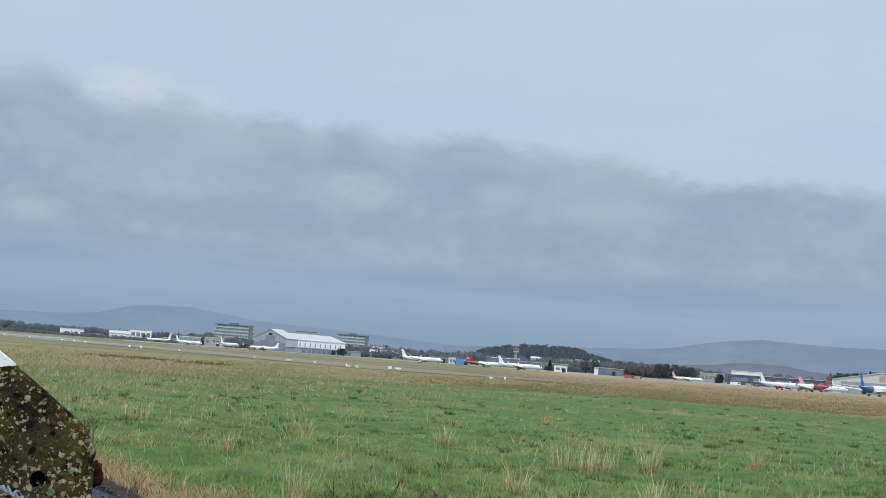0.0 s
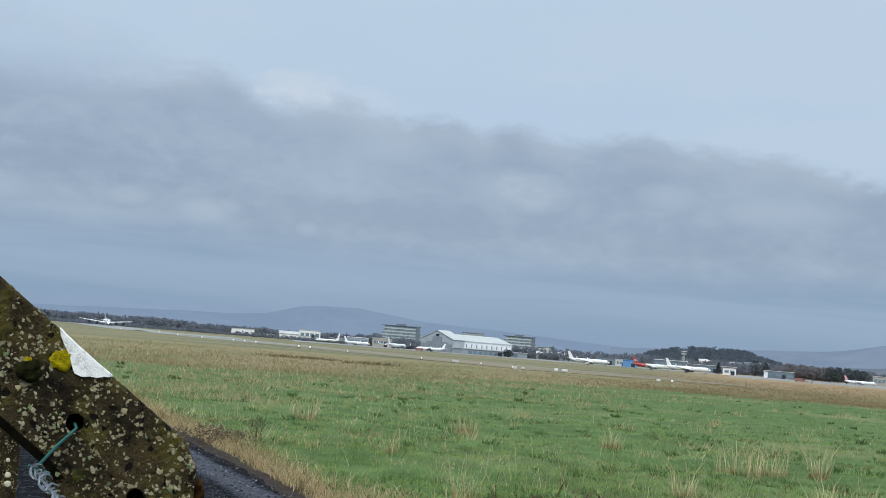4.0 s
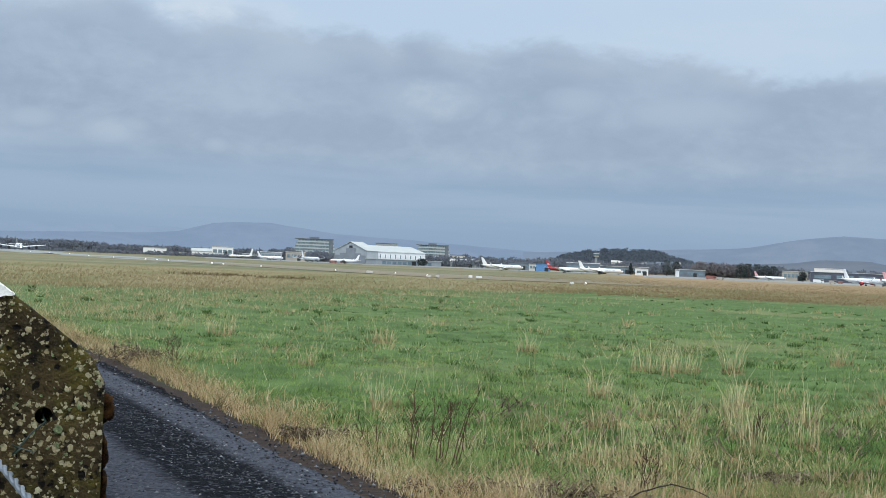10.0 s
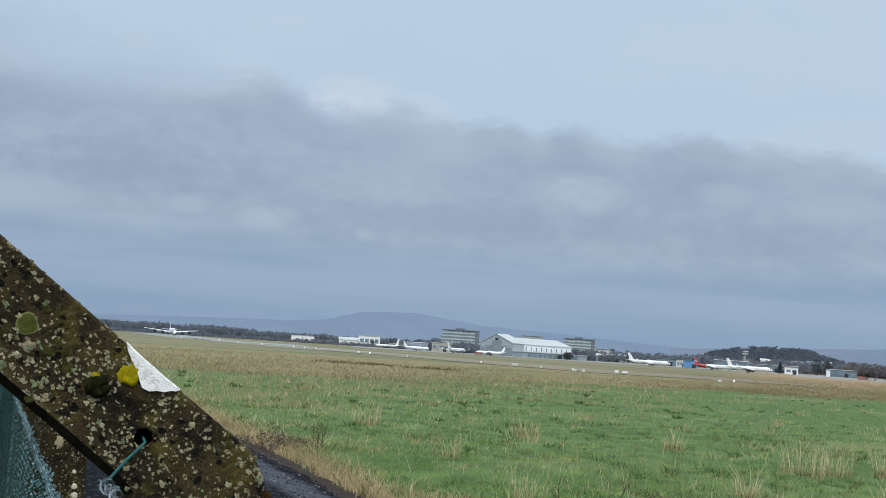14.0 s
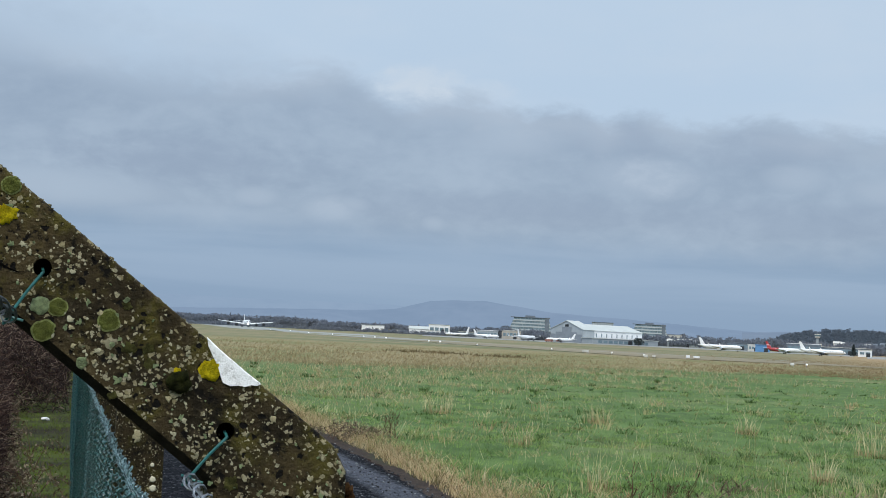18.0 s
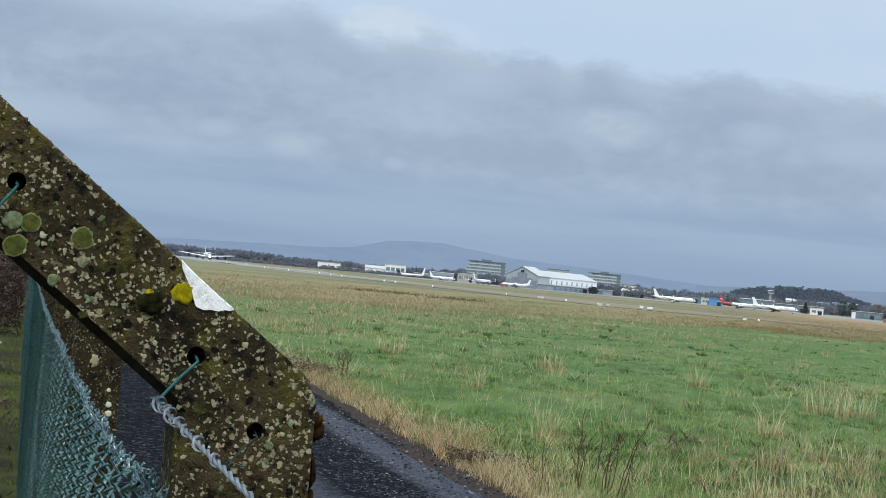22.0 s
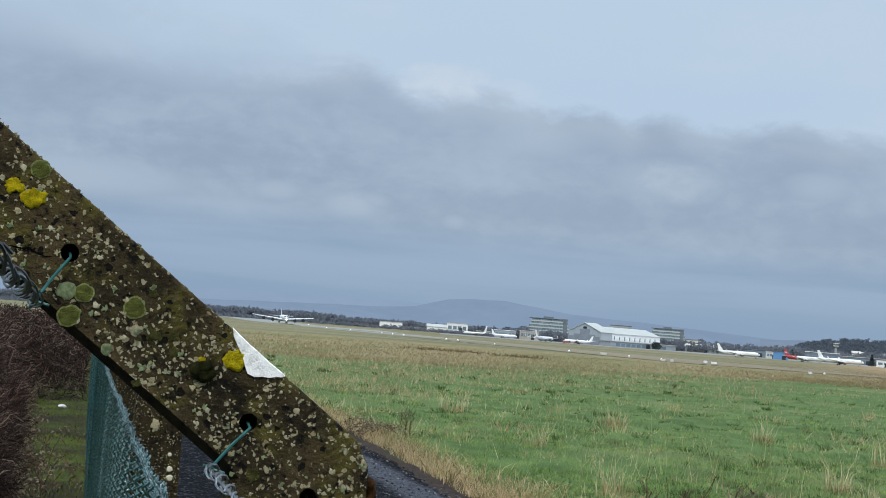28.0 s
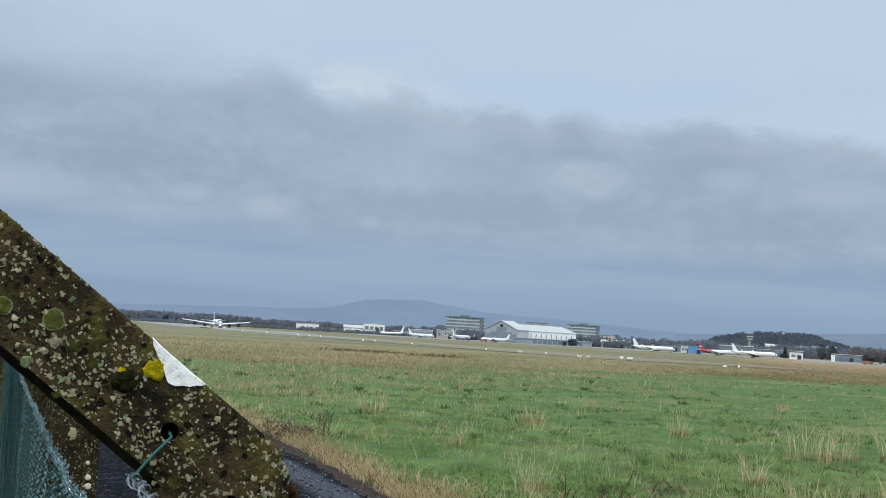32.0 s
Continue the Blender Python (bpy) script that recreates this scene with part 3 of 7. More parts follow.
def rings(bm, sections, cap=True):
    """Skin a list of closed rings (lists of points)."""
    rows = [[bm.verts.new(p) for p in s] for s in sections]
    n = len(rows[0])
    for a, b in zip(rows, rows[1:]):
        for i in range(n):
            bm.faces.new((a[i], a[(i + 1) % n], b[(i + 1) % n], b[i]))
    if cap:
        bm.faces.new(list(reversed(rows[0])))
        bm.faces.new(rows[-1])
    return bm


def circle(cx, cy, cz, ry, rz, n=14):
    return [(cx, cy + ry * math.cos(2 * math.pi * i / n), cz + rz * math.sin(2 * math.pi * i / n)) for i in range(n)]


def tube(bm, pts, r, n=6, taper=None):
    """A round wire along pts."""
    pts = [Vector(p) for p in pts]
    secs = []
    up = Vector((0.13, 0.31, 0.94))
    for i, p in enumerate(pts):
        t = (pts[min(i + 1, len(pts) - 1)] - pts[max(i - 1, 0)]).normalized()
        a = t.cross(up).normalized()
        b = t.cross(a)
        rr = r if taper is None else r + (taper - r) * i / (len(pts) - 1)
        secs.append([p + rr * (a * math.cos(2 * math.pi * k / n) + b * math.sin(2 * math.pi * k / n)) for k in range(n)])
    return rings(bm, secs)


def ground_z(d):
    return float(np.interp(d, [0, 300, 1000, 1110, 1200, 1300, 1500, 1700, 2000, 2600, 5000], [0, 0, 0.5, 1.5, 1.0, 1.05, 1.7, 3.0, 4.0, 5.0, 5.0]))


def far_at(az, d):
    x, y = d * math.sin(radians(az)), d * math.cos(radians(az))
    return x, y, ground_z(d)


def on_line(s, a, z=0.0):
    """A point s metres along the fence from the first post and a metres to its public side."""
    p = FENCE * (POST_S + s) + OUT * a
    return (p.x, p.y, z)


# ---- ground, track and paved strips ----
def relief(x, y):
    """Unevenness of the field: low swells and small hummocks, none under the track."""
    a = -0.9205 * x - 0.3907 * y
    keep = min(1.0, max(0.0, (-a - 5.0) / 2.0))
    d = math.hypot(x, y)
    if d > 320 or keep == 0:
        return 0.0
    fade = min(1.0, (320 - d) / 80)
    small = noise.noise((x * 0.75, y * 0.75, 4.1))
    return keep * fade * (0.15 * noise.noise((x * 0.11, y * 0.11, 1.3)) + 0.12 * max(-0.25, small) + 0.075 * max(-0.3, noise.noise((x * 1.9, y * 1.9, 8.0))))


def build_ground():
    radii = [0.0]
    r = 1.0
    while r < 4900:
        radii.append(r)
        r *= 1.18 if r < 10 else (1.012 if r < 60 else (1.03 if r < 400 else 1.09))
    radii.append(4950.0)
    turns = [-34 + 0.16 * k for k in range(338)] + [20.08 + 5.15 * k for k in range(59)]
    n = len(turns)
    verts, faces = [(0, 0, 0)], []
    for r in radii[1:]:
        for k in range(n):
            t = radians(turns[k])
            x, y = r * math.sin(t), r * math.cos(t)
            verts.append((x, y, ground_z(r) + relief(x, y)))
    for i in range(1, len(radii) - 1):
        for k in range(n):
            a, b = 1 + (i - 1) * n + k, 1 + (i - 1) * n + (k + 1) % n
            faces.append((a, b, b + n, a + n))
    ob = raw("ground", verts, faces, M_GROUND)
    smooth(ob)
    tagged(ob, "flat grass airfield running out to the hills", "ground", kind="structure")
    bm2 = bmesh.new()
    bm2.from_mesh(ob.data)
    bm2.verts.ensure_lookup_table()
    for k in range(n):
        bm2.faces.new((bm2.verts[0], bm2.verts[1 + (k + 1) % n], bm2.verts[1 + k]))
    bmesh.ops.recalc_face_normals(bm2, faces=bm2.faces)
    bm2.to_mesh(ob.data)
    bm2.free()
    for f in ob.data.polygons:
        f.use_smooth = True


def verge_edge(s):
    """Where the field edge of the track lies across the fence line, s metres along it."""
    return np.interp(s, [-20, 12, 16, 19, 23, 28, 36, 46, 140], [-5.0, -5.05, -5.0, -5.04, -5.20, -5.33, -5.40, -5.38, -5.40])


def build_track():
    """A dark service track inside the fence, with frayed edges."""
    rows, cols = 420, 14
    verts, faces = [], []
    for i in range(rows + 1):
        s = -14 + 150 * (i / rows) ** 1.6
        e0 = 0.09 * noise.noise((s * 1.7, 0.3, 0)) + 0.08 * noise.noise((s * 5.1, 2.3, 0))
        e1 = 0.16 * noise.noise((s * 1.5, 7.3, 0)) + 0.08 * noise.noise((s * 4.9, 9.3, 0))
        for j in range(cols + 1):
            u = j / cols
            x = u * 4.42 + (e0 + verge_edge(s) + 4.85) * (1 - u) + e1 * u
            rut = -0.018 * (math.exp(-((x - 0.25) / 0.28) ** 2) + math.exp(-((x - 2.1) / 0.3) ** 2))
            z = 0.022 * math.sin(math.pi * u) ** 0.5 + rut + 0.012 + 0.006 * noise.noise((x * 3, s * 3, 5))
            if j in (0, cols):
                z = -0.02
            verts.append((x, s, z))
    for i in range(rows):
        for j in range(cols):
            a = i * (cols + 1) + j
            faces.append((a, a + 1, a + cols + 2, a + cols + 1))
    ob = raw("track", verts, faces, M_TRACK)
    smooth(ob)
    x, y, z = on_line(0, -4.85)
    ob.matrix_basis = Matrix(((OUT.x, FENCE.x, 0, x), (OUT.y, FENCE.y, 0, y), (0, 0, 1, 0), (0, 0, 0, 1)))
    tagged(ob, "wet dark gravel service track with two worn wheel lines", "track", kind="structure")
    # loose stone chips
    rng = np.random.default_rng(5)
    n = 24000
    s = 7 + 37 * rng.random(n) ** 2.0
    a = -4.85 + np.where(rng.random(n) < 0.3, 3.6 * rng.random(n), np.where(rng.random(n) < 0.08, -0.12 + 0.12 * rng.standard_normal(n), 1.08 + 0.28 * rng.standard_normal(n)))
    r = 0.007 + 0.020 * rng.random(n) ** 2.5
    px = FENCE.x * (POST_S + s) + OUT.x * a
    py = FENCE.y * (POST_S + s) + OUT.y * a
    oct_v = np.array([(1, 0, 0), (-1, 0, 0), (0, 1, 0), (0, -1, 0), (0, 0, 1), (0, 0, -1)], dtype=float)
    oct_f = np.array([(0, 2, 4), (2, 1, 4), (1, 3, 4), (3, 0, 4), (2, 0, 5), (1, 2, 5), (3, 1, 5), (0, 3, 5)])
    jit = 0.7 + 0.6 * rng.random((n, 6, 3))
    v = oct_v[None] * jit * r[:, None, None] * np.array([1, 1, 0.7])
    v += np.stack([px, py, 0.022 + 0 * px], 1)[:, None]
    f = oct_f[None] + 6 * np.arange(n)[:, None, None]
    st = raw("stone_chips", v.reshape(-1, 3), f.reshape(-1, 3), M_STONE)
    tagged(st, "loose grey stone chips scattered on the dark track", "gravel", kind="stuff")


def strip(name, p0, direction, length, width, mat, lift, label, step=25.0, category="runway"):
    """A paved strip laid on the ground, following its rise."""
    dx, dy = direction
    nx, ny = dy, -dx
    n = int(length / step)
    m = max(2, int(width / 20))
    verts, faces = [], []
    for i in range(n + 1):
        for j in range(m + 1):
            w = width * (j / m - 0.5)
            x, y = p0[0] + dx * step * i + nx * w, p0[1] + dy * step * i + ny * w
            verts.append((x, y, ground_z(math.hypot(x, y)) + lift))
    for i in range(n):
        for j in range(m):
            a = i * (m + 1) + j
            faces.append((a, a + m + 1, a + m + 2, a + 1))
    ob = raw(name, verts, faces, mat)
    return tagged(ob, label, category, kind="structure")


def paved(name, az0, az1, d0, d1, mat, lift, label, category):
    """A paved area seen at a low angle, following the rise of the ground."""
    n, m = 60, 14
    verts, faces = [], []
    for i in range(n + 1):
        t = radians(az0 + (az1 - az0) * i / n)
        for j in range(m + 1):
            r = d0 + (d1 - d0) * j / m
            verts.append((r * math.sin(t), r * math.cos(t), ground_z(r) + lift))
    for i in range(n):
        for j in range(m):
            q = i * (m + 1) + j
            faces.append((q, q + 1, q + m + 2, q + m + 1))
    return tagged(raw(name, verts, faces, mat), label, category, kind="structure")


RUN = (-0.381, 0.9246)
RUN_P = (-9.7, 400.0)
build_ground()
build_track()
strip("runway", (RUN_P[0] + 0.381 * 40, RUN_P[1] - 0.9246 * 40), RUN, 2500, 60, M_ASPHALT, 0.10, "long wet grey runway strip across the grass airfield")
paved("apron_east", 3.0, 19.0, 1210, 1700, M_APRON, 0.12, "pale concrete apron under the parked airliners", "apron")
paved("apron_west", -11.5, 2.6, 1560, 1800, M_APRON, 0.14, "pale concrete apron before the hangars", "apron")
strip("link_taxiway", (-130, 520), (0.955, -0.297), 150, 9, M_APRON, 0.12, "narrow pale taxiway across the grass", category="taxiway")


# ---- grass ----
M_RUST = blade_mat("red_brown_rough_grass", [(0.0, (0.225, 0.152, 0.080)), (0.5, (0.268, 0.190, 0.102)), (1.0, (0.315, 0.240, 0.132))], patch=0.85, thin=0.45)
# deep green, darkened to carry the shade inside and between tufts too
M_COARSE = blade_mat("deep_green_leaves", [(0.0, (0.030, 0.062, 0.018)), (0.45, (0.066, 0.120, 0.036)), (1.0, (0.145, 0.215, 0.068))], patch=0.6)
M_LUSH = blade_mat("lush_leaves", [(0.0, (0.110, 0.205, 0.052)), (0.5, (0.215, 0.335, 0.098)), (1.0, (0.370, 0.450, 0.165))], patch=0.6)
M_OLIVE = blade_mat("olive_leaves", [(0.0, (0.130, 0.165, 0.050)), (0.5, (0.270, 0.290, 0.105)), (1.0, (0.480, 0.440, 0.215))], patch=0.5)
M_SERE = blade_mat("sere_leaves", [(0.0, (0.085, 0.065, 0.030)), (0.6, (0.205, 0.160, 0.075)), (1.0, (0.330, 0.270, 0.140))], patch=0.4)

M_WITHERED = blade_mat("withered_leaves", [(0.0, (0.060, 0.044, 0.030)), (0.5, (0.205, 0.155, 0.105)), (0.9, (0.36, 0.29, 0.20)), (1.0, (0.15, 0.17, 0.065))])

M_LITTER = blade_mat("dark_leaf_litter", [(0.0, (0.018, 0.012, 0.008)), (0.6, (0.048, 0.032, 0.020)), (1.0, (0.12, 0.085, 0.055))])
M_DRIFT = blade_mat("tan_straw_drift", [(0.0, (0.24, 0.18, 0.095)), (0.4, (0.37, 0.30, 0.165)), (0.8, (0.47, 0.40, 0.235)), (1.0, (0.56, 0.50, 0.32))])


def blades(name, x, y, h, w, lean, mat, label, z=None, bend=0.35, rng=None, category="grass", near=30.0, turn=None, soft=True):
    """Tapered blades rooted at x, y: five points each, beyond the distance near only three. turn: the way they lean. soft: shaded as a sward, not blade by blade."""
    n = len(x)
    rng = rng or np.random.default_rng(1)
    if z is None:
        z = np.array([relief(a, b) for a, b in zip(x, y)])
    th = rng.random(n) * 2 * np.pi if turn is None else turn
    lx, ly = lean * np.cos(th) * h, lean * np.sin(th) * h
    fa = (rng.random(n) - 0.5) * np.pi
    wx, wy = 0.5 * w * np.cos(fa), 0.5 * w * np.sin(fa)
    v = np.empty((n, 5, 3))
    zb = z - 0.02
    v[:, 0] = np.stack([x - wx, y - wy, zb], 1)
    v[:, 1] = np.stack([x + wx, y + wy, zb], 1)
    mx, my = x + lx * bend, y + ly * bend
    v[:, 2] = np.stack([mx + wx * 0.8, my + wy * 0.8, z + h * 0.55], 1)
    v[:, 3] = np.stack([mx - wx * 0.8, my - wy * 0.8, z + h * 0.55], 1)
    v[:, 4] = np.stack([x + lx, y + ly, z + h], 1)
    close = np.hypot(x, y) < near
    a = v[close].reshape(-1, 3)
    b = 5 * np.arange(close.sum())[:, None]
    c = len(a) + 3 * np.arange((~close).sum())[:, None]
    f = np.concatenate([b + [0, 1, 2], b + [0, 2, 3], b + [3, 2, 4], c + [0, 1, 2]], 0)
    ob = raw(name, np.concatenate([a, v[~close][:, (0, 1, 4)].reshape(-1, 3)]), f, mat)
    if soft:
        gx = np.array([relief(a + 0.12, b) - relief(a - 0.12, b) for a, b in zip(x, y)]) / 0.24
        gy = np.array([relief(a, b + 0.12) - relief(a, b - 0.12) for a, b in zip(x, y)]) / 0.24
        tilt = rng.standard_normal((n, 3)) * 0.38 + np.stack([-2.2 * gx, -0.15 - 2.2 * gy, np.ones(n)], 1)
        tilt /= np.linalg.norm(tilt, axis=1)[:, None]
        ob.data.polygons.foreach_set("use_smooth", np.ones(len(f), dtype=bool))
        ob.data.normals_split_custom_set_from_vertices(np.concatenate([np.repeat(tilt[close], 5, 0), np.repeat(tilt[~close], 3, 0)]))
    return tagged(ob, label, category, kind="stuff")


def scatter(n, d0, d1, az0, az1, rng, power=1.0):
    az = np.radians(az0 + (az1 - az0) * rng.random(n))
    d = 1.0 / (1.0 / d1 + (1.0 / d0 - 1.0 / d1) * rng.random(n) ** power)
    x, y = d * np.sin(az), d * np.cos(az)
    return x, y, d


def patchy(x, y, scale, seed):
    return np.array([noise.fractal((a * scale, b * scale, seed), 1.0, 2.0, 3) for a, b in zip(x, y)])


def across(x, y):
    return -0.9205 * x - 0.3907 * y


def pasture(x, y, gap):
    """Whether a point lies on the field, more than gap beyond the edge of the track."""
    return across(x, y) < verge_edge(x * FENCE.x + y * FENCE.y - POST_S) - gap


def green_limit(x, y):
    return 190.0 - np.maximum(0, x - 5.0) * 0.8 - np.minimum(95, np.maximum(0, 5.0 - x) * 2.4) + 35.0 * np.sin(x * 0.07 + 1.0)


def dead_patch(x, y):
    """Where the sward has died off into matted straw."""
    d = np.hypot(x, y)
    return patchy(x, y, 0.42, 12.0) + 0.6 * patchy(x, y, 1.6, 15.0) + 0.17 * np.clip((20 - d) / 6, -0.6, 1) + np.clip((-x - 6) / 40, 0, 0.22)


def build_grass():
    rng = np.random.default_rng(11)
    # short green sward
    x, y, d = scatter(420000, 12.0, 270.0, -31, 20, rng)
    keep = pasture(x, y, 0.45 + 0.5 * rng.random(len(x))) & (d < green_limit(x, y) * (0.8 + 0.4 * rng.random(len(x)))) & (dead_patch(x, y) < 0.22 + 0.3 * rng.random(len(x)))
    x, y, d = x[keep], y[keep], d[keep]
    pt = patchy(x, y, 0.5, 2.0)
    h = (0.035 + 0.06 * rng.random(len(x)) ** 1.5) * (1.0 + 1.1 * np.clip(pt, -0.6, 1))
    blades("field_grass", x, y, h, np.maximum(0.006, d * 0.00042), 0.5 + 0.7 * rng.random(len(x)), M_GRASS, "short green wet pasture grass covering the field", rng=rng)
    # thin straw stems all over the field, gathered in loose drifts
    x, y, d = scatter(150000, 12.0, 240.0, -31, 20, rng)
    pt = patchy(x, y, 0.16, 7.0) + 0.5 * patchy(x, y, 0.9, 3.0)
    bias = np.clip((36 - d) / 36, 0, 1) * 0.12 + np.clip((-x - 2) / 22, -0.22, 0.42) + np.clip((d - 110) / 200, 0, 0.3) - 0.10
    keep = pasture(x, y, 0.25) & (pt + bias > 0.10 + 0.66 * rng.random(len(x)) ** 0.8) & (d < green_limit(x, y) * 1.25)
    x, y, d = x[keep], y[keep], d[keep]
    h = 0.08 + 0.30 * rng.random(len(x)) ** 2.2
    blades("straw_stems", x, y, h, np.maximum(0.0042, d * 0.00030), 0.3 + 0.9 * rng.random(len(x)) ** 2, M_STRAW, "thin dry straw stems standing among the green grass", rng=rng)
    # leafy clumps that stand over the sward, each of one tint
    for name, n, d1, per, h0, h1, mat, label in (
            ("bright_clumps", 6000, 150.0, 22, 0.08, 0.19, M_LUSH, "lush yellow-green grass clumps standing over the sward"),
            ("near_clumps", 1500, 32.0, 26, 0.06, 0.15, M_LUSH, "bright green tufts in the near pasture"),
            ("deep_clumps", 8000, 170.0, 18, 0.06, 0.21, M_COARSE, "deep green leaf clumps among the pasture grass"),
            ("olive_clumps", 2300, 120.0, 18, 0.10, 0.27, M_OLIVE, "olive grass clumps turning to straw in the pasture"),
            ("withered_clumps", 900, 90.0, 18, 0.06, 0.21, M_SERE, "brown withered leaf clumps in the pasture")):
        cx, cy, cd = scatter(n, 12.5, d1, -31, 20, rng, 0.85)
        keep = pasture(cx, cy, 0.75) & (cd < green_limit(cx, cy)) & (patchy(cx, cy, 0.13, 60.0 + per) > -0.35 + 0.5 * rng.random(n))
        cx, cy, cd = cx[keep], cy[keep], cd[keep]
        wide = (0.10 + 0.16 * rng.random(len(cx)))[:, None]
        r = wide * np.sqrt(rng.random((len(cx), per)))
        t = rng.random((len(cx), per)) * 2 * np.pi
        x, y = (cx[:, None] + r * np.cos(t)).ravel(), (cy[:, None] + r * np.sin(t)).ravel()
        tall = np.repeat(h0 + (h1 - h0) * rng.random(len(cx)) ** 1.6, per)
        h = tall * (0.55 + 0.55 * rng.random(len(x))) * (1.1 - 0.5 * (r / wide).ravel())
        blades(name, x, y, h, np.maximum(0.007, np.hypot(x, y) * 0.00042), 0.35 + 0.75 * rng.random(len(x)), mat, label, rng=rng, turn=t.ravel() + 0.5 * rng.standard_normal(len(x)), soft=mat is M_LUSH)
    # matted dead grass lying in irregular brown patches
    x, y, d = scatter(110000, 13.0, 110.0, -28, 20, rng)
    keep = pasture(x, y, 0.3) & (dead_patch(x, y) > 0.16 + 0.35 * rng.random(len(x)))
    x, y, d = x[keep], y[keep], d[keep]
    h = 0.06 + 0.17 * rng.random(len(x)) ** 2
    blades("matted_grass", x, y, h, np.maximum(0.007, d * 0.00038), 0.6 + 1.6 * rng.random(len(x)), M_VERGE, "matted straw-brown dead grass lying in patches in the pasture", rng=rng)
    # straw drifts thinning out from the brown belt
    x, y, d = scatter(60000, 48.0, 210.0, -31, 8, rng)
    pt = patchy(x, y, 0.07, 41.0) + 0.5 * patchy(x, y, 0.4, 43.0) + np.clip((-x - 4) / 26, -0.5, 0.35) + np.clip((d - 95) / 120, -0.35, 0.35)
    keep = (across(x, y) < -5.6) & (pt > 0.10 + 0.45 * rng.random(len(x)))
    x, y, d = x[keep], y[keep], d[keep]
    blades("straw_drifts", x, y, 0.10 + 0.28 * rng.random(len(x)) ** 1.8, d * 0.00042, 0.4 + 0.7 * rng.random(len(x)), M_DRIFT, "pale tan straw drifts thinning out into the green pasture", rng=rng)
    # tall single stalks
    n = 2600
    x, y, d = scatter(n, 17.0, 75.0, -20, 16, rng, 0.8)
    keep = (across(x, y) < -6.5) & (patchy(x, y, 0.22, 22.0) > -0.05 + 0.4 * rng.random(n))
    x, y, d = x[keep], y[keep], d[keep]
    h = 0.25 + 0.55 * rng.random(len(x)) ** 1.6
    blades("tall_stalks", x, y, h, 0.003 + d * 0.00018, 0.15 + 0.45 * rng.random(len(x)) ** 2, M_STRAW, "tall single straw stalks standing over the pasture", rng=rng)
    # withered dark leaves caught in the dead grass
    n = 5200
    x = np.concatenate([-0.6 + 3.6 * rng.random(n - 2200), -1.0 + 6.0 * rng.random(2200)])
    y = np.concatenate([13.0 + 5.0 * rng.random(n - 2200), 18.0 + 12.0 * rng.random(2200)])
    keep = (across(x, y) < -5.0) & (patchy(x, y, 0.9, 31.0) > 0.0)
    x, y = x[keep], y[keep]
    blades("withered_leaves", x, y, 0.04 + 0.16 * rng.random(len(x)), 0.016 + 0.022 * rng.random(len(x)), 0.6 + 1.2 * rng.random(len(x)), M_WITHERED, "withered dark brown leaves caught in the dead grass", rng=rng, category="dead leaves")
    # tan rough belt before the runway
    x, y, d = scatter(60000, 110.0, 400.0, -31, 20, rng)
    keep = (across(x, y) < -5.2) & (d > green_limit(x, y) * (0.72 + 0.5 * rng.random(len(x))))
    x, y, d = x[keep], y[keep], d[keep]
    keep = (x - RUN_P[0]) * RUN[1] - (y - RUN_P[1]) * RUN[0] < -36
    x, y, d = x[keep], y[keep], d[keep]
    h = 0.08 + 0.15 * rng.random(len(x))
    blades("rough_grass", x, y, h, d * 0.00045, 0.5 + 0.5 * rng.random(len(x)), M_BROWN, "tan rough winter grass bordering the runway", rng=rng)
    # more of it on the far side, out to the apron
    x, y, d = scatter(70000, 180.0, 1150.0, -4, 21, rng)
    keep = rng.random(len(x)) < np.clip((np.degrees(np.arctan2(x, y)) + 3.5 + 2.5 * patchy(x, y, 0.012, 6.0)) / 7.0, 0, 1)
    x, y, d = x[keep], y[keep], d[keep]
    h = 0.06 + 0.14 * rng.random(len(x))
    blades("rough_grass", x, y, h, d * 0.00055, 0.5 + 0.5 * rng.random(len(x)), M_RUST, "red-brown rough winter grass reaching to the apron", z=np.array([ground_z(q) for q in d]), rng=rng)
    # dead grass on the verge of the track
    n = 30000
    s = 6 + 70 * rng.random(n) ** 1.9
    a = verge_edge(s) - 0.05 - np.abs(0.50 * rng.standard_normal(n)) - 0.2 * rng.random(n)
    x, y = FENCE.x * (POST_S + s) + OUT.x * a, FENCE.y * (POST_S + s) + OUT.y * a
    d = np.hypot(x, y)
    pv = patchy(x, y, 0.8, 5.0)
    h = (0.08 + 0.26 * rng.random(n) ** 1.4) * (0.75 + 0.7 * np.clip(pv, -0.6, 1)) * np.clip((verge_edge(s) + 0.24 - a) / 0.3, 0.35, 1)
    tint = patchy(x, y, 1.7, 27.0) + 0.8 * patchy(x, y, 4.5, 28.0) + 0.35 * rng.standard_normal(n)
    for name, pick, mat, label in (
            ("verge_grass", (tint > -0.42) & (tint < 0.62), M_VERGE, "pale brown dead grass along the verge of the track"),
            ("dark_verge_grass", tint <= -0.42, M_SERE, "dark brown rotting grass in the verge of the track"),
            ("olive_verge_grass", tint >= 0.62, M_OLIVE, "olive grass tufts still living in the dead verge")):
        blades(name, x[pick], y[pick], h[pick], np.maximum(0.006, d[pick] * 0.00034), 0.3 + 0.95 * rng.random(pick.sum()), mat, label, rng=rng, soft=mat is M_VERGE)
    # mossy grass on the path outside the fence and along its foot
    n = 60000
    s = 9 + 75 * rng.random(n) ** 1.6
    a = np.where(rng.random(n) < 0.8, -0.7 + 3.2 * rng.random(n), -0.7 - np.abs(0.22 * rng.standard_normal(n)))
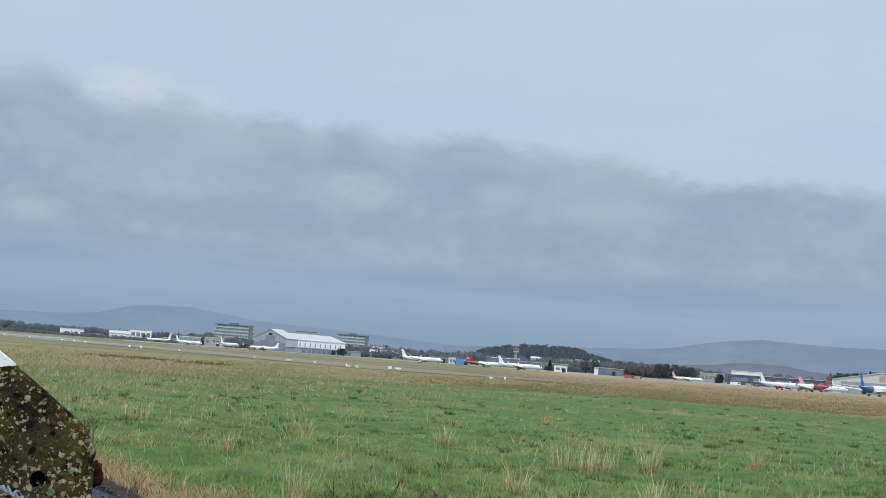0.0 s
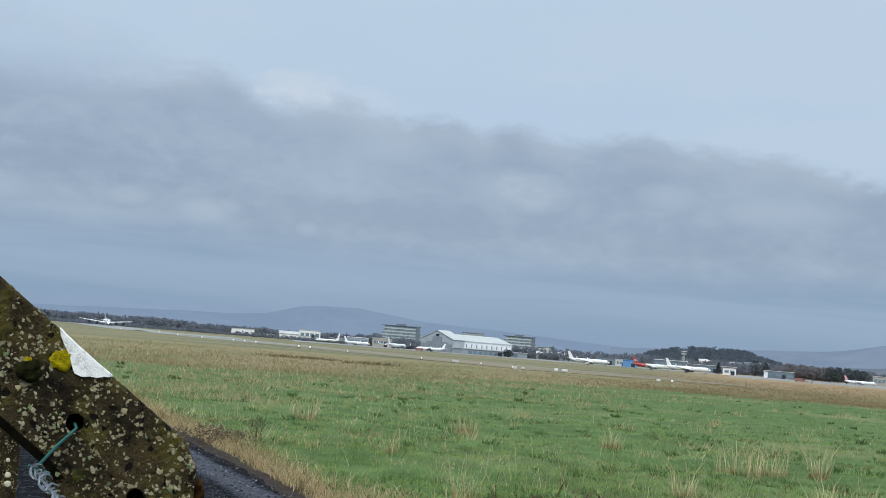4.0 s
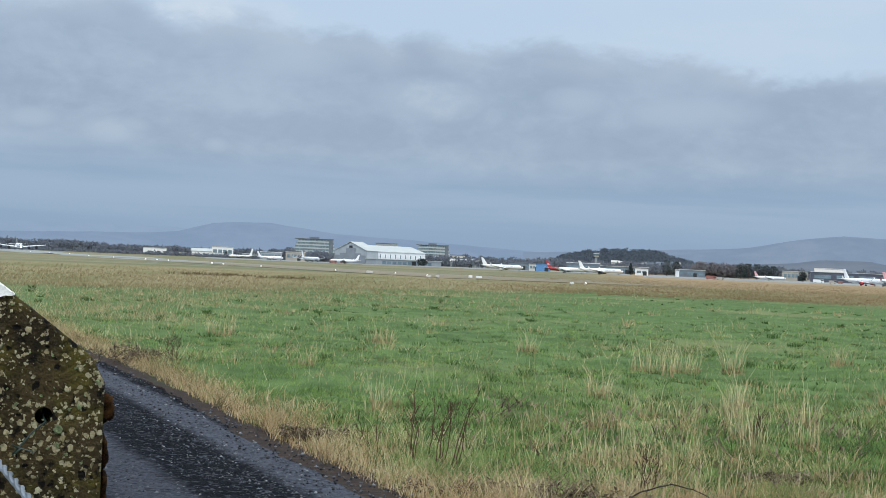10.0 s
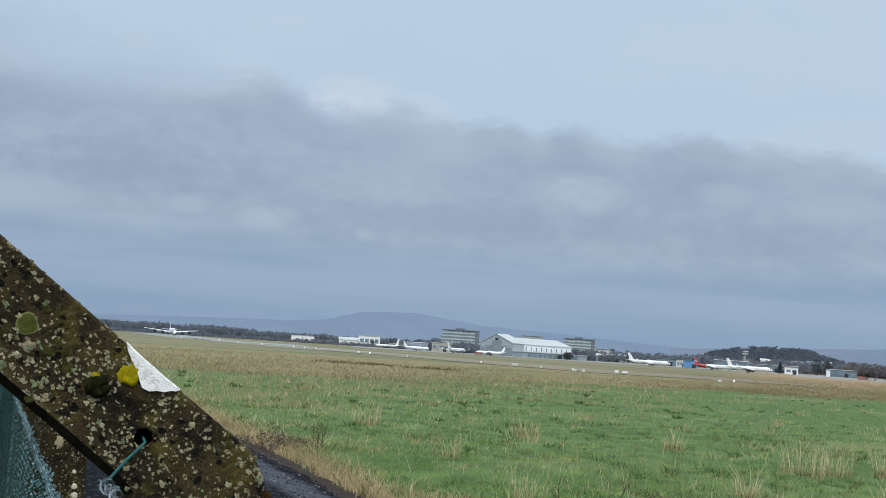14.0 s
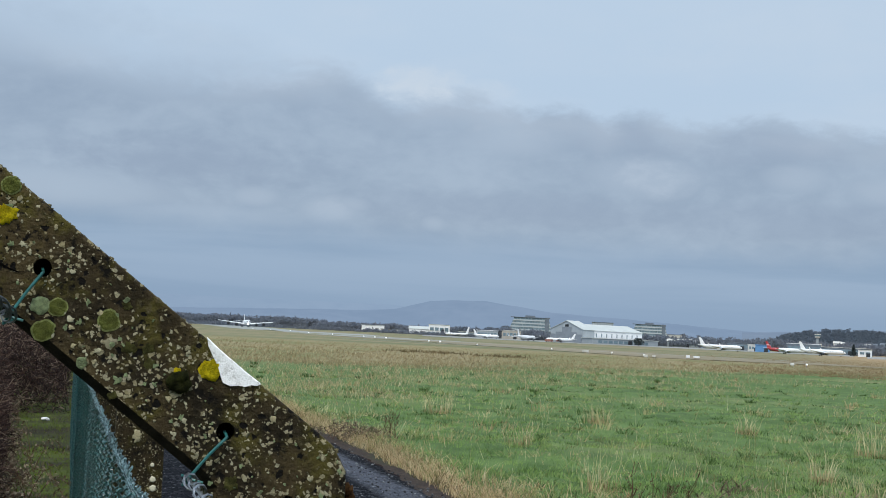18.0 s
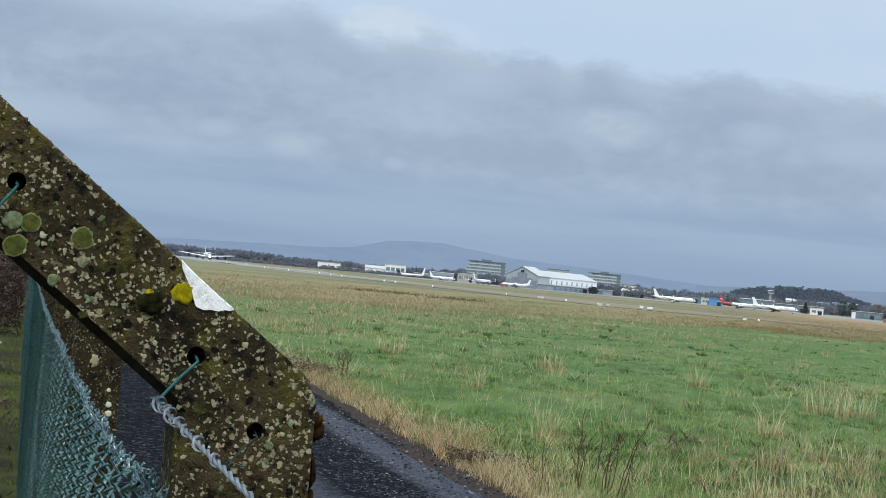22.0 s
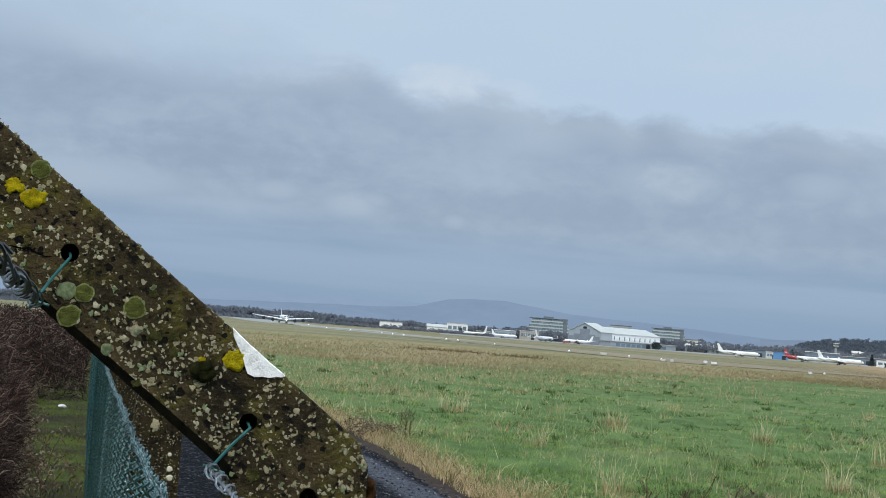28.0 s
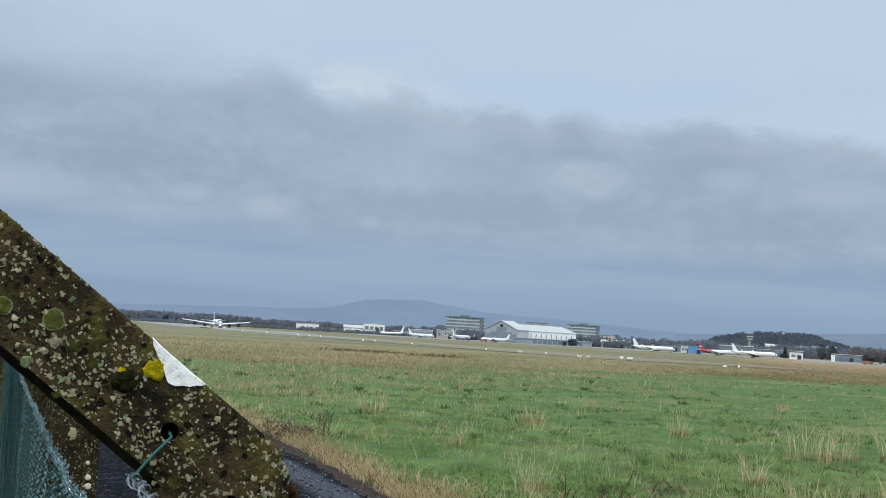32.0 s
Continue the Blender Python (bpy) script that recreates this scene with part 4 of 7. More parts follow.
    x, y = FENCE.x * (POST_S + s) + OUT.x * a, FENCE.y * (POST_S + s) + OUT.y * a
    d = np.hypot(x, y)
    h = (0.015 + 0.055 * rng.random(n) ** 2) * (1 + np.clip(0.6 * patchy(x, y, 0.5, 4.0) + 0.6 * patchy(x, y, 3.1, 9.0), -0.6, 1))
    blades("path_grass", x, y, h, np.maximum(0.008, d * 0.0005), 0.7 + 0.8 * rng.random(n), M_MOSSGRASS, "mossy green grass on the path outside the fence", rng=rng)


def tuft(name, x, y, n, spread, h0, h1, mat, label, seed, lean=0.3, w=0.007, category="grass tuft", group="", power=1.3):
    """One tussock: many long blades joined at one root below the soil."""
    rng = np.random.default_rng(seed)
    r = spread * rng.random(n) ** 0.7
    t = rng.random(n) * 2 * np.pi
    bx, by = r * np.cos(t), r * np.sin(t)
    h = h0 + (h1 - h0) * rng.random(n) ** power
    th = t + 0.9 * rng.standard_normal(n)
    ln = lean * (0.3 + rng.random(n)) * h
    fa = rng.random(n) * np.pi
    wx, wy = 0.5 * w * np.cos(fa), 0.5 * w * np.sin(fa)
    v = np.zeros((n, 5, 3))
    v[:, 0] = np.stack([bx - wx, by - wy, np.full(n, -0.03)], 1)
    v[:, 1] = np.stack([bx + wx, by + wy, np.full(n, -0.03)], 1)
    mx, my = bx + ln * np.cos(th) * 0.35, by + ln * np.sin(th) * 0.35
    v[:, 2] = np.stack([mx + wx * 0.8, my + wy * 0.8, h * 0.55], 1)
    v[:, 3] = np.stack([mx - wx * 0.8, my - wy * 0.8, h * 0.55], 1)
    droop = np.where(rng.random(n) < 0.25, 0.75, 1.0)
    v[:, 4] = np.stack([bx + ln * np.cos(th) * (2 - droop), by + ln * np.sin(th) * (2 - droop), h * droop], 1)
    q = 5 * np.arange(n)[:, None]
    root = np.full((n, 1), 5 * n)
    f = np.concatenate([q + [0, 1, 2], q + [0, 2, 3], q + [3, 2, 4], np.concatenate([root, q, q + 1], 1)], 0)
    ob = raw(name, np.concatenate([v.reshape(-1, 3), [(0, 0, -0.06)]]), f, mat)
    tagged(ob, label, category, group)
    ob.matrix_basis = pose(x, y, relief(x, y))
    return ob


def tussock_mat():
    """Straw stalks that rise from a matted brown base."""
    m, g = material("straw_tussock")
    x, y, z = g.xyz(g.coords())
    i = g.island()
    n = g.noise(g.vec(x, y, 0.0), 22.0, 2.0)
    base = g.mix(n, (0.22, 0.155, 0.08), (0.38, 0.28, 0.15))
    top = g.mix(g.ramp(n, 0.3, 0.7), (0.44, 0.38, 0.20), (0.63, 0.57, 0.35))
    g.surface(g.mix(g.ramp(z, 0.04, 0.30), base, top), 0.8, spec=0.15)
    return m


M_TUSSOCK = tussock_mat()


def build_tufts():
    rng = np.random.default_rng(77)
    big = [(3.91, 26.45, 0.30, 0.95), (2.30, 38.5, 0.9, 1.0), (3.0, 39.6, 0.8, 1.05), (4.35, 41.0, 0.45, 1.1), (2.9, 27.6, 0.35, 0.85), (1.9, 24.6, 0.4, 0.7),
           (0.75, 23.0, 0.35, 0.6), (5.6, 27.5, 0.3, 0.6), (1.5, 20.0, 0.5, 0.55), (-0.6, 47.0, 0.5, 0.8), (-4.7, 48.2, 0.7, 0.8), (-9.7, 50.6, 0.8, 0.9), (0.0, 24.9, 0.35, 0.5),
           (2.6, 21.4, 0.4, 0.7), (3.3, 22.2, 0.3, 0.75), (-2.4, 26.0, 0.4, 0.6), (0.9, 30.5, 0.4, 0.8), (6.4, 33.0, 0.4, 0.7), (-5.0, 35.0, 0.5, 0.7), (7.5, 45.0, 0.6, 0.8), (2.7, 23.8, 0.25, 0.8), (0.5, 19.8, 0.22, 0.7), (0.85, 19.6, 0.3, 0.75), (1.1, 20.4, 0.2, 0.6), (-0.2, 23.2, 0.25, 0.4), (5.3, 23.5, 0.25, 0.45), (3.4, 30.5, 0.3, 0.8), (1.6, 27.0, 0.25, 0.6)]
    for i, (x, y, r, h) in enumerate(big):
        tuft("grass_tussock", x, y, int(55 + 80 * r), 0.05 + r * 0.5, h * 0.10, h * 1.05, M_TUSSOCK, "tall pale straw tussock standing in the green pasture", 300 + i, lean=0.30 + 0.35 * rng.random(), power=1.4 + 1.4 * rng.random(), w=0.0034 + 0.0002 * y, group="straw tussocks in the field")
    for i in range(110):
        az = radians(-24 + 40 * rng.random())
        d = 20 + 110 * rng.random() ** 1.3
        x, y = d * math.sin(az), d * math.cos(az)
        if across(x, y) > -6:
            continue
        tuft("grass_tussock", x, y, 26, 0.25 + 0.5 * rng.random(), 0.10, 0.28 + 0.25 * rng.random(), M_STRAW if rng.random() < 0.6 else M_VERGE, "low dry grass tussock in the green pasture", 500 + i, lean=0.7, w=0.004 + 0.00025 * d, group="straw tussocks in the field")
    for i in range(70):
        az = radians(-22 + 38 * rng.random())
        d = 24 + 90 * rng.random() ** 1.2
        x, y = d * math.sin(az), d * math.cos(az)
        if across(x, y) > -6:
            continue
        tuft("rush_clump", x, y, 45, 0.14 + 0.22 * rng.random(), 0.07, 0.22, M_DARKGRASS, "low dark green rush clump in the pasture", 700 + i, lean=0.9, w=0.006 + 0.0003 * d, category="rush clump", group="rush clumps in the field")
    # the two dark strips of rushes on the brown belt
    for i, (x, y, wx) in enumerate([(-45.5, 222, 3.4), (-41, 219, 2.0), (-33.5, 216, 3.0)]):
        r = np.random.default_rng(900 + i)
        n = 300
        ob = blades("heather_strip", wx * (r.random(n) * 2 - 1) + 0.5 * r.standard_normal(n), 3 * r.standard_normal(n), 0.10 + 0.45 * r.random(n) ** 2.5, np.full(n, 0.13), np.full(n, 0.6), M_HEATH, "dark brown strip of heath on the rough grass", z=np.zeros(n), rng=r, category="heath")
        ob.matrix_basis = pose(x, y, 0)


M_DARKGRASS = blade_mat("dark_rushes", [(0.0, (0.050, 0.095, 0.030)), (0.7, (0.095, 0.160, 0.046)), (1.0, (0.16, 0.19, 0.065))])


def weed(x, y, height, stems, seed, label, spread=0.085, tip=(0.0, 0.0), twigs=9):
    """A dead weed: several dark stalks, leaning by tip, with short side twigs and seed heads."""
    rng = np.random.default_rng(seed)
    root = thing("dead_weed", pose(x, y, relief(x, y)), label, "weed")
    for k in range(stems):
        bm = bmesh.new()
        bx, by = spread * rng.standard_normal(2)
        h = height * (0.55 + 0.45 * rng.random())
        lean = 0.08 * rng.standard_normal(2) + tip
        pts = [(bx + lean[0] * h * (i / 6) ** 1.5 + 0.016 * rng.standard_normal(), by + lean[1] * h * (i / 6) ** 1.5, h * i / 6) for i in range(7)]
        tube(bm, pts, 0.0068, 5, 0.0030)
        for j in range(twigs):
            i = 2 + int(rng.random() * 4)
            f = rng.random()
            p = Vector(pts[i]).lerp(Vector(pts[min(6, i + 1)]), f)
            t = rng.random() * 6.28
            l = 0.05 + 0.12 * rng.random()
            q = p + Vector((l * 0.8 * math.cos(t), l * 0.8 * math.sin(t), l * (0.3 + 0.7 * rng.random())))
            tube(bm, [p, p.lerp(q, 0.4) + Vector((0, 0, -0.25 * l)), p.lerp(q, 0.8), q + Vector((0, 0, 0.15 * l))], 0.0036, 3, 0.0018)
            for m in range(2):
                c = q + Vector(rng.standard_normal(3) * 0.012)
                bmesh.ops.create_icosphere(bm, subdivisions=0 + 1, radius=0.004 + 0.004 * rng.random(), matrix=Matrix.Translation(c))
        part("stalk", bm, M_STEM, root)
    return root


def bramble(x, y, wide, high, seed, label):
    """A low thicket of arching runners with small withered leaves."""
    rng = np.random.default_rng(seed)
    root = thing("bramble", pose(x, y, relief(x, y)), label, "bramble")
    tips = []
    for k in range(26):
        bm = bmesh.new()
        a = rng.random() * 6.28
        r0 = wide * 0.5 * rng.random()
        p0 = Vector((r0 * math.cos(a) * 1.4, r0 * math.sin(a) * 0.6, 0))
        b = rng.random() * 6.28
        l = wide * (0.35 + 0.7 * rng.random())
        h = high * (0.5 + 0.6 * rng.random())
        pts = []
        for i in range(9):
            u = i / 8
            pts.append(p0 + Vector((l * u * math.cos(b), 0.6 * l * u * math.sin(b), h * 4 * u * (1 - u * 0.85) * 0.6)) + Vector(rng.standard_normal(3) * 0.012))
        tube(bm, pts, 0.0055, 4, 0.0025)
        tips += pts[1:]
        part("runner", bm, M_STEM, root)
    n = 1500
    idx = rng.integers(0, len(tips), n)
    c = np.array([tips[i] for i in idx]) + rng.standard_normal((n, 3)) * 0.035
    c[:, 2] = np.abs(c[:, 2])
    u = rng.standard_normal((n, 3))
    w = rng.standard_normal((n, 3))
    u /= np.linalg.norm(u, axis=1)[:, None]
    w /= np.linalg.norm(w, axis=1)[:, None]
    r = (0.012 + 0.02 * rng.random(n))[:, None]
    v = np.stack([c - u * r, c + w * r * 0.6, c + u * r, c - w * r * 0.6], 1)
    f = np.arange(4 * n).reshape(n, 4)
    ob = raw("foliage", v.reshape(-1, 3), f, M_WITHERED, root)
    tagged(ob, kind="stuff")
    return root


build_grass()
build_tufts()
weed(-1.42, 19.07, 1.02, 4, 41, "tall red-brown dead weed stalks at the edge of the pasture", 0.035, (0.02, 0.0), 7)
weed(-1.14, 19.15, 0.86, 3, 46, "brown dead weed stalks beside taller ones", 0.035, (0.0, 0.0), 6)
weed(-1.02, 18.75, 1.00, 6, 42, "dark dead weed twigs leaning away from the taller stalks", 0.10, (0.22, 0.0), 5)
weed(-1.95, 19.5, 0.50, 4, 47, "thin dead weed twigs in the verge grass", 0.08, (-0.1, 0.0), 4)
weed(-7.75, 35.1, 0.70, 7, 43, "brown dead weed stalks on the verge of the track")
weed(0.95, 16.9, 0.62, 4, 44, "short dead weed stalks in dead grass")
weed(2.95, 24.2, 0.5, 4, 45, "small brown dead weed in the pasture")
bramble(0.20, 15.85, 0.55, 0.36, 51, "low grey withered bramble on the pasture edge")
bramble(0.55, 15.2, 0.7, 0.24, 56, "low dark bramble among dead grass")
bramble(1.35, 15.5, 0.8, 0.28, 52, "low withered bramble with an arching runner")
bramble(2.4, 18.6, 0.8, 0.15, 57, "brown withered bramble in the green pasture")
bramble(-2.80, 20.9, 0.5, 0.25, 53, "grey withered bramble in the verge grass")
bramble(-8.35, 34.2, 1.0, 0.45, 54, "dark withered bramble beside the track")
bramble(-0.55, 16.3, 0.6, 0.25, 55, "small withered bramble in the verge grass")


def long_runner(x, y, rows, seed, label):
    """A single bramble runner arching over the dead grass."""
    root = thing("bramble", pose(x, y, relief(x, y)), label, "bramble")
    rng = np.random.default_rng(seed)
    for pts in rows:
        bm = bmesh.new()
        fine = []
        for p, q in zip(pts, pts[1:]):
            for k in range(5):
                fine.append(Vector(p).lerp(Vector(q), k / 5) + Vector(rng.standard_normal(3) * 0.006))
        fine.append(Vector(pts[-1]))
        tube(bm, fine, 0.008, 5, 0.004)
        for p in fine[::2]:
            d = Vector(rng.standard_normal(3)).normalized()
            tube(bm, [p, p + d * 0.03], 0.003, 3, 0.0008)
        part("runner", bm, M_DARKSTEM, root)


M_DARKSTEM = plain("dark_bramble_stem", (0.030, 0.018, 0.014), 0.7, vary=0.4, scale=30.0)
long_runner(0.70, 15.5, [[(0, 0, 0.22), (0.2, 0.05, 0.33), (0.45, 0.05, 0.40), (0.68, 0.0, 0.36), (0.9, 0.0, 0.24)],
                         [(0.9, 0.0, 0.2), (1.05, 0, 0.27), (1.2, 0, 0.28), (1.35, 0, 0.2), (1.42, 0, 0.05)],
                         [(0.0, 0, 0.0), (0.0, 0, 0.12), (0.0, 0, 0.22)], [(0.88, 0.0, 0.0), (0.89, 0, 0.12), (0.9, 0, 0.24)]], 71, "long dark bramble runner arching over dead grass")
rng_fg = np.random.default_rng(61)
for k in range(150):
    u = rng_fg.random()
    x = -0.5 + 3.3 * u if k < 136 else 2.4 + 2.4 * rng_fg.random()
    y = 12.8 + 4.6 * rng_fg.random()
    if across(x, y) < -5.5:
        tuft("dead_grass_clump", x, y, 66, 0.20, 0.05, 0.22 + 0.26 * rng_fg.random(), (M_TUSSOCK, M_VERGE, M_TUSSOCK, M_VERGE, M_OLIVE)[k % 5], "clump of dead straw-brown grass at the edge of the pasture", 1000 + k, lean=0.6, w=0.0085, group="dead grass clumps at the pasture edge")


for k in range(34):
    x, y = 1.9 + 2.3 * rng_fg.random(), 17.9 + 1.6 * rng_fg.random()
    tuft("dead_grass_clump", x, y, 50, 0.16, 0.04, 0.14 + 0.16 * rng_fg.random(), (M_SERE, M_OLIVE, M_VERGE, M_TUSSOCK)[k % 4], "low clump of brown dead grass in the green pasture", 1200 + k, lean=0.8, w=0.008, group="dead grass clumps in the pasture")


# ---- the fence ----
def concrete_post(parent):
    """Cranked post in fence space: x to the public side, y along the fence, z up; the knee leans to the public side."""
    inner, outer, depth = -0.2378, -0.1195, 0.105
    k = math.tan(radians(37.7))
    end = 0.30
    thick = 0.094 / math.cos(radians(37.7))
    top_knee = 2.087
    low = lambda x: top_knee + (x - inner) * k - thick
    outline = [(inner, -0.6), (outer, -0.6), (outer, low(outer) - 0.004), (outer + 0.012, low(outer + 0.012)), (end, low(end)), (end - 0.055, low(end - 0.055) + thick * 0.98), (inner + 0.012, top_knee + 0.010), (inner, top_knee - 0.012)]
    # bevelled prism, cut finely so that the edges can wear
    bm = bmesh.new()
    a = [bm.verts.new((x, 0.0, z)) for x, z in outline]
    fc = bm.faces.new(a)
    ext = bmesh.ops.extrude_face_region(bm, geom=[fc])
    bmesh.ops.translate(bm, verts=[v for v in ext["geom"] if isinstance(v, bmesh.types.BMVert)], vec=(0, depth, 0))
    bmesh.ops.recalc_face_normals(bm, faces=bm.faces)
    under = [e for e in bm.edges if all(v.co.y < 0.001 for v in e.verts) and all(v.co.z < low(v.co.x) + 0.003 and v.co.x > outer - 0.002 for v in e.verts)]
    cut = bmesh.ops.bevel(bm, geom=under, offset=0.0075, segments=1, affect="EDGES")
    # down-facing chamfer faces get the near-black shade colour
    for f in cut["faces"]:
        if f.normal.z < -0.2:
            f.material_index = 1
    sharp = [e for e in bm.edges if e.is_manifold and e.calc_face_angle(0) > 0.9]
    bmesh.ops.bevel(bm, geom=sharp, offset=0.0035, segments=2, affect="EDGES", profile=0.5)
    return bm


# shade of the lower chamfer, with some algae, put in as near-black colour
M_UNDERSHADE = plain("underside_shade_and_algae", (0.016, 0.013, 0.008), 0.9, vary=0.5, scale=60.0, bump=0.6, spec=0.1)
HOLES = [(0.0295, 2.2383, 0.0078), (-0.1313, 2.1059, 0.0082), (-0.1873, 2.0456, 0.0078), (-0.09, 2.1458, 0.0085), (0.165, 2.352, 0.0078)]


def drill(ob, holes, depth=0.06):
    """Cut round holes into a mesh for good."""
    bm = bmesh.new()
    for x, z, r in holes:
        bmesh.ops.create_cone(bm, cap_ends=True, segments=16, radius1=r, radius2=r, depth=depth * 2, matrix=Matrix.Translation((x, 0, z)) @ Euler((radians(90), 0, 0)).to_matrix().to_4x4())
    me = bpy.data.meshes.new("cutter")
    bm.to_mesh(me)
    bm.free()
    cut = new("cutter", me)
    cut.parent = ob.parent
    mod = ob.modifiers.new("holes", "BOOLEAN")
    mod.object, mod.solver = cut, "EXACT"
    bpy.context.view_layer.update()
    dg = bpy.context.evaluated_depsgraph_get()
    done = bpy.data.meshes.new_from_object(ob.evaluated_get(dg))
    ob.modifiers.clear()
    ob.data = done
    bpy.data.objects.remove(cut)


def fence_pose(s, wob=0.0):
    x, y, z = on_line(s, 0)
    return Matrix(((OUT.x, FENCE.x, 0, x), (OUT.y, FENCE.y, 0, y), (0, 0, 1, wob), (0, 0, 0, 1)))


def blob(name, x, z, r, mat, seed, parent, thick=0.002, squash=1.0, turn=0.0, lobes=0.28, n=26, label="", y=-0.0005):
    """An irregular crust lying on the near face of the post."""
    bm = bmesh.new()
    loops = []
    for ring_r, up in ((1.0, 0.0), (0.93, 0.6), (0.6, 1.0), (0.25, 0.85)):
        row = []
        for i in range(n):
            t = 2 * math.pi * i / n
            rr = r * ring_r * (1 + lobes * noise.noise((math.cos(t) * 1.6 + seed, math.sin(t) * 1.6, seed * 1.7)) + lobes * 0.6 * noise.noise((math.cos(t) * 5 + seed, math.sin(t) * 5, 3.3)))
            px, pz = rr * math.cos(t), rr * math.sin(t) * squash
            cx, cz = px * math.cos(turn) - pz * math.sin(turn), px * math.sin(turn) + pz * math.cos(turn)
            bump = thick * up * (1 + 0.6 * noise.noise((px * 300, pz * 300, seed)))
            row.append(bm.verts.new((x + cx, y - bump, z + cz)))
        loops.append(row)
    for a, b in zip(loops, loops[1:]):
        for i in range(n):
            bm.faces.new((a[i], a[(i + 1) % n], b[(i + 1) % n], b[i]))
    bm.faces.new(loops[-1])
    bmesh.ops.recalc_face_normals(bm, faces=bm.faces)
    ob = part(name, bm, mat, parent, label)
    return smooth(ob)


def tie(parent, x, z, kx, kz, seed, r=0.0014, mat=None, label="green tie wire"):
    bm = bmesh.new()
    rng = np.random.default_rng(seed)
    p0, p1 = Vector((x, 0.012, z)), Vector((kx, -0.012, kz))
    mid = p0.lerp(p1, 0.5) + Vector((-0.001, -0.008, 0.0))
    tube(bm, [p0, Vector((x - 0.001, -0.006, z - 0.004)), mid, p1, p1 + Vector((0.004, 0.006, -0.006)), p1 + Vector((-0.004, 0.012, -0.002))], r, 6)
    tube(bm, [p1 + Vector((0.006, -0.004, 0.003)), p1, p1 + Vector((-0.012, -0.004, -0.003))], r * 0.9, 5)
    return part("tie_wire", bm, mat or M_TIE, parent, label)


def build_posts():
    first = thing("fence_post", fence_pose(0), "cranked concrete fence post crusted with lichen and moss", "fence post", "posts of the perimeter fence")
    body = part("post_body", concrete_post(first), M_CONCRETE, first)
    body.data.materials.append(M_UNDERSHADE)
    drill(body, HOLES)
    # crusts that can be told apart on the near face
    blob("yellow_lichen", -0.1155, 2.1585, 0.0098, M_YLICHEN, 3, first, 0.0014, 0.95, lobes=0.24, n=44, label="bright yellow lichen crust")
    blob("yellow_lichen", 0.0630, 2.2815, 0.0115, M_YLICHEN, 8, first, 0.0014, 0.8, lobes=0.42, n=44, label="bright yellow lichen crust")
    blob("yellow_lichen", 0.0795, 2.2905, 0.0085, M_YLICHEN, 9, first, 0.0014, 0.8, lobes=0.42, n=44, label="bright yellow lichen crust")
    blob("yellow_lichen", -0.0875, 2.1560, 0.0035, M_YLICHEN, 10, first, 0.0018, label="bright yellow lichen crust")
    rings_at = [(-0.0278, 2.1965, 0.0100), (0.0149, 2.2057, 0.0085), (0.0257, 2.1855, 0.0100), (0.0590, 2.3060, 0.0085), (-0.0466, 2.1737, 0.0078), (-0.0621, 2.1741, 0.0058), (-0.0640, 2.1614, 0.0064), (-0.0423, 2.2092, 0.0050),
                (-0.0340, 2.1334, 0.0052), (-0.1383, 2.0619, 0.0080)]
    for i, (x, z, r) in enumerate(rings_at):
        if i > 3:
            blob("lichen_rosette", x, z, r * 0.8, M_FAINT, 20 + i, first, 0.0003, 0.85, lobes=0.5, n=34, label="faint olive lichen patch")
            continue
        blob("lichen_rosette", x, z, r, M_GLRIM, 20 + i, first, 0.0003, 0.92, lobes=0.16, n=34, label="grey-green lichen rosette")
        blob("lichen_rosette", x, z, r * 0.84, M_GLICHEN, 20 + i, first, 0.0001, 0.92, lobes=0.16, n=34, y=-0.0009, label="grey-green lichen rosette")
    blob("mint_lichen", 0.0296, 2.2064, 0.0085, M_MINT, 61, first, 0.0007, 0.9, lobes=0.16, n=40, label="pale mint lichen crust")
    blob("mint_lichen", -0.0071, 2.1599, 0.0046, M_MINT, 62, first, 0.0010, label="pale mint lichen crust")
    blob("mint_lichen", -0.1995, 2.0345, 0.0040, M_MINT, 63, first, 0.0010, label="pale mint lichen crust")
    blob("moss_cushion", -0.0905, 2.1468, 0.0108, M_MOSS, 70, first, 0.006, 0.85, label="dark moss cushion growing in a hole")
    blob("moss_cushion", -0.2405, 2.0510, 0.0085, M_RUSTMOSS, 71, first, 0.010, 1.7, turn=0.15, label="rust-brown moss cushion", y=0.02)
    for k, (x, z, r, tall) in enumerate([(-0.2395, 2.0130, 0.0065, 2.2), (-0.2400, 1.984, 0.0060, 2.6), (-0.2392, 1.955, 0.0055, 2.6)]):
        blob("moss_cushion", x, z, r, M_RUSTMOSS, 72 + k, first, 0.009, tall, turn=-0.06, label="rust-brown moss cushion", y=0.02, lobes=0.4)
    rng = np.random.default_rng(90)
    for i in range(190):
        u = rng.random()
        x = -0.232 + 0.32 * u
        if x < -0.12:
            z = 1.97 + 0.10 * rng.random() if rng.random() < 0.6 else 2.09 + (x + 0.2378) * 0.773 - 0.09 * rng.random()
        else:
            z = 2.087 + (x + 0.2378) * 0.773 - 0.012 - 0.092 * rng.random()
        z = min(z, 2.087 + (x + 0.2378) * 0.773 - 0.010)
        r = 0.0010 + 0.0024 * rng.random() ** 2.2
        blob("lichen_speck", x, z, r, [M_MINT, M_CHALKY, M_TANCRUST][int(rng.random() * 3)], 100 + i, first, 0.0003, 0.6 + 0.4 * rng.random(), turn=rng.random() * 3, lobes=0.9, n=12)
    # crumbs of moss and grit along the upper arris
    bm = bmesh.new()
    for i in range(420):
        x = -0.232 + 0.52 * rng.random()
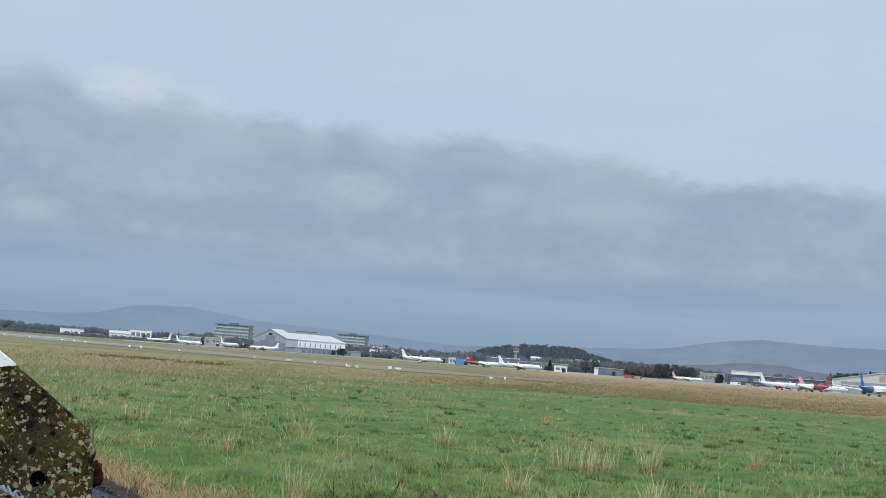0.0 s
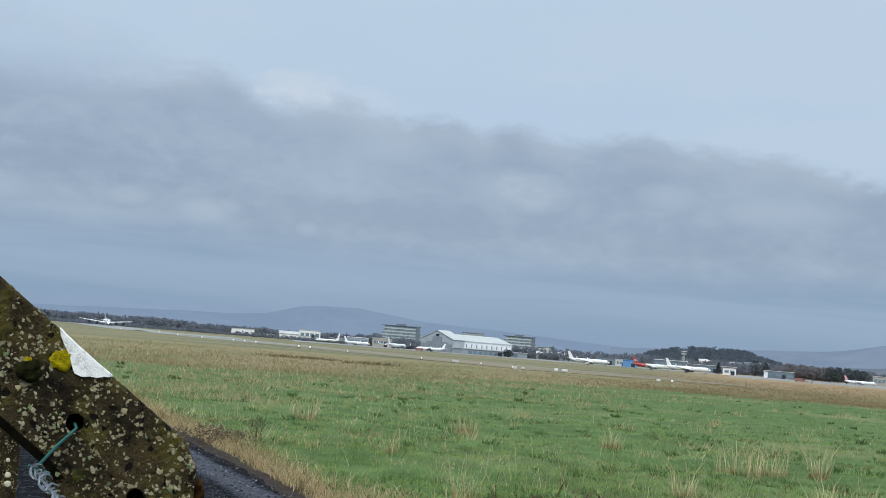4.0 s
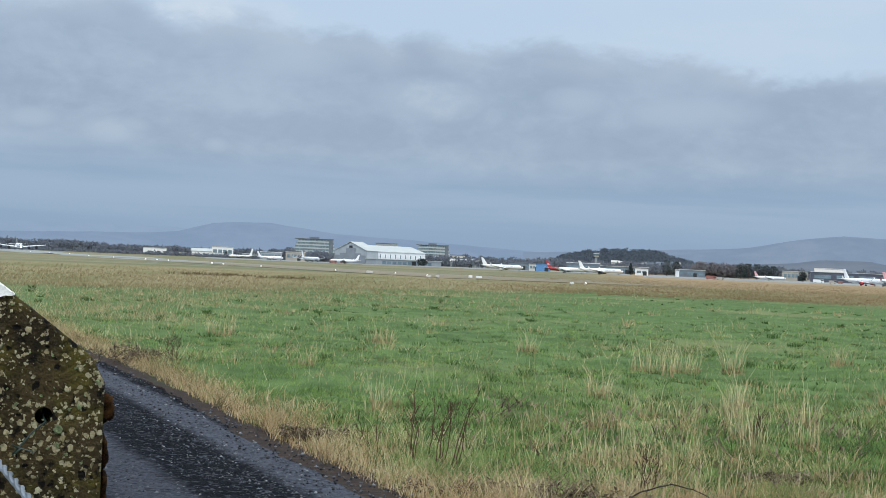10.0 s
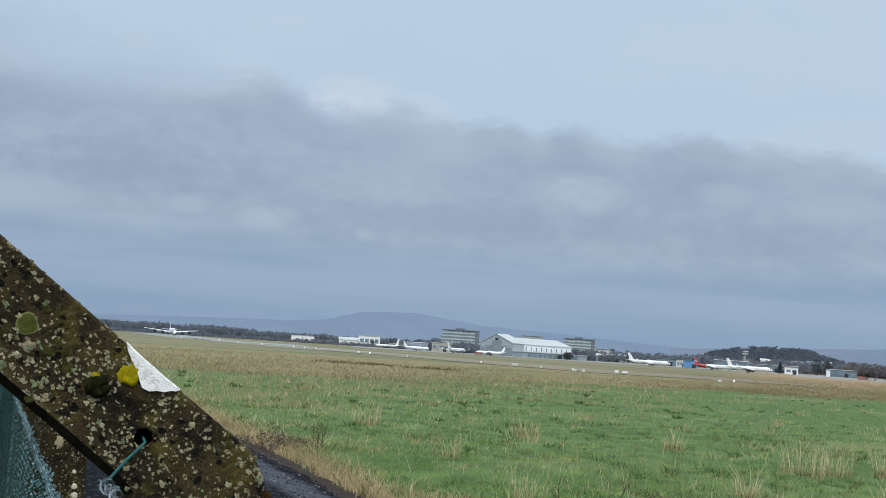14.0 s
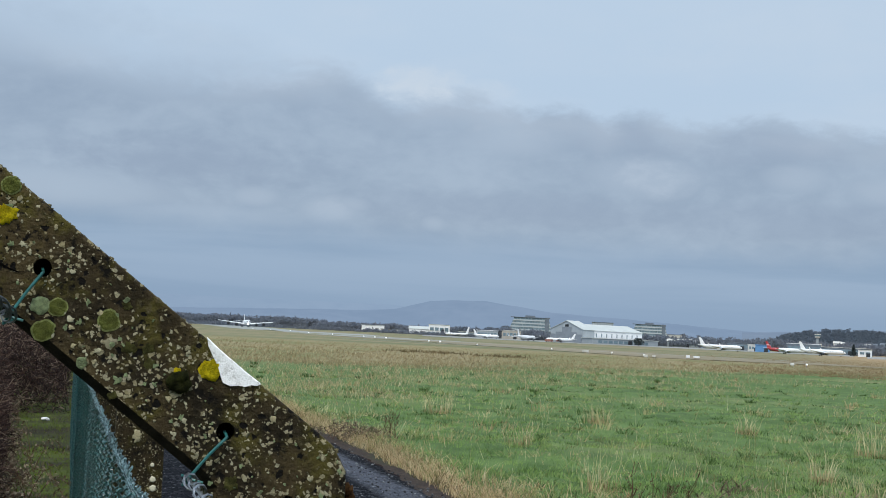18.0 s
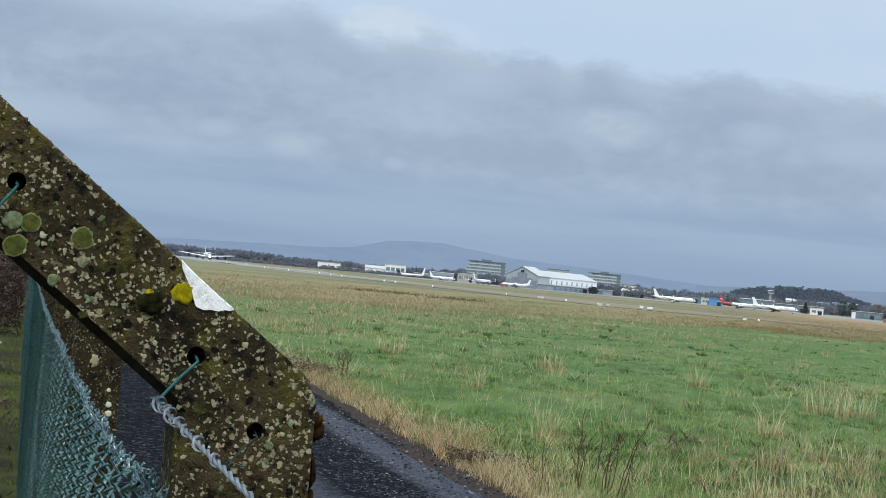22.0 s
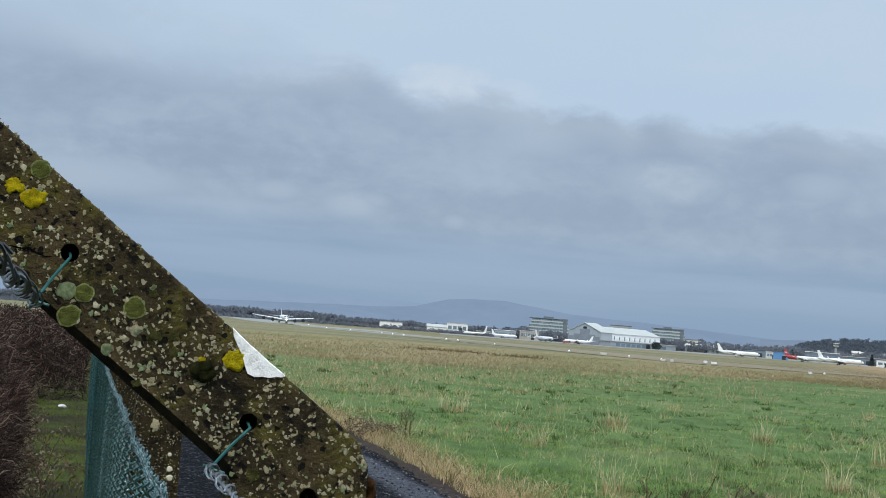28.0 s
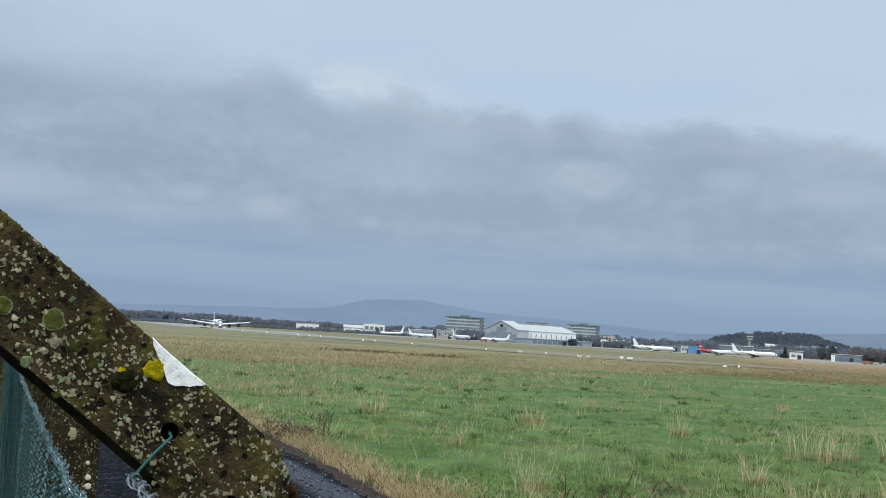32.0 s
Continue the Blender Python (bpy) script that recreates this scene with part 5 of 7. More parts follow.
        z = 2.087 + (x + 0.2378) * 0.773 - 0.0015
        if -0.16 < x < -0.11:
            continue
        r = 0.0006 + 0.0016 * rng.random() ** 2
        res = bmesh.ops.create_icosphere(bm, subdivisions=1, radius=r, matrix=Matrix.Translation((x, 0.004 + 0.03 * rng.random() ** 2, z)))
        for v in res["verts"]:
            v.co += Vector(rng.standard_normal(3) * r * 0.25)
    tagged(part("edge_crumbs", bm, M_MOSSCRUMB, first, "crumbs of moss along the edge"), kind="stuff")
    # bare white lime along the arris
    bm = bmesh.new()
    edge = [(-0.1115, 2.1850), (-0.118, 2.1790), (-0.1275, 2.1712), (-0.137, 2.1640), (-0.1465, 2.1565), (-0.1590, 2.1475), (-0.1555, 2.1464), (-0.1512, 2.1468), (-0.1460, 2.1452), (-0.1402, 2.1460), (-0.1330, 2.1452), (-0.1268, 2.1478), (-0.1245, 2.153), (-0.1215, 2.162), (-0.1165, 2.171), (-0.1125, 2.179)]
    front = [bm.verts.new((x, -0.0016, z)) for x, z in edge]
    back = [bm.verts.new((x, 0.004, z + (0.0015 if i < 6 else 0))) for i, (x, z) in enumerate(edge)]
    bm.faces.new(front)
    for i in range(len(edge)):
        j = (i + 1) % len(edge)
        bm.faces.new((front[i], back[i], back[j], front[j]))
    bmesh.ops.recalc_face_normals(bm, faces=bm.faces)
    part("lime_crust", bm, M_CHALK, first, "bare white lime crust")
    # crack drawn as a flat black sliver that stands for its dark depth
    bm = bmesh.new()
    way = [(0.086, 2.2408), (0.0773, 2.2400), (0.0689, 2.2385), (0.0635, 2.2393), (0.0563, 2.2358), (0.0492, 2.2334), (0.0440, 2.2338)]
    up = [bm.verts.new((x, -0.0007, z + 0.0009 - 0.0006 * abs(i - 3) / 3)) for i, (x, z) in enumerate(way)]
    dn = [bm.verts.new((x, -0.0007, z - 0.0009 + 0.0006 * abs(i - 3) / 3)) for i, (x, z) in enumerate(way)]
    for i in range(len(way) - 1):
        bm.faces.new((up[i], up[i + 1], dn[i + 1], dn[i]))
    bmesh.ops.solidify(bm, geom=bm.faces[:], thickness=0.0006)
    part("crack", bm, M_CRACK, first, "dark crack in the concrete")
    tie(first, 0.0295, 2.2383, 0.0545, 2.196, 1)
    tie(first, -0.1313, 2.1059, -0.1010, 2.0665, 2)
    tie(first, -0.1873, 2.0456, -0.166, 2.020, 3, 0.0008, M_DARKTIE, "thin dark green tie wire")
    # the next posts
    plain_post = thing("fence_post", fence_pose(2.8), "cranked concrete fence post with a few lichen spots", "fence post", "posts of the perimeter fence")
    b2 = part("post_body", concrete_post(plain_post), M_CONCRETE_DARK, plain_post)
    b2.data.materials.append(M_UNDERSHADE)
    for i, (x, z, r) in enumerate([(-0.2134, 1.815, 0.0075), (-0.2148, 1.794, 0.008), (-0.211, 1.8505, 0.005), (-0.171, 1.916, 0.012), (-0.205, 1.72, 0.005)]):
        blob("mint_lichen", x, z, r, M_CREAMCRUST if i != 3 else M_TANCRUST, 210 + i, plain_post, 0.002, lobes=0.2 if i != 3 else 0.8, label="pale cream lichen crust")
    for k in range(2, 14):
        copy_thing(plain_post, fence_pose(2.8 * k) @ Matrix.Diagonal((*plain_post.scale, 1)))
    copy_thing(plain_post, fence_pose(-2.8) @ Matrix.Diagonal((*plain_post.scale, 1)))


M_DARKTIE = plain("dark_tie_wire", (0.012, 0.035, 0.030), 0.5, vary=0.3, scale=50.0)
M_CREAMCRUST = plain("cream_lichen", (0.60, 0.56, 0.42), 0.95, vary=0.15, scale=200.0, spec=0.1)
M_CRACK = plain("crack_black", (0.006, 0.005, 0.004), 0.95, vary=0.3, scale=200.0, spec=0.05)
M_FAINT = plain("faint_olive_lichen", (0.095, 0.092, 0.028), 0.95, vary=0.45, scale=160.0, bump=0.9, spec=0.1)
M_MOSSCRUMB = plain("olive_moss_crumbs", (0.15, 0.125, 0.062), 0.95, vary=0.5, scale=200.0, spec=0.1)
M_CHALKY = plain("chalky_lichen", (0.40, 0.375, 0.25), 0.95, vary=0.3, scale=200.0, spec=0.1)
M_TANCRUST = plain("tan_lichen", (0.34, 0.30, 0.18), 0.95, vary=0.4, scale=200.0, spec=0.1)


def mesh_top(s):
    """Height of the upper edge of the mesh, which sags away from the first post."""
    low = float(np.interp(s, [-0.3, 0.0, 0.25, 0.75, 1.5, 2.7, 4.6, 5.3, 8.0, 40.0], [1.992, 1.978, 1.964, 1.942, 1.917, 1.898, 1.884, 1.868, 1.85, 1.85]))
    return low + 0.004 * math.sin(s * 7.1)


def build_mesh_fence():
    """Chain-link fabric: interlocked zigzag wires, each woven through its neighbours."""
    root = thing("chain_link_fence", fence_pose(0), "dark green plastic-coated chain-link mesh on concrete posts", "fence")
    def panel(s0, s1, pitch, r, sides, sub, z_bottom, name, cell=0.05, amp=0.009):
        verts, faces = [], []
        n = int((s1 - s0) / pitch)
        for i in range(n):
            s = s0 + i * pitch
            top = mesh_top(s)
            steps = int((top - z_bottom) / (cell / 2)) * sub
            ph = i % 2 + 1.5 * noise.noise((i * 0.05, 3.0, 0.0))
            off = 0.010 * ((i % 7) / 7 - 0.5)
            rows = []
            for j in range(steps + 1):
                u = j / sub
                z = top - u * cell / 2
                w = 0.5 - 0.5 * math.cos(math.pi * (u + ph))
                y = s + pitch * 0.56 * w - pitch * 0.03
                bulge = 0.010 * noise.noise((s * 0.9, z * 1.3, 2.0)) + 0.005 * noise.noise((s * 3.1, z * 2.3, 5.0))
                x = -0.114 + bulge + off + amp * math.sin(math.pi * (u + ph))
                rows.append((x, y, z))
            base = len(verts)
            for x, y, z in rows:
                for k in range(sides):
                    t = 2 * math.pi * k / sides
                    verts.append((x + r * math.cos(t), y + 0.6 * r * math.sin(t), z + 0.8 * r * math.sin(t)))
            for j in range(len(rows) - 1):
                for k in range(sides):
                    a = base + j * sides + k
                    b = base + j * sides + (k + 1) % sides
                    faces.append((a, b, b + sides, a + sides))
        ob = raw(name, verts, faces, M_GREENPVC, root)
        smooth(ob)
        return tagged(ob, kind="stuff")

    panel(-0.3, 3.6, 0.080, 0.0022, 6, 6, 1.15, "near_mesh", 0.044)
    panel(3.6, 7.0, 0.080, 0.0020, 4, 4, 0.5, "near_mesh", 0.044)
    panel(7.0, 16.0, 0.050, 0.0020, 3, 3, 0.02, "middle_mesh")
    panel(16.0, 36.0, 0.055, 0.0024, 3, 1, 0.02, "far_mesh")
    # barbed selvedge: each pair of wire ends is twisted together and splays at the top
    bm = bmesh.new()
    rng = np.random.default_rng(4)
    for i in range(int(11.0 / 0.028)):
        s = -0.3 + 0.028 * i
        z = mesh_top(s) - 0.012
        lean = rng.standard_normal(2) * 0.16
        turn, high = rng.random() * 6.28, 0.017 + 0.009 * rng.random()
        for k in range(2):
            pts = []
            for t in range(8):
                u = t / 7
                r = 0.0026 if u < 0.7 else 0.0026 + 0.012 * (u - 0.7)
                q = turn + 3.14159 * k + 9.0 * min(u, 0.75)
                pts.append((-0.114 + lean[0] * high * u + r * math.cos(q), s + lean[1] * high * u + r * math.sin(q), z + high * u))
            tube(bm, pts, 0.0017, 5)
    tagged(part("selvedge", bm, M_KNUCKLE, root, "twisted pale wire ends along the top edge"), kind="stuff")
    for j, z in enumerate((-0.006, -0.62, -1.2)):
        bm = bmesh.new()
        tube(bm, [(-0.113, -0.3 + 0.2 * i, mesh_top(-0.3 + 0.2 * i) + z) for i in range(180)], 0.0018, 5)
        part("line_wire", bm, M_GREENPVC, root)


M_KNUCKLE = plain("worn_green_wire_ends", (0.095, 0.165, 0.178), 0.30, 0.15, vary=0.9, scale=60.0, spec=0.8)


def twisted(way, s0, s1, r, lay, k, wire_r, bm, step=0.004):
    """Strand k of a pair that winds round the line way."""
    pts = []
    n = int((s1 - s0) / step)
    for i in range(n + 1):
        s = s0 + (s1 - s0) * i / n
        t = 2 * math.pi * s / lay + math.pi * k
        x, z = way(s)
        pts.append((x + r * math.cos(t), s, z + r * math.sin(t)))
    tube(bm, pts, wire_r, 6)


def build_top_wires():
    """Two stranded wires tied under the arm, one below the knee and one further up."""
    low = thing("strand_wire", fence_pose(0), "twisted galvanised fence wire tied under the concrete arm", "wire", "strand wires of the fence")
    for k in range(2):
        bm = bmesh.new()
        twisted(lambda s: (-0.101, 2.066 - 0.013 * min(0, s)), -1.9, 0.02, 0.0011, 0.058, k, 0.0011, bm, 0.004)
        part("strand", bm, M_GALV, low)
    for s, r in ((-0.46, 0.0030), (-0.37, 0.0042), (-0.29, 0.0036), (-0.21, 0.0046), (-0.15, 0.0055), (-0.095, 0.0044), (-0.045, 0.0060), (-0.015, 0.0050)):
        bm = bmesh.new()
        c = Vector((-0.101, s, 2.066 - 0.013 * s))
        tube(bm, [c + Vector((r * math.cos(t * 0.8 + 60 * s), t * 0.0045 - 0.016, r * math.sin(t * 0.8 + 60 * s))) for t in range(9)], 0.0010, 5)
        part("wire_wrap", bm, M_GALV, low, "loose wire wrap")
    high = thing("strand_wire", fence_pose(0), "rolled dark wire bundle tied under the upper concrete arm", "wire", "strand wires of the fence")
    rng = np.random.default_rng(8)

    def way(s):
        return 0.052 + 0.10 * max(0.0, (-0.75 - s)) ** 1.5, 2.196 - 0.022 * min(0, s)

    for k in range(4):
        bm = bmesh.new()
        pts = []
        ph, rr, lay = rng.random() * 6.28, 0.002 + 0.0045 * rng.random(), 0.16 + 0.30 * rng.random()
        for i in range(300):
            s = -1.9 + 1.95 * i / 299
            x, z = way(s)
            t = 2 * math.pi * s / lay + ph + 0.9 * math.sin(s * 17 + k)
            pts.append((x + rr * math.cos(t), s, z + rr * math.sin(t)))
        tube(bm, pts, 0.0008, 5)
        part("strand", bm, M_OLDWIRE, high)
    for i in range(8):
        bm = bmesh.new()
        s = -0.98 + 0.98 * i / 7 + 0.03 * rng.standard_normal()
        x, z = way(s)
        t = rng.random() * 6.28
        c = Vector((x, s, z))
        r = 0.003 + 0.005 * rng.random()
        tube(bm, [c + Vector((r * math.cos(t + q * 0.7), 0.010 * q - 0.03, r * math.sin(t + q * 0.7))) for q in range(8)], 0.0009, 5)
        part("wire_loop", bm, M_GALV if i % 4 == 0 else M_OLDWIRE, high, "loop of bent wire")


build_posts()
build_mesh_fence()
build_top_wires()


# ---- hedge outside the fence ----
def build_hedge():
    rng = np.random.default_rng(21)
    n = 105000
    end = rng.random(n) < 0.25
    s = np.where(end, 39 + 16 * rng.random(n) ** 1.3, 13 + 30 * rng.random(n) ** 1.4)
    u = rng.random(n)
    inner = 0.74 + 0.030 * (s - 17) + np.array([0.30 * noise.noise((a * 0.45, 1.0, 0.0)) + 0.12 * noise.noise((a * 1.7, 5.0, 0.0)) for a in s])
    a = np.where(end, -0.06 + 5.0 * rng.random(n), inner + 3.0 * u ** 1.5)
    u = np.where(end, 0.6, u)
    top = 2.0 + 0.2 * np.minimum(1, u * 1.5) + np.array([0.20 * noise.noise((q * 0.5, r * 0.8, 3.0)) + 0.12 * noise.noise((q * 1.9, r * 2.0, 7.0)) for q, r in zip(s, a)])
    z = top * rng.random(n) ** 0.8
    z *= np.clip(0.45 + u * 2.2, 0, 1)
    px = FENCE.x * (POST_S + s) + OUT.x * a
    py = FENCE.y * (POST_S + s) + OUT.y * a
    l = (0.10 + 0.26 * rng.random(n))
    d = rng.standard_normal((n, 3))
    d[:, 2] = d[:, 2] * 0.8 + 0.35
    d /= np.linalg.norm(d, axis=1)[:, None]
    side = np.cross(d, rng.standard_normal((n, 3)))
    side /= np.linalg.norm(side, axis=1)[:, None]
    w = (0.0016 + 0.00017 * s)[:, None]
    p = np.stack([px, py, z * 0.9], 1)
    q = p + d * l[:, None]
    m = (p + q) / 2 + rng.standard_normal((n, 3)) * 0.05
    v = np.stack([p - side * w, p + side * w, m + side * w, m - side * w, q], 1)
    b = 5 * np.arange(n)[:, None]
    f = np.concatenate([b + [0, 1, 2], b + [0, 2, 3], b + [3, 2, 4]], 0)
    ob = raw("hedge", v.reshape(-1, 3), f, M_HEDGE)
    tagged(ob, "overgrown reddish-brown winter thorn hedge beside the path", "hedge", kind="stuff")


build_hedge()
for k, (s, a) in enumerate([(16.5, 0.80), (18.2, 0.75), (20.5, 0.9), (24.0, 0.85), (29.0, 1.15), (35.0, 1.3)]):
    bx, by, bz = on_line(s, a)
    bramble(bx, by, 0.8, 0.75, 120 + k, "leafless bramble trailing from the hedge onto the path")


def build_path_debris():
    """Fallen twigs and leaves on the mossy path."""
    rng = np.random.default_rng(88)
    n = 2600
    s = 10 + 45 * rng.random(n) ** 1.4
    a = -0.3 + 2.2 * rng.random(n)
    x, y = FENCE.x * (POST_S + s) + OUT.x * a, FENCE.y * (POST_S + s) + OUT.y * a
    keep = patchy(x, y, 0.6, 51.0) > -0.1
    x, y = x[keep], y[keep]
    blades("path_litter", x, y, 0.03 + 0.10 * rng.random(len(x)) ** 2, 0.010 + 0.014 * rng.random(len(x)), 1.0 + 2.5 * rng.random(len(x)), M_LITTER, "dead leaves and twigs lying on the mossy path", z=np.zeros(len(x)), rng=rng, category="dead leaves")


build_path_debris()
M_PATHSTONE = plain("weathered_stone", (0.17, 0.14, 0.10), 0.9, vary=0.3, scale=20.0, spec=0.2)


def litter(x, y, size, mat, label, seed):
    bm = bmesh.new()
    bmesh.ops.create_icosphere(bm, subdivisions=2, radius=size)
    for v in bm.verts:
        v.co *= 1 + 0.35 * noise.noise(v.co * (2 / size) + Vector((seed, 0, 0)))
        v.co.z *= 0.45
    ob = part("litter" if mat is M_WHITE else "stone", bm, mat)
    ob.matrix_basis = pose(x, y, size * 0.3)
    tagged(ob, label, "litter" if mat is M_WHITE else "stone")


litter(*on_line(36.6, 0.42)[:2], 0.10, M_WHITE, "scrap of white litter lying on the mossy path", 1)
litter(*on_line(20.2, 0.52)[:2], 0.09, M_PATHSTONE, "pale stone lying on the mossy path", 2)


# ---- hills and woods ----
def ridge(name, d, prof, mat, label, depth=350.0):
    """A far ridge: a mesh slope under the skyline prof, rows of (azimuth, elevation in degrees)."""
    az = np.array([p[0] for p in prof])
    el = np.array([p[1] for p in prof])
    n = 480
    verts, faces = [], []
    for i in range(n + 1):
        a = az[0] + (az[-1] - az[0]) * i / n
        e = float(np.interp(a, az, el)) + 0.018 * noise.noise((a * 1.1, d * 0.01, 0)) + 0.006 * noise.noise((a * 6, d * 0.01, 4))
        h = d * math.tan(radians(e)) + EYE_Z
        for u, f in ((0.0, 0.0), (0.5, 0.62), (0.85, 0.93), (1.0, 1.0), (1.25, 0.9), (1.6, 0.0)):
            r = d - depth + depth * u
            verts.append((r * math.sin(radians(a)), r * math.cos(radians(a)), h * f * (1 + 0.04 * noise.noise((a * 0.8, u * 2, d)))  if f < 1 else h))
    for i in range(n):
        for j in range(5):
            q = i * 6 + j
            faces.append((q, q + 6, q + 7, q + 1))
    ob = raw(name, verts, faces, mat)
    smooth(ob)
    return tagged(ob, label, "hill", kind="structure")


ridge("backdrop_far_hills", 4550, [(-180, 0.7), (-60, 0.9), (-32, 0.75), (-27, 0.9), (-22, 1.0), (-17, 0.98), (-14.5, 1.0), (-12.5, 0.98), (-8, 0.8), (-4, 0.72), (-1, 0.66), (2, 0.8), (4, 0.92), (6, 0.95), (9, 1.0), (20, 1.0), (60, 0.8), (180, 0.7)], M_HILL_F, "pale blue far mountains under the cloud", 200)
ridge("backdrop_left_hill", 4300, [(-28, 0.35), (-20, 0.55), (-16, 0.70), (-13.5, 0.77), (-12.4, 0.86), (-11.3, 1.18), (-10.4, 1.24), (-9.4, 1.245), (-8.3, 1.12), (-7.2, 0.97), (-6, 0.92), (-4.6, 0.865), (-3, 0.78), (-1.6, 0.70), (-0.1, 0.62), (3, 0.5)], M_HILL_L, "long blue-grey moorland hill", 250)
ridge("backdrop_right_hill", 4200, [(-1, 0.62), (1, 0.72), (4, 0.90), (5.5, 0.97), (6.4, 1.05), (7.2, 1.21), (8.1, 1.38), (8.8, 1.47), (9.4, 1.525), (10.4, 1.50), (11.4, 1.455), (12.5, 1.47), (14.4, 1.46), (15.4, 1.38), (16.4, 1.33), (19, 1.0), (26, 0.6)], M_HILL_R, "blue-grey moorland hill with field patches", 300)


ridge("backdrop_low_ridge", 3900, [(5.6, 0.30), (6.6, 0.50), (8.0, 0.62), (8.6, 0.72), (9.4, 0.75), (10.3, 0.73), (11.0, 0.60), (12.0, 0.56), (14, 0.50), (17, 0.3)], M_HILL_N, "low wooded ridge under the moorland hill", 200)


def wood(name, spots, mat, label, kind="round", per=130, seed=1):
    """Distant trees: trunks and crowns of many small pieces. spots: x, y, z, height, radius."""
    rng = np.random.default_rng(seed)
    vs, fs = [], []
    base = 0
    for x, y, z, h, r in spots:
        n = per
        u = rng.random(n)
        if kind == "cone":
            zz = h * (0.12 + 0.88 * u)
            rad = r * (1.02 - u) * np.sqrt(rng.random(n))
        else:
            zz = h * (0.25 + 0.75 * u)
            env = np.sqrt(np.clip(1 - ((u - 0.45) / 0.62) ** 2, 0.02, 1))
            rad = r * env * np.sqrt(rng.random(n)) * (0.75 + 0.5 * rng.random(n))
        t = rng.random(n) * 2 * np.pi
        c = np.stack([x + rad * np.cos(t), y + rad * np.sin(t), z + zz], 1)
        size = (0.10 + 0.12 * rng.random(n))[:, None] * r * 1.5
        tri = c[:, None] + rng.standard_normal((n, 3, 3)) * size[:, None] * 0.7
        tri[:, :, 2] = np.maximum(tri[:, :, 2], z)
        vs.append(tri.reshape(-1, 3))
        fs.append(base + np.arange(3 * n).reshape(n, 3))
        base += 3 * n
        tv = np.array([(x - 0.3, y, z - 0.3), (x + 0.3, y, z - 0.3), (x, y + 0.3, z - 0.3), (x, y, z + h * 0.7)])
        vs.append(tv)
        fs.append(base + np.array([(0, 1, 3), (1, 2, 3), (2, 0, 3)]))
        base += 4
    ob = raw(name, np.concatenate(vs), np.concatenate(fs), mat)
    return tagged(ob, label, "wood", kind="stuff")


def build_woods():
    rng = np.random.default_rng(31)
    sp = []
    for i in range(800):
        az = -34 + 25.5 * rng.random()
        d = 2080 + 160 * rng.random()
        x, y, z = far_at(az, d)
        sp.append((x, y, z, 7 + 3.5 * rng.random() ** 1.5 + (2.5 if az < -15 else 0), 5 + 4 * rng.random()))
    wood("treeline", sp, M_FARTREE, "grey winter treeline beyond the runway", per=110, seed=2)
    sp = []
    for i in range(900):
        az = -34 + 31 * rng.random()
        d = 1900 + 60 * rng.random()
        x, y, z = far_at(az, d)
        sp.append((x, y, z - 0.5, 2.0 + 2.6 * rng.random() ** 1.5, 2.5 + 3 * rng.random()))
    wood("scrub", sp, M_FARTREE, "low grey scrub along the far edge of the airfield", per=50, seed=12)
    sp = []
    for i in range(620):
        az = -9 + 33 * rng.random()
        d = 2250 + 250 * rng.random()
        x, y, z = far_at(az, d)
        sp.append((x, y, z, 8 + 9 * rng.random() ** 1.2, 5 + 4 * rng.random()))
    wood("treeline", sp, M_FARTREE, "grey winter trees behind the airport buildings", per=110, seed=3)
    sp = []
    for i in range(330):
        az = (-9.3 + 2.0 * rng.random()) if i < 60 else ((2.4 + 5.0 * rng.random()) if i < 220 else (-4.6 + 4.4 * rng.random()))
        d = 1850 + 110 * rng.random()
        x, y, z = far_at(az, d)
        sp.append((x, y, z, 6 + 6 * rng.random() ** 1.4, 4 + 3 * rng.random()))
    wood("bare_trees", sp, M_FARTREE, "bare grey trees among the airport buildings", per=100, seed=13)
    sp = []
    for i in range(70):
        x, y, z = far_at(4.7 + 1.6 * rng.random(), 1790 + 60 * rng.random())
        sp.append((x, y, z, 9 + 6 * rng.random(), 4 + 3 * rng.random()))
    wood("bare_trees", sp, M_BROWNTREE, "tall brown bare trees beside the windbreak", per=110, seed=14)
    # wooded knoll with conifers
    prof_a = [-0.6, -0.1, 0.3, 0.64, 1.2, 1.77, 2.6, 3.45, 3.9, 4.21, 5.0, 5.8]
    prof_e = [0.30, 0.42, 0.60, 0.70, 0.80, 0.86, 0.88, 0.86, 0.72, 0.62, 0.46, 0.30]
    sp = []
    for i in range(1000):
        az = -0.6 + 6.4 * rng.random()
        u = rng.random()
        d = 2700 + 260 * u
        e = float(np.interp(az, prof_a, prof_e)) * (0.35 + 0.65 * u)
        x, y, z = d * math.sin(radians(az)), d * math.cos(radians(az)), d * math.tan(radians(e)) + EYE_Z
        h = 9 + 6 * rng.random()
        sp.append((x, y, max(z - h, 4.0), h, 5 + 3 * rng.random()))
    wood("knoll_wood", sp, M_FARPINE, "dark conifer wood on a low knoll", kind="round", per=80, seed=4)
    n = 60
    verts, faces = [], []
    for i in range(n + 1):
        az = -1.4 + 8.0 * i / n
        e = float(np.interp(az, prof_a, prof_e, left=0.05, right=0.05))
        for u in (0.0, 0.25, 0.5, 0.75, 1.0, 1.4):
            d = 2650 + 310 * u
            z = d * math.tan(radians(max(0.0, e * (0.25 + 0.75 * min(u, 1.0))))) + EYE_Z - 11 if u < 1.2 else -2
            verts.append((d * math.sin(radians(az)), d * math.cos(radians(az)), max(z, -2) if u > 0 else -2))
    for i in range(n):
        for j in range(5):
            q = i * 6 + j
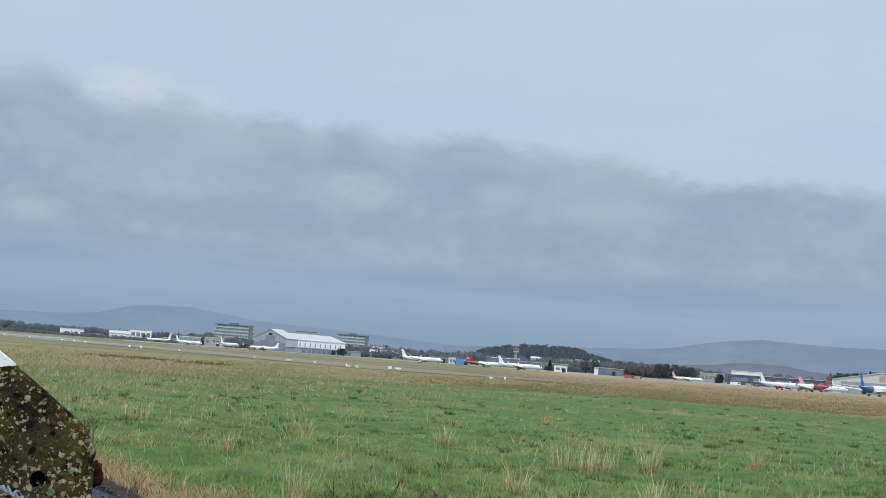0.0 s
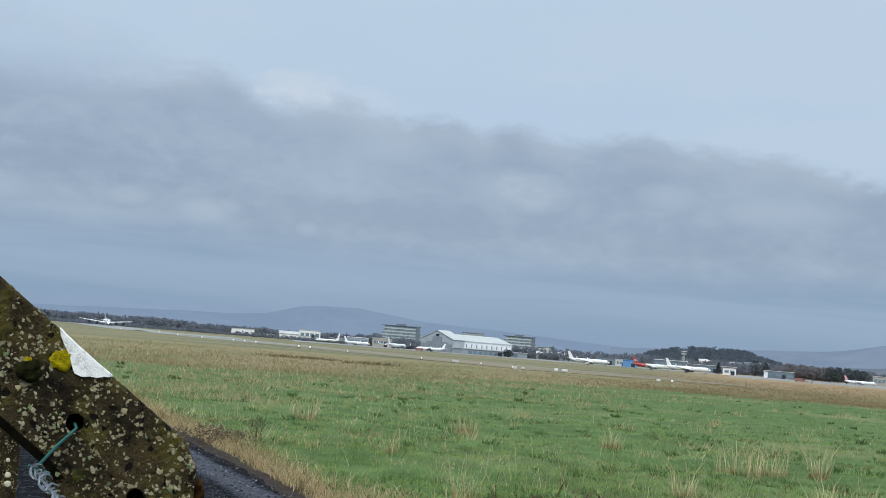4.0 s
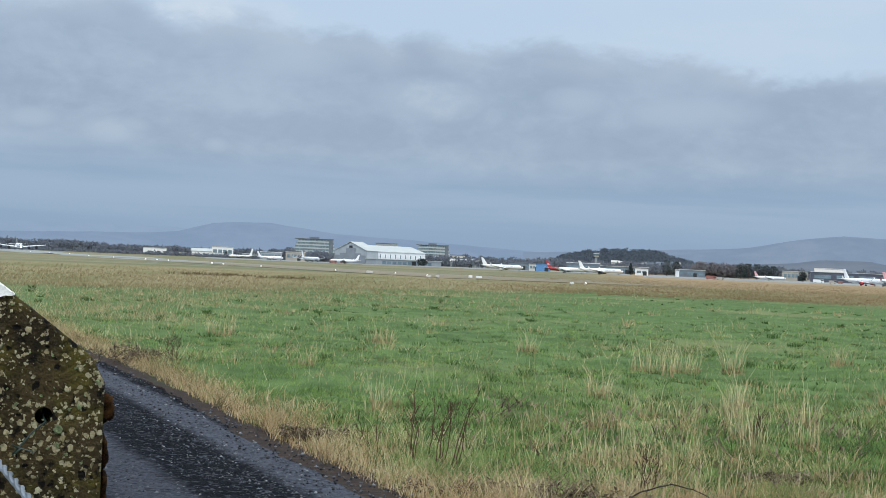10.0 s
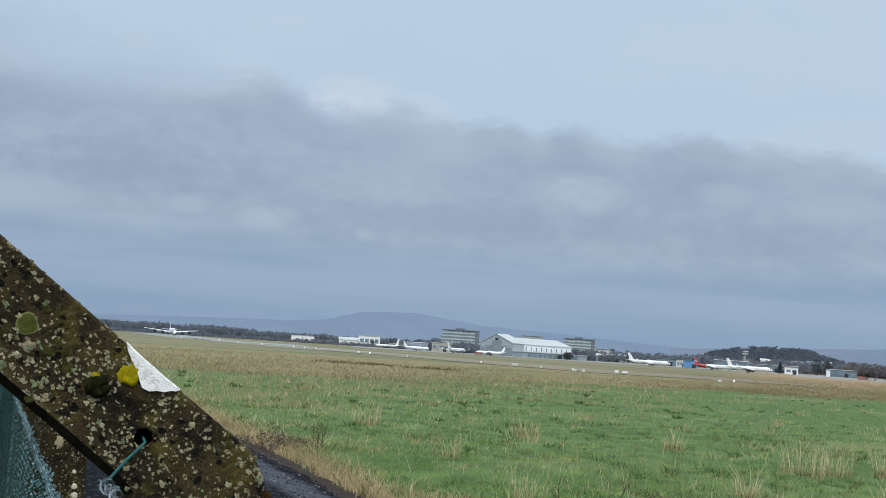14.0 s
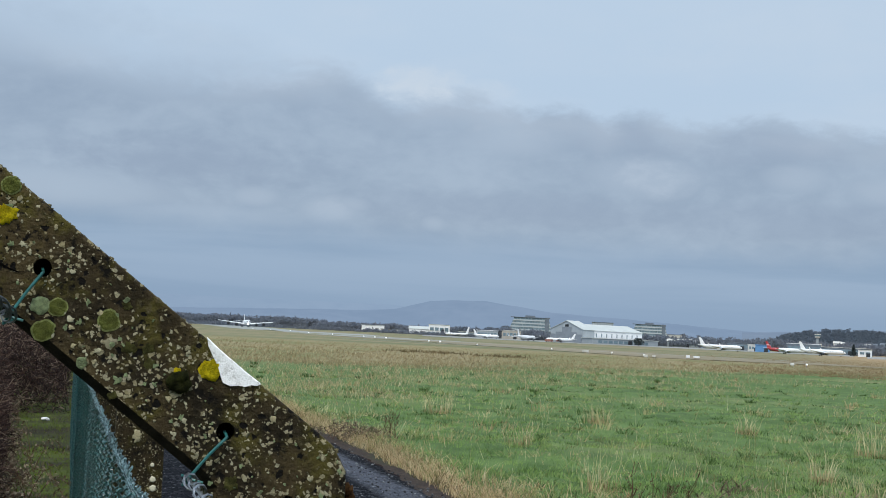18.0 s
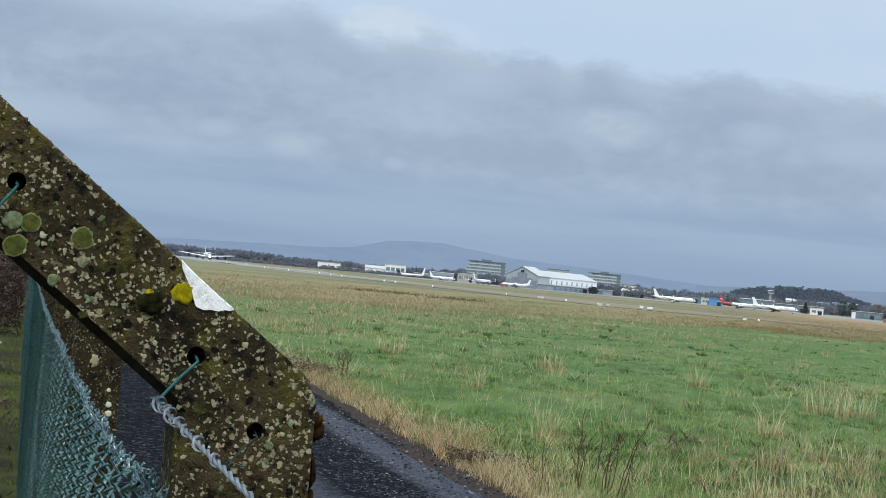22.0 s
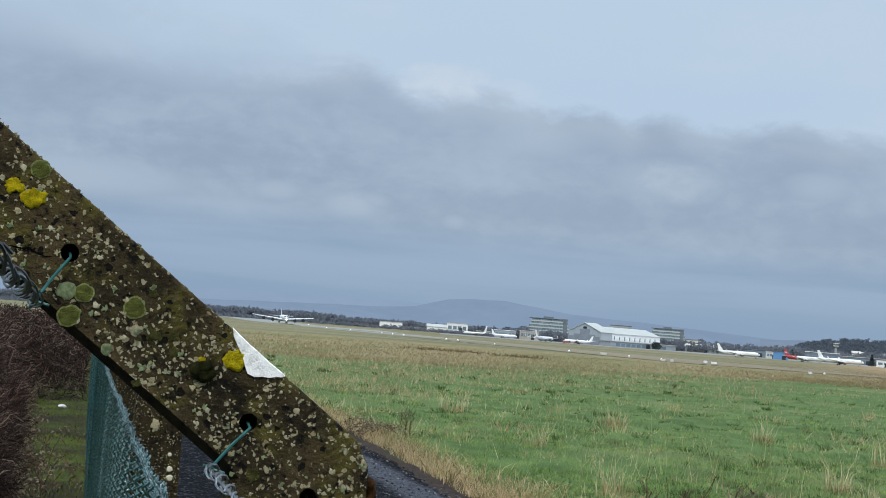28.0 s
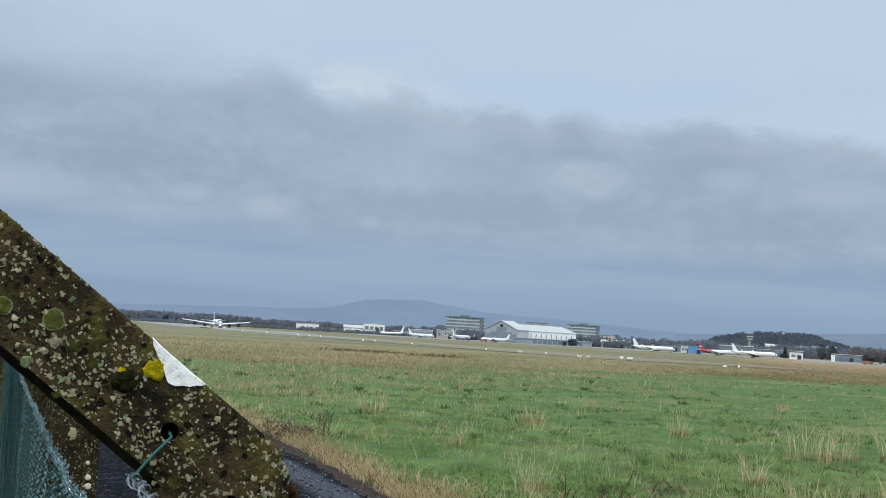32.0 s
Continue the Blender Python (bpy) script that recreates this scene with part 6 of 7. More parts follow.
            faces.append((q, q + 6, q + 7, q + 1))
    ob = raw("knoll", verts, faces, plain("knoll_undergrowth", (0.075, 0.085, 0.075), 0.95, vary=0.3, scale=0.02))
    tagged(ob, "low wooded knoll behind the airport", "knoll", kind="structure")
    # right-hand wood behind the far hangar
    sp = []
    for i in range(150):
        az = 11.6 + 9 * rng.random()
        d = 1750 + 160 * rng.random()
        x, y, z = far_at(az, d)
        hh = float(np.interp(az, [11.6, 12.6, 13.5, 15, 17, 20], [17, 20, 22, 24, 24, 20]))
        sp.append((x, y, z, hh * (0.75 + 0.3 * rng.random()), 5 + 3 * rng.random()))
    wood("evergreen_wood", sp, M_DARKBUSH, "dark evergreen wood behind the far hangar", per=110, seed=5)


def far_tree(az, d, h, r, mat, label, seed, cone=False):
    """A single airport tree: trunk, a few limbs and a crown of many small leaves."""
    rng = np.random.default_rng(seed)
    x, y, z = far_at(az, d)
    root = thing("tree", pose(x, y, z), label, "tree")
    bm = bmesh.new()
    tube(bm, [(0, 0, -0.2), (0.1, 0, h * 0.3), (0, 0.1, h * 0.75)], 0.4, 6, 0.12)
    for k in range(6):
        t = k * 1.05
        tube(bm, [(0, 0, h * (0.25 + 0.07 * k)), (r * 0.5 * math.cos(t), r * 0.5 * math.sin(t), h * (0.4 + 0.07 * k))], 0.16, 4, 0.05)
    part("trunk", bm, M_STEM, root)
    n = 900
    u = rng.random(n)
    if cone:
        rad = r * (1.05 - u) * np.sqrt(rng.random(n))
        zz = h * (0.08 + 0.92 * u)
    else:
        rad = r * np.sqrt(np.clip(1 - ((u - 0.45) / 0.6) ** 2, 0.02, 1)) * rng.random(n) ** 0.4
        zz = h * (0.12 + 0.88 * u)
    t = rng.random(n) * 6.283
    bump = 1 + 0.25 * np.sin(3 * t + 5 * u) + 0.15 * np.sin(7 * t + 11 * u)
    c = np.stack([rad * bump * np.cos(t), rad * bump * np.sin(t), zz], 1)
    tri = c[:, None] + rng.standard_normal((n, 3, 3)) * 0.45
    raw("crown", tri.reshape(-1, 3), np.arange(3 * n).reshape(n, 3), mat, root)
    return root


# ---- aircraft ----
def airliner(name, m, length, span, label, fin_mat, tail_mat, body_mat, engines=2, engine_mat=None, winglets=True, stripe=None, group="parked airliners", fin_stripe=None, gear=True, fat=1.0, fin_k=0.152):
    """An airliner, nose along +x, wheels on z = 0. fin_mat colours the fin, tail_mat the rear body."""
    engine_mat = engine_mat or M_GREYMET
    root = thing(name, m, label, "aircraft", group)
    L, r = length, length * 0.049
    zc = r * 1.0 + length * 0.034 + 0.15
    prof = [(0.5, 0.02, -0.22), (0.492, 0.28, -0.18), (0.475, 0.52, -0.12), (0.45, 0.75, -0.05), (0.415, 0.93, 0.0), (0.37, 1.0, 0.0), (0.0, 1.0, 0.0), (-0.16, 1.0, 0.0), (-0.27, 0.90, 0.08), (-0.36, 0.70, 0.24), (-0.44, 0.40, 0.46), (-0.49, 0.14, 0.62), (-0.5, 0.05, 0.66)]
    ring = [circle(L * x, 0, zc + r * dz, r * k, r * k, 20) for x, k, dz in prof]
    if tail_mat is body_mat:
        smooth(part("fuselage", rings(bmesh.new(), ring), body_mat, root))
    else:
        smooth(part("fuselage", rings(bmesh.new(), ring[:8]), body_mat, root))
        smooth(part("rear_fuselage", rings(bmesh.new(), ring[7:]), tail_mat, root, "painted rear body"))

    def surf(name, pts, mat, t0, t1, axis="y"):
        """Tapered slab: root leading, root trailing, tip trailing, tip leading."""
        bm = bmesh.new()
        secs = []
        for (le, te, span_y, zz), t in ((pts[0], t0), (pts[1], t1)):
            prof2 = [(te, 0.0), (te + 0.5 * (le - te), 0.5), (le - 0.08 * (le - te), 0.35), (le, 0.0), (le - 0.08 * (le - te), -0.35), (te + 0.5 * (le - te), -0.5)]
            secs.append([(x, span_y, zz + t * q) if axis == "y" else (x, t * q, zz) for x, q in prof2])
        return smooth(part(name, rings(bm, secs), mat, root), False)

    half = span / 2
    for sgn in (1, -1):
        surf("wing", [(L * 0.13, -L * 0.075, sgn * r * 0.7, zc - r * 0.55), (-L * 0.105, -L * 0.148, sgn * half, zc - r * 0.55 + half * 0.105)], body_mat if body_mat is not M_RED else M_WHITE, r * 0.42 * fat, r * 0.08 * fat * fat)
        if winglets:
            surf("winglet", [(-L * 0.105, -L * 0.148, 0, zc - r * 0.55 + half * 0.105), (-L * 0.145, -L * 0.165, 0, zc - r * 0.55 + half * 0.105 + r * 1.25)], fin_mat if fin_mat is not M_BLUE else M_WHITE, r * 0.1, r * 0.05, "z").location = (0, sgn * half, 0)
        surf("tailplane", [(-L * 0.40, -L * 0.475, sgn * r * 0.25, zc + r * 0.55), (-L * 0.475, -L * 0.51, sgn * half * 0.39, zc + r * 0.75)], body_mat, r * 0.2, r * 0.06)
        for k in range(engines // 2):
            yy = sgn * half * (0.33 if engines == 2 else (0.36, 0.64)[k])
            f = abs(yy) / half
            ex = L * (0.13 - 0.235 * f) + L * 0.035
            ez = zc - r * 0.55 + abs(yy) * 0.105 - r * 0.62
            er = r * (0.56 if engines == 2 else 0.60)
            el = L * 0.095
            bm = bmesh.new()
            rings(bm, [circle(ex + el * u, yy, ez, er * k2, er * k2, 14) for u, k2 in ((0.0, 0.80), (-0.02, 0.95), (-0.15, 1.02), (-0.5, 1.0), (-0.8, 0.75), (-1.0, 0.5))])
            eng = smooth(part("engine", bm, engine_mat, root, "engine nacelle"))
            bm = bmesh.new()
            rings(bm, [circle(ex + 0.01 * el, yy, ez, er * 0.74, er * 0.74, 14), circle(ex + 0.03 * el, yy, ez, er * 0.70, er * 0.70, 14)])
            part("intake", bm, M_DARK, eng, "dark engine intake")
            surf("pylon", [(ex - el * 0.2, ex - el * 1.0, 0, ez + er * 0.8), (ex - el * 0.3, ex - el * 1.2, 0, ez + er * 1.5)], body_mat, r * 0.1, r * 0.1, "z").location = (0, yy, 0)
    fin_h = length * fin_k
    surf("fin", [(-L * 0.345, -L * 0.455, 0, zc + r * 0.72), (-L * 0.455, -L * 0.505, 0, zc + r * 0.9 + fin_h)], fin_mat, r * 0.24, r * 0.1, "z")
    if fin_stripe is not None:
        f = surf("fin_band", [(-L * 0.392, -L * 0.472, 0, zc + r * 0.8 + fin_h * 0.36), (-L * 0.416, -L * 0.483, 0, zc + r * 0.85 + fin_h * 0.58)], fin_stripe, r * 0.26, r * 0.22, "z")
    # cockpit glass, cabin windows and doors
    bm = bmesh.new()
    rings(bm, [circle(L * 0.468, 0, zc + r * 0.12, r * 0.60, r * 0.34, 14), circle(L * 0.452, 0, zc + r * 0.30, r * 0.74, r * 0.44, 14)])
    part("cockpit_window", bm, M_DARK, root, "dark cockpit glass")
    for sgn in (1, -1):
        bm = bmesh.new()
        k = int(L * 0.62 / 1.0)
        for i in range(k):
            x = -L * 0.27 + i * 1.0
            box(bm, x - 0.16, x + 0.16, sgn * r * 0.985 - 0.06, sgn * r * 0.985 + 0.06, zc + r * 0.12, zc + r * 0.28)
        part("window_row", bm, M_GREYWIN, root, "row of small cabin windows")
        if stripe is not None:
            box_bm = boxed(-L * 0.12, L * 0.22, sgn * r * 0.96 - 0.05, sgn * r * 0.96 + 0.05, zc - r * 0.28, zc - r * 0.02)
            part("lettering_bar", box_bm, stripe, root, "faded painted bar of unreadable lettering")
    if gear:
        for gx, gy, wr in ((L * 0.40, 0.0, 0.42), (-L * 0.03, length * 0.07, 0.6), (-L * 0.03, -length * 0.07, 0.6)):
            wr *= length / 40 * 0.9
            bm = bmesh.new()
            tube(bm, [(gx, gy, zc - r * 0.7), (gx, gy, wr)], 0.16 * length / 40, 6)
            leg = part("gear_leg", bm, M_GREYMET, root)
            bm = bmesh.new()
            for off in (-0.35, 0.35):
                o = off * length / 40
                rings(bm, [[(gx + wr * math.cos(a * 0.524), gy + o + w, wr + wr * math.sin(a * 0.524)) for a in range(12)] for w in (-0.18, 0.18)])
            part("wheel", bm, M_DARK, leg, "dark twin wheels")
    return root


M_GREYWIN = plain("cabin_window_grey", (0.20, 0.23, 0.27), 0.3, vary=0.1, scale=1.0)


def parked(az, d, heading, lift=0.0):
    """heading: degrees from the camera's first axis to the nose, counted to the right (90: nose to the right)."""
    x, y, z = far_at(az, d)
    return pose(x, y, z + 0.15 + lift, 0, 0, 90 - heading)


W = M_WHITE
airliner("airliner", parked(-1.68, 1490, 104), 38.0, 34.0, "all-white airliner parked on the grass-edged apron", W, W, W)
airliner("airliner", parked(0.42, 1520, 106), 36.0, 34.0, "white airliner with a red tail behind another", M_RED, M_RED, W, winglets=False, fin_stripe=M_PINK)
airliner("airliner", parked(1.58, 1450, 106), 39.0, 35.0, "all-white airliner with dark engines parked on the apron", W, W, W, engine_mat=M_NAVY)
airliner("airliner", parked(7.10, 1560, 98), 28.0, 26.0, "white airliner with a faded pink tail near evergreen trees", M_PINK, W, W)
airliner("airliner", parked(10.12, 1270, 138), 39.5, 35.8, "white airliner with a red engine and faded pink lettering", W, W, W, engine_mat=M_RED, stripe=M_PINK)
airliner("airliner", parked(10.98, 1235, 322), 39.5, 35.8, "white airliner with a large red and orange tail", M_RED, M_RED, W, fin_stripe=M_ORANGE)
airliner("airliner", parked(11.45, 1400, 110), 39.5, 35.8, "white airliner with a small faded red fin", M_PINK, W, W)
airliner("airliner", parked(13.1, 1170, 36), 52.0, 54.0, "wide-body white airliner with a blue patterned tail", M_BLUE, M_BLUE, W, fin_stripe=M_SKYBLUE, engine_mat=M_SKYBLUE)
airliner("airliner", parked(14.55, 1290, 262), 31.0, 30.0, "small white airliner parked before the far hangar", W, W, W, winglets=False)
airliner("airliner", parked(15.55, 1300, 98), 34.0, 32.0, "white airliner with a dark tail before a hangar", M_NAVY, W, W, winglets=False)
airliner("airliner", parked(16.15, 1180, 196), 36.0, 34.0, "white airliner facing the field with a red fin", M_RED, W, W)
# the far left stand
airliner("airliner", parked(-10.35, 1900, 250), 27.0, 26.0, "small white airliner with a tall tail far across the field", W, W, W, winglets=False, fin_k=0.27)
airliner("airliner", parked(-9.38, 1640, 112), 29.0, 28.0, "white airliner parked before the terminal pier", W, W, W)
airliner("airliner", parked(-8.05, 1620, 20), 36.0, 34.0, "white airliner seen from behind with raised winglets", W, W, W)
airliner("airliner", parked(-6.92, 1590, 282), 29.0, 28.0, "white airliner with an orange nose before the hangar", W, W, W, engine_mat=M_ORANGE)


# ---- the rolling jet ----
def rolling_jet():
    root = airliner("departing_jet", pose(0, 0, 0), 50.0, 51.5, "four-engined white jet rolling down the wet runway", W, W, W, engines=4, engine_mat=M_DARK, winglets=False, group="", fat=1.7, fin_k=0.115)
    for y, zz in ((0.0, 3.0), (1.6, 4.1), (-1.6, 4.1)):
        bm = bmesh.new()
        bmesh.ops.create_uvsphere(bm, u_segments=10, v_segments=6, radius=0.75 if y == 0 else 0.5, matrix=Matrix.Translation((24.0 if y == 0 else 12.5, y, zz)))
        smooth(part("landing_light", bm, M_LAMP, root, "lit landing light"))
    return root


# ---- buildings ----
def windows_on(root, x0, x1, y, z0, z1, n, mat, sign=-1, frame=None):
    """A row of n separate window panes on the wall plane y."""
    w = (x1 - x0) / n
    for i in range(n):
        bm = boxed(x0 + i * w + w * 0.12, x0 + (i + 1) * w - w * 0.12, min(y, y + sign * 0.12), max(y, y + sign * 0.12), z0, z1)
        part("window", bm, mat, root)


def gable(bm, x0, x1, y0, y1, z0, ze, zr):
    """A solid with a ridge along x."""
    ym = (y0 + y1) / 2
    sec = [(y0, z0), (y1, z0), (y1, ze), (ym, zr), (y0, ze)]
    rings(bm, [[(x0, y, z) for y, z in sec], [(x1, y, z) for y, z in sec]])
    return bm


def roof_sheet(bm, x0, x1, y0, y1, ze, zr, t=0.5, over=0.6):
    ym = (y0 + y1) / 2
    k = (zr - ze) / (ym - y0)
    sec = [(y0 - over, ze - over * k + 0.05), (ym, zr + 0.05), (y1 + over, ze - over * k + 0.05), (y1 + over, ze - over * k + t), (ym, zr + t), (y0 - over, ze - over * k + t)]
    rings(bm, [[(x0 - over, y, z) for y, z in sec], [(x1 + over, y, z) for y, z in sec]])
    return bm


M_DARKSHED = plain("dark_sheet_wall", (0.078, 0.086, 0.118), 0.7, vary=0.2, scale=0.2)
M_FRONT = plain("pale_grey_sheet_wall", (0.37, 0.41, 0.44), 0.6, vary=0.08, scale=0.15)


def hangar():
    """Great white hangar: a taller front bay with a stepped grey door, a long nave with slot windows and a low annex."""
    az, d = -6.19, 1680
    x, y, z = far_at(az, d)
    # local x: along the nave, away and to the right; local y: along the front, away and to the left
    root = thing("hangar", pose(x, y, z - 0.4, 0, 0, 90 - (az + 52)), "large white aircraft hangar with a stepped grey door", "hangar")
    part("front_bay", gable(bmesh.new(), 0, 14, 0, 52, 0, 13.2, 21.5), M_FRONT, root)
    part("front_roof", roof_sheet(bmesh.new(), 0, 14, 0, 52, 13.2, 21.5), M_ROOFPALE, root, "pale green sheet roof")
    part("nave", gable(bmesh.new(), 14.2, 76, 2, 50, 0, 12.8, 18.8), M_WHITE, root)
    part("nave_roof", roof_sheet(bmesh.new(), 14.6, 76, 2, 50, 12.8, 18.8), M_ROOFPALE, root, "pale green sheet roof")
    for i, (y0, y1, h) in enumerate(((1.5, 9, 8.5), (9.1, 18, 10.5), (18.1, 33, 15.5), (33.1, 43, 10.5), (43.1, 50.5, 8.5))):
        part("door_leaf", boxed(-0.5, -0.05, y0, y1, 0, h), M_DOORGREY, root, "grey sliding door leaf")
    part("sign_box", boxed(-0.5, -0.05, 23, 28, 15.8, 18.0), M_DARK, root, "dark louvre over the door")
    for i in range(9):
        xx = 18 + i * 6.4
        part("window", boxed(xx, xx + 1.0, 1.78, 1.96, 6.8, 10.4), M_GLASS, root)
    part("annex", boxed(-1.0, 82, -16, -0.2, 0, 5.4), M_CLAD, root, "low grey annex")
    part("annex_roof", boxed(-1.6, 82.6, -16.6, 0.2, 5.42, 6.0), M_ROOFPALE, root)
    windows_on(root, 6, 70, -16.05, 1.2, 3.9, 10, M_GLASS)
    part("annex_door", boxed(44, 49, -16.3, -16.05, 0, 4.4), M_DARK, root)
    return root


def office(az, d, width, storeys, step, label, z_add=0.0, storey=3.6):
    """Stepped office block: bands of glazing between pale spandrels, with a stair core."""
    x, y, z = far_at(az, d)
    root = thing("office_building", pose(x, y, z, 0, 0, -az), label, "office building")
    deep = 18
    base = z_add
    if base:
        part("podium", boxed(-width / 2, width / 2, 0, deep, 0, base), M_BRICKDARK, root)
    for k in range(storeys):
        w0, w1 = -width / 2 + step * k * 0.4, width / 2 - step * max(0, k - 1) * 0.25
        z0 = base + k * storey
        part("spandrel", boxed(w0, w1, 0, deep, z0, z0 + storey * 0.42), M_OFFICE, root)
        part("glazing", boxed(w0 + 0.4, w1 - 0.4, 0.35, deep - 0.4, z0 + storey * 0.42, z0 + storey), M_GLASS, root)
        n = int((w1 - w0) / 3)
        for i in range(n):
            xx = w0 + (i + 0.5) * (w1 - w0) / n
            part("mullion", boxed(xx - 0.12, xx + 0.12, 0.05, 0.34, z0 + storey * 0.42, z0 + storey), M_OFFICE, root)
    top = base + storeys * storey
    part("roof", boxed(-width / 2 + step * 0.4, width / 2 - step * 0.3, -0.4, deep, top + 0.02, top + 0.7), M_SLATE, root)
    part("plant_room", boxed(-width * 0.12, width * 0.12, 4, 12, top + 0.72, top + 2.6), M_BRICKDARK, root)
    part("stair_core", boxed(width * 0.36, width * 0.46, -0.6, 4, 0, top + 1.0), M_BRICKDARK, root, "grey stair core")
    return root


def shed(az, d, width, deep, h, wall, roof, label, ridge_h=0.0, yaw=0.0, n_win=0, door=True, name="shed", lift=0.0):
    """Low building with wall, roof, doors and windows."""
    x, y, z = far_at(az, d)
    root = thing(name, pose(x, y, z + lift - 0.3, 0, 0, -az + yaw), label, "building")
    if ridge_h:
        part("wall", gable(bmesh.new(), -width / 2, width / 2, 0, deep, 0, h, h + ridge_h), wall, root)
        part("roof", roof_sheet(bmesh.new(), -width / 2, width / 2, 0, deep, h, h + ridge_h, 0.35), roof, root)
    else:
        part("wall", boxed(-width / 2, width / 2, 0, deep, 0, h), wall, root)
        part("roof", boxed(-width / 2 - 0.4, width / 2 + 0.4, -0.4, deep + 0.4, h + 0.02, h + 0.5), roof, root)
    if n_win:
        windows_on(root, -width / 2 + 1, width / 2 - 1, -0.05, h * 0.4, h * 0.75, n_win, M_GLASS)
    if door:
        part("door", boxed(width * 0.1, width * 0.1 + min(3.5, width * 0.3), -0.25, -0.06, 0, h * 0.6), M_DARK, root)
    return root


def front_gable_hangar(az, d, width, eave, ridge_z, wall, roof, label, yaw=0.0):
    """Hangar whose gable faces the field."""
    x, y, z = far_at(az, d)
    root = thing("hangar", pose(x, y, z - 0.3, 0, 0, -az + yaw), label, "hangar")
    sec = [(-width / 2, 0), (width / 2, 0), (width / 2, eave), (0, ridge_z), (-width / 2, eave)]
    part("wall", rings(bmesh.new(), [[(px, 0, pz) for px, pz in sec], [(px, 50, pz) for px, pz in sec]]), wall, root)
    k = (ridge_z - eave) / (width / 2)
    s2 = [(-width / 2 - 1, eave - k + 0.05), (0, ridge_z + 0.05), (width / 2 + 1, eave - k + 0.05), (width / 2 + 1, eave - k + 0.9), (0, ridge_z + 0.9), (-width / 2 - 1, eave - k + 0.9)]
    part("roof", rings(bmesh.new(), [[(px, -0.6, pz) for px, pz in s2], [(px, 50.6, pz) for px, pz in s2]]), roof, root, "pale sheet roof")
    n = 8
    for i in range(n):
        x0 = -width * 0.42 + i * width * 0.84 / n
        part("door_leaf", boxed(x0 + 0.1, x0 + width * 0.84 / n - 0.1, -0.5 - 0.15 * (i % 2), -0.1, 0, eave - 0.8), M_CLAD, root)
    part("panel", boxed(-2.5, 2.5, -0.3, -0.05, eave + 1.0, ridge_z - 1.6), M_TAN, root, "boarded gable panel")
    return root


build_woods()
hangar()
office(-7.95, 2000, 48, 4, 4.0, "stepped glazed office block with pale floor bands", z_add=10.5, storey=3.7)
office(-4.02, 2120, 43, 4, 3.5, "white banded office block behind the hangar", z_add=10.5)
shed(-3.2, 2140, 20, 14, 14.5, M_CREAM, M_SLATE, "low pale wing beside the office block", n_win=5, door=False)
shed(-5.55, 2100, 26, 14, 25, M_CLAD, M_SLATE, "dark plant building behind the hangar roof", n_win=6, door=False)
shed(-13.15, 2050, 27, 14, 8.2, M_WHITE, M_ROOFPALE, "long white airfield shed before the treeline", n_win=0)
shed(-12.3, 2020, 14, 10, 4.5, M_CREAM, M_SLATE, "small pale airfield building", n_win=3)
shed(-11.62, 2060, 24, 16, 6.8, M_WHITE, M_ROOFPALE, "white sloping-roofed hangar shed", ridge_h=3.0)
shed(-10.95, 2040, 25, 16, 12.5, M_WHITE, M_ROOFPALE, "white cargo building far across the field", n_win=4)
shed(-12.72, 1990, 12, 8, 4.5, M_TAN, M_SLATE, "small tan store near the treeline", n_win=2)
shed(-11.15, 1980, 16, 10, 5.0, M_WHITE, M_CREAM, "low white store near the cargo building", n_win=3)
shed(-10.05, 1960, 18, 10, 5.5, M_CLAD, M_CREAM, "low grey store behind a parked airliner", n_win=4)
shed(-9.35, 1780, 22, 12, 8.0, M_CLAD, M_WHITE, "grey terminal pier under a white roof", n_win=6)
shed(-8.55, 1790, 20, 14, 9.0, M_TAN, M_CREAM, "tan terminal building with a flat roof", n_win=5)
shed(-2.9, 1900, 34, 14, 6.5, M_CLAD, M_CREAM, "low grey airport store", ridge_h=2.5, n_win=6)
shed(-1.1, 1720, 22, 14, 7.5, M_BRICKDARK, M_SLATE, "dark low building behind the white airliner", n_win=4)
shed(-0.62, 1640, 10, 8, 6.5, M_CREAM, M_CREAM, "pale banded cabin beside a blue store", n_win=3)
shed(-0.32, 1600, 13, 8, 6.6, M_SKYBLUE, M_SKYBLUE, "bright blue store beside the apron", n_win=0)
shed(2.2, 1800, 60, 20, 7.5, M_BRICKDARK, M_CREAM, "long terminal building with a pale roof line", n_win=14)
shed(1.0, 1790, 34, 14, 9.5, M_BRICKDARK, M_WHITE, "dark terminal wing under a white roof", n_win=9)
shed(2.93, 1600, 12, 9, 6.2, M_WHITE, M_CREAM, "white cube cabin beside the apron", n_win=2)
shed(4.52, 1640, 28, 12, 6.8, M_BRICKDARK, M_CREAM, "open-fronted dark shelter under a pale roof", n_win=3)
shed(4.1, 1600, 3.5, 3, 5.6, M_WHITE, M_WHITE, "narrow white kiosk before the shelter", door=False)
shed(7.9, 1680, 24, 16, 9.0, M_TAN, M_CREAM, "tan two-storey airport building", n_win=6)
shed(9.0, 1740, 30, 14, 13.2, M_WHITE, M_WHITE, "pale upper building over dark sheds", n_win=0, door=False)
shed(10.2, 1650, 104, 20, 9.6, M_DARKSHED, M_ROOFPALE, "long dark cargo shed with a pale roof edge behind the airliners", n_win=5)
front_gable_hangar(13.3, 1520, 82, 11.5, 19.5, M_CREAM, M_ROOFPALE, "broad pale green hangar with a low gable")
front_gable_hangar(16.3, 1420, 62, 16.0, 19.0, M_CREAM, M_ROOFPALE, "white hangar with a shallow gable")
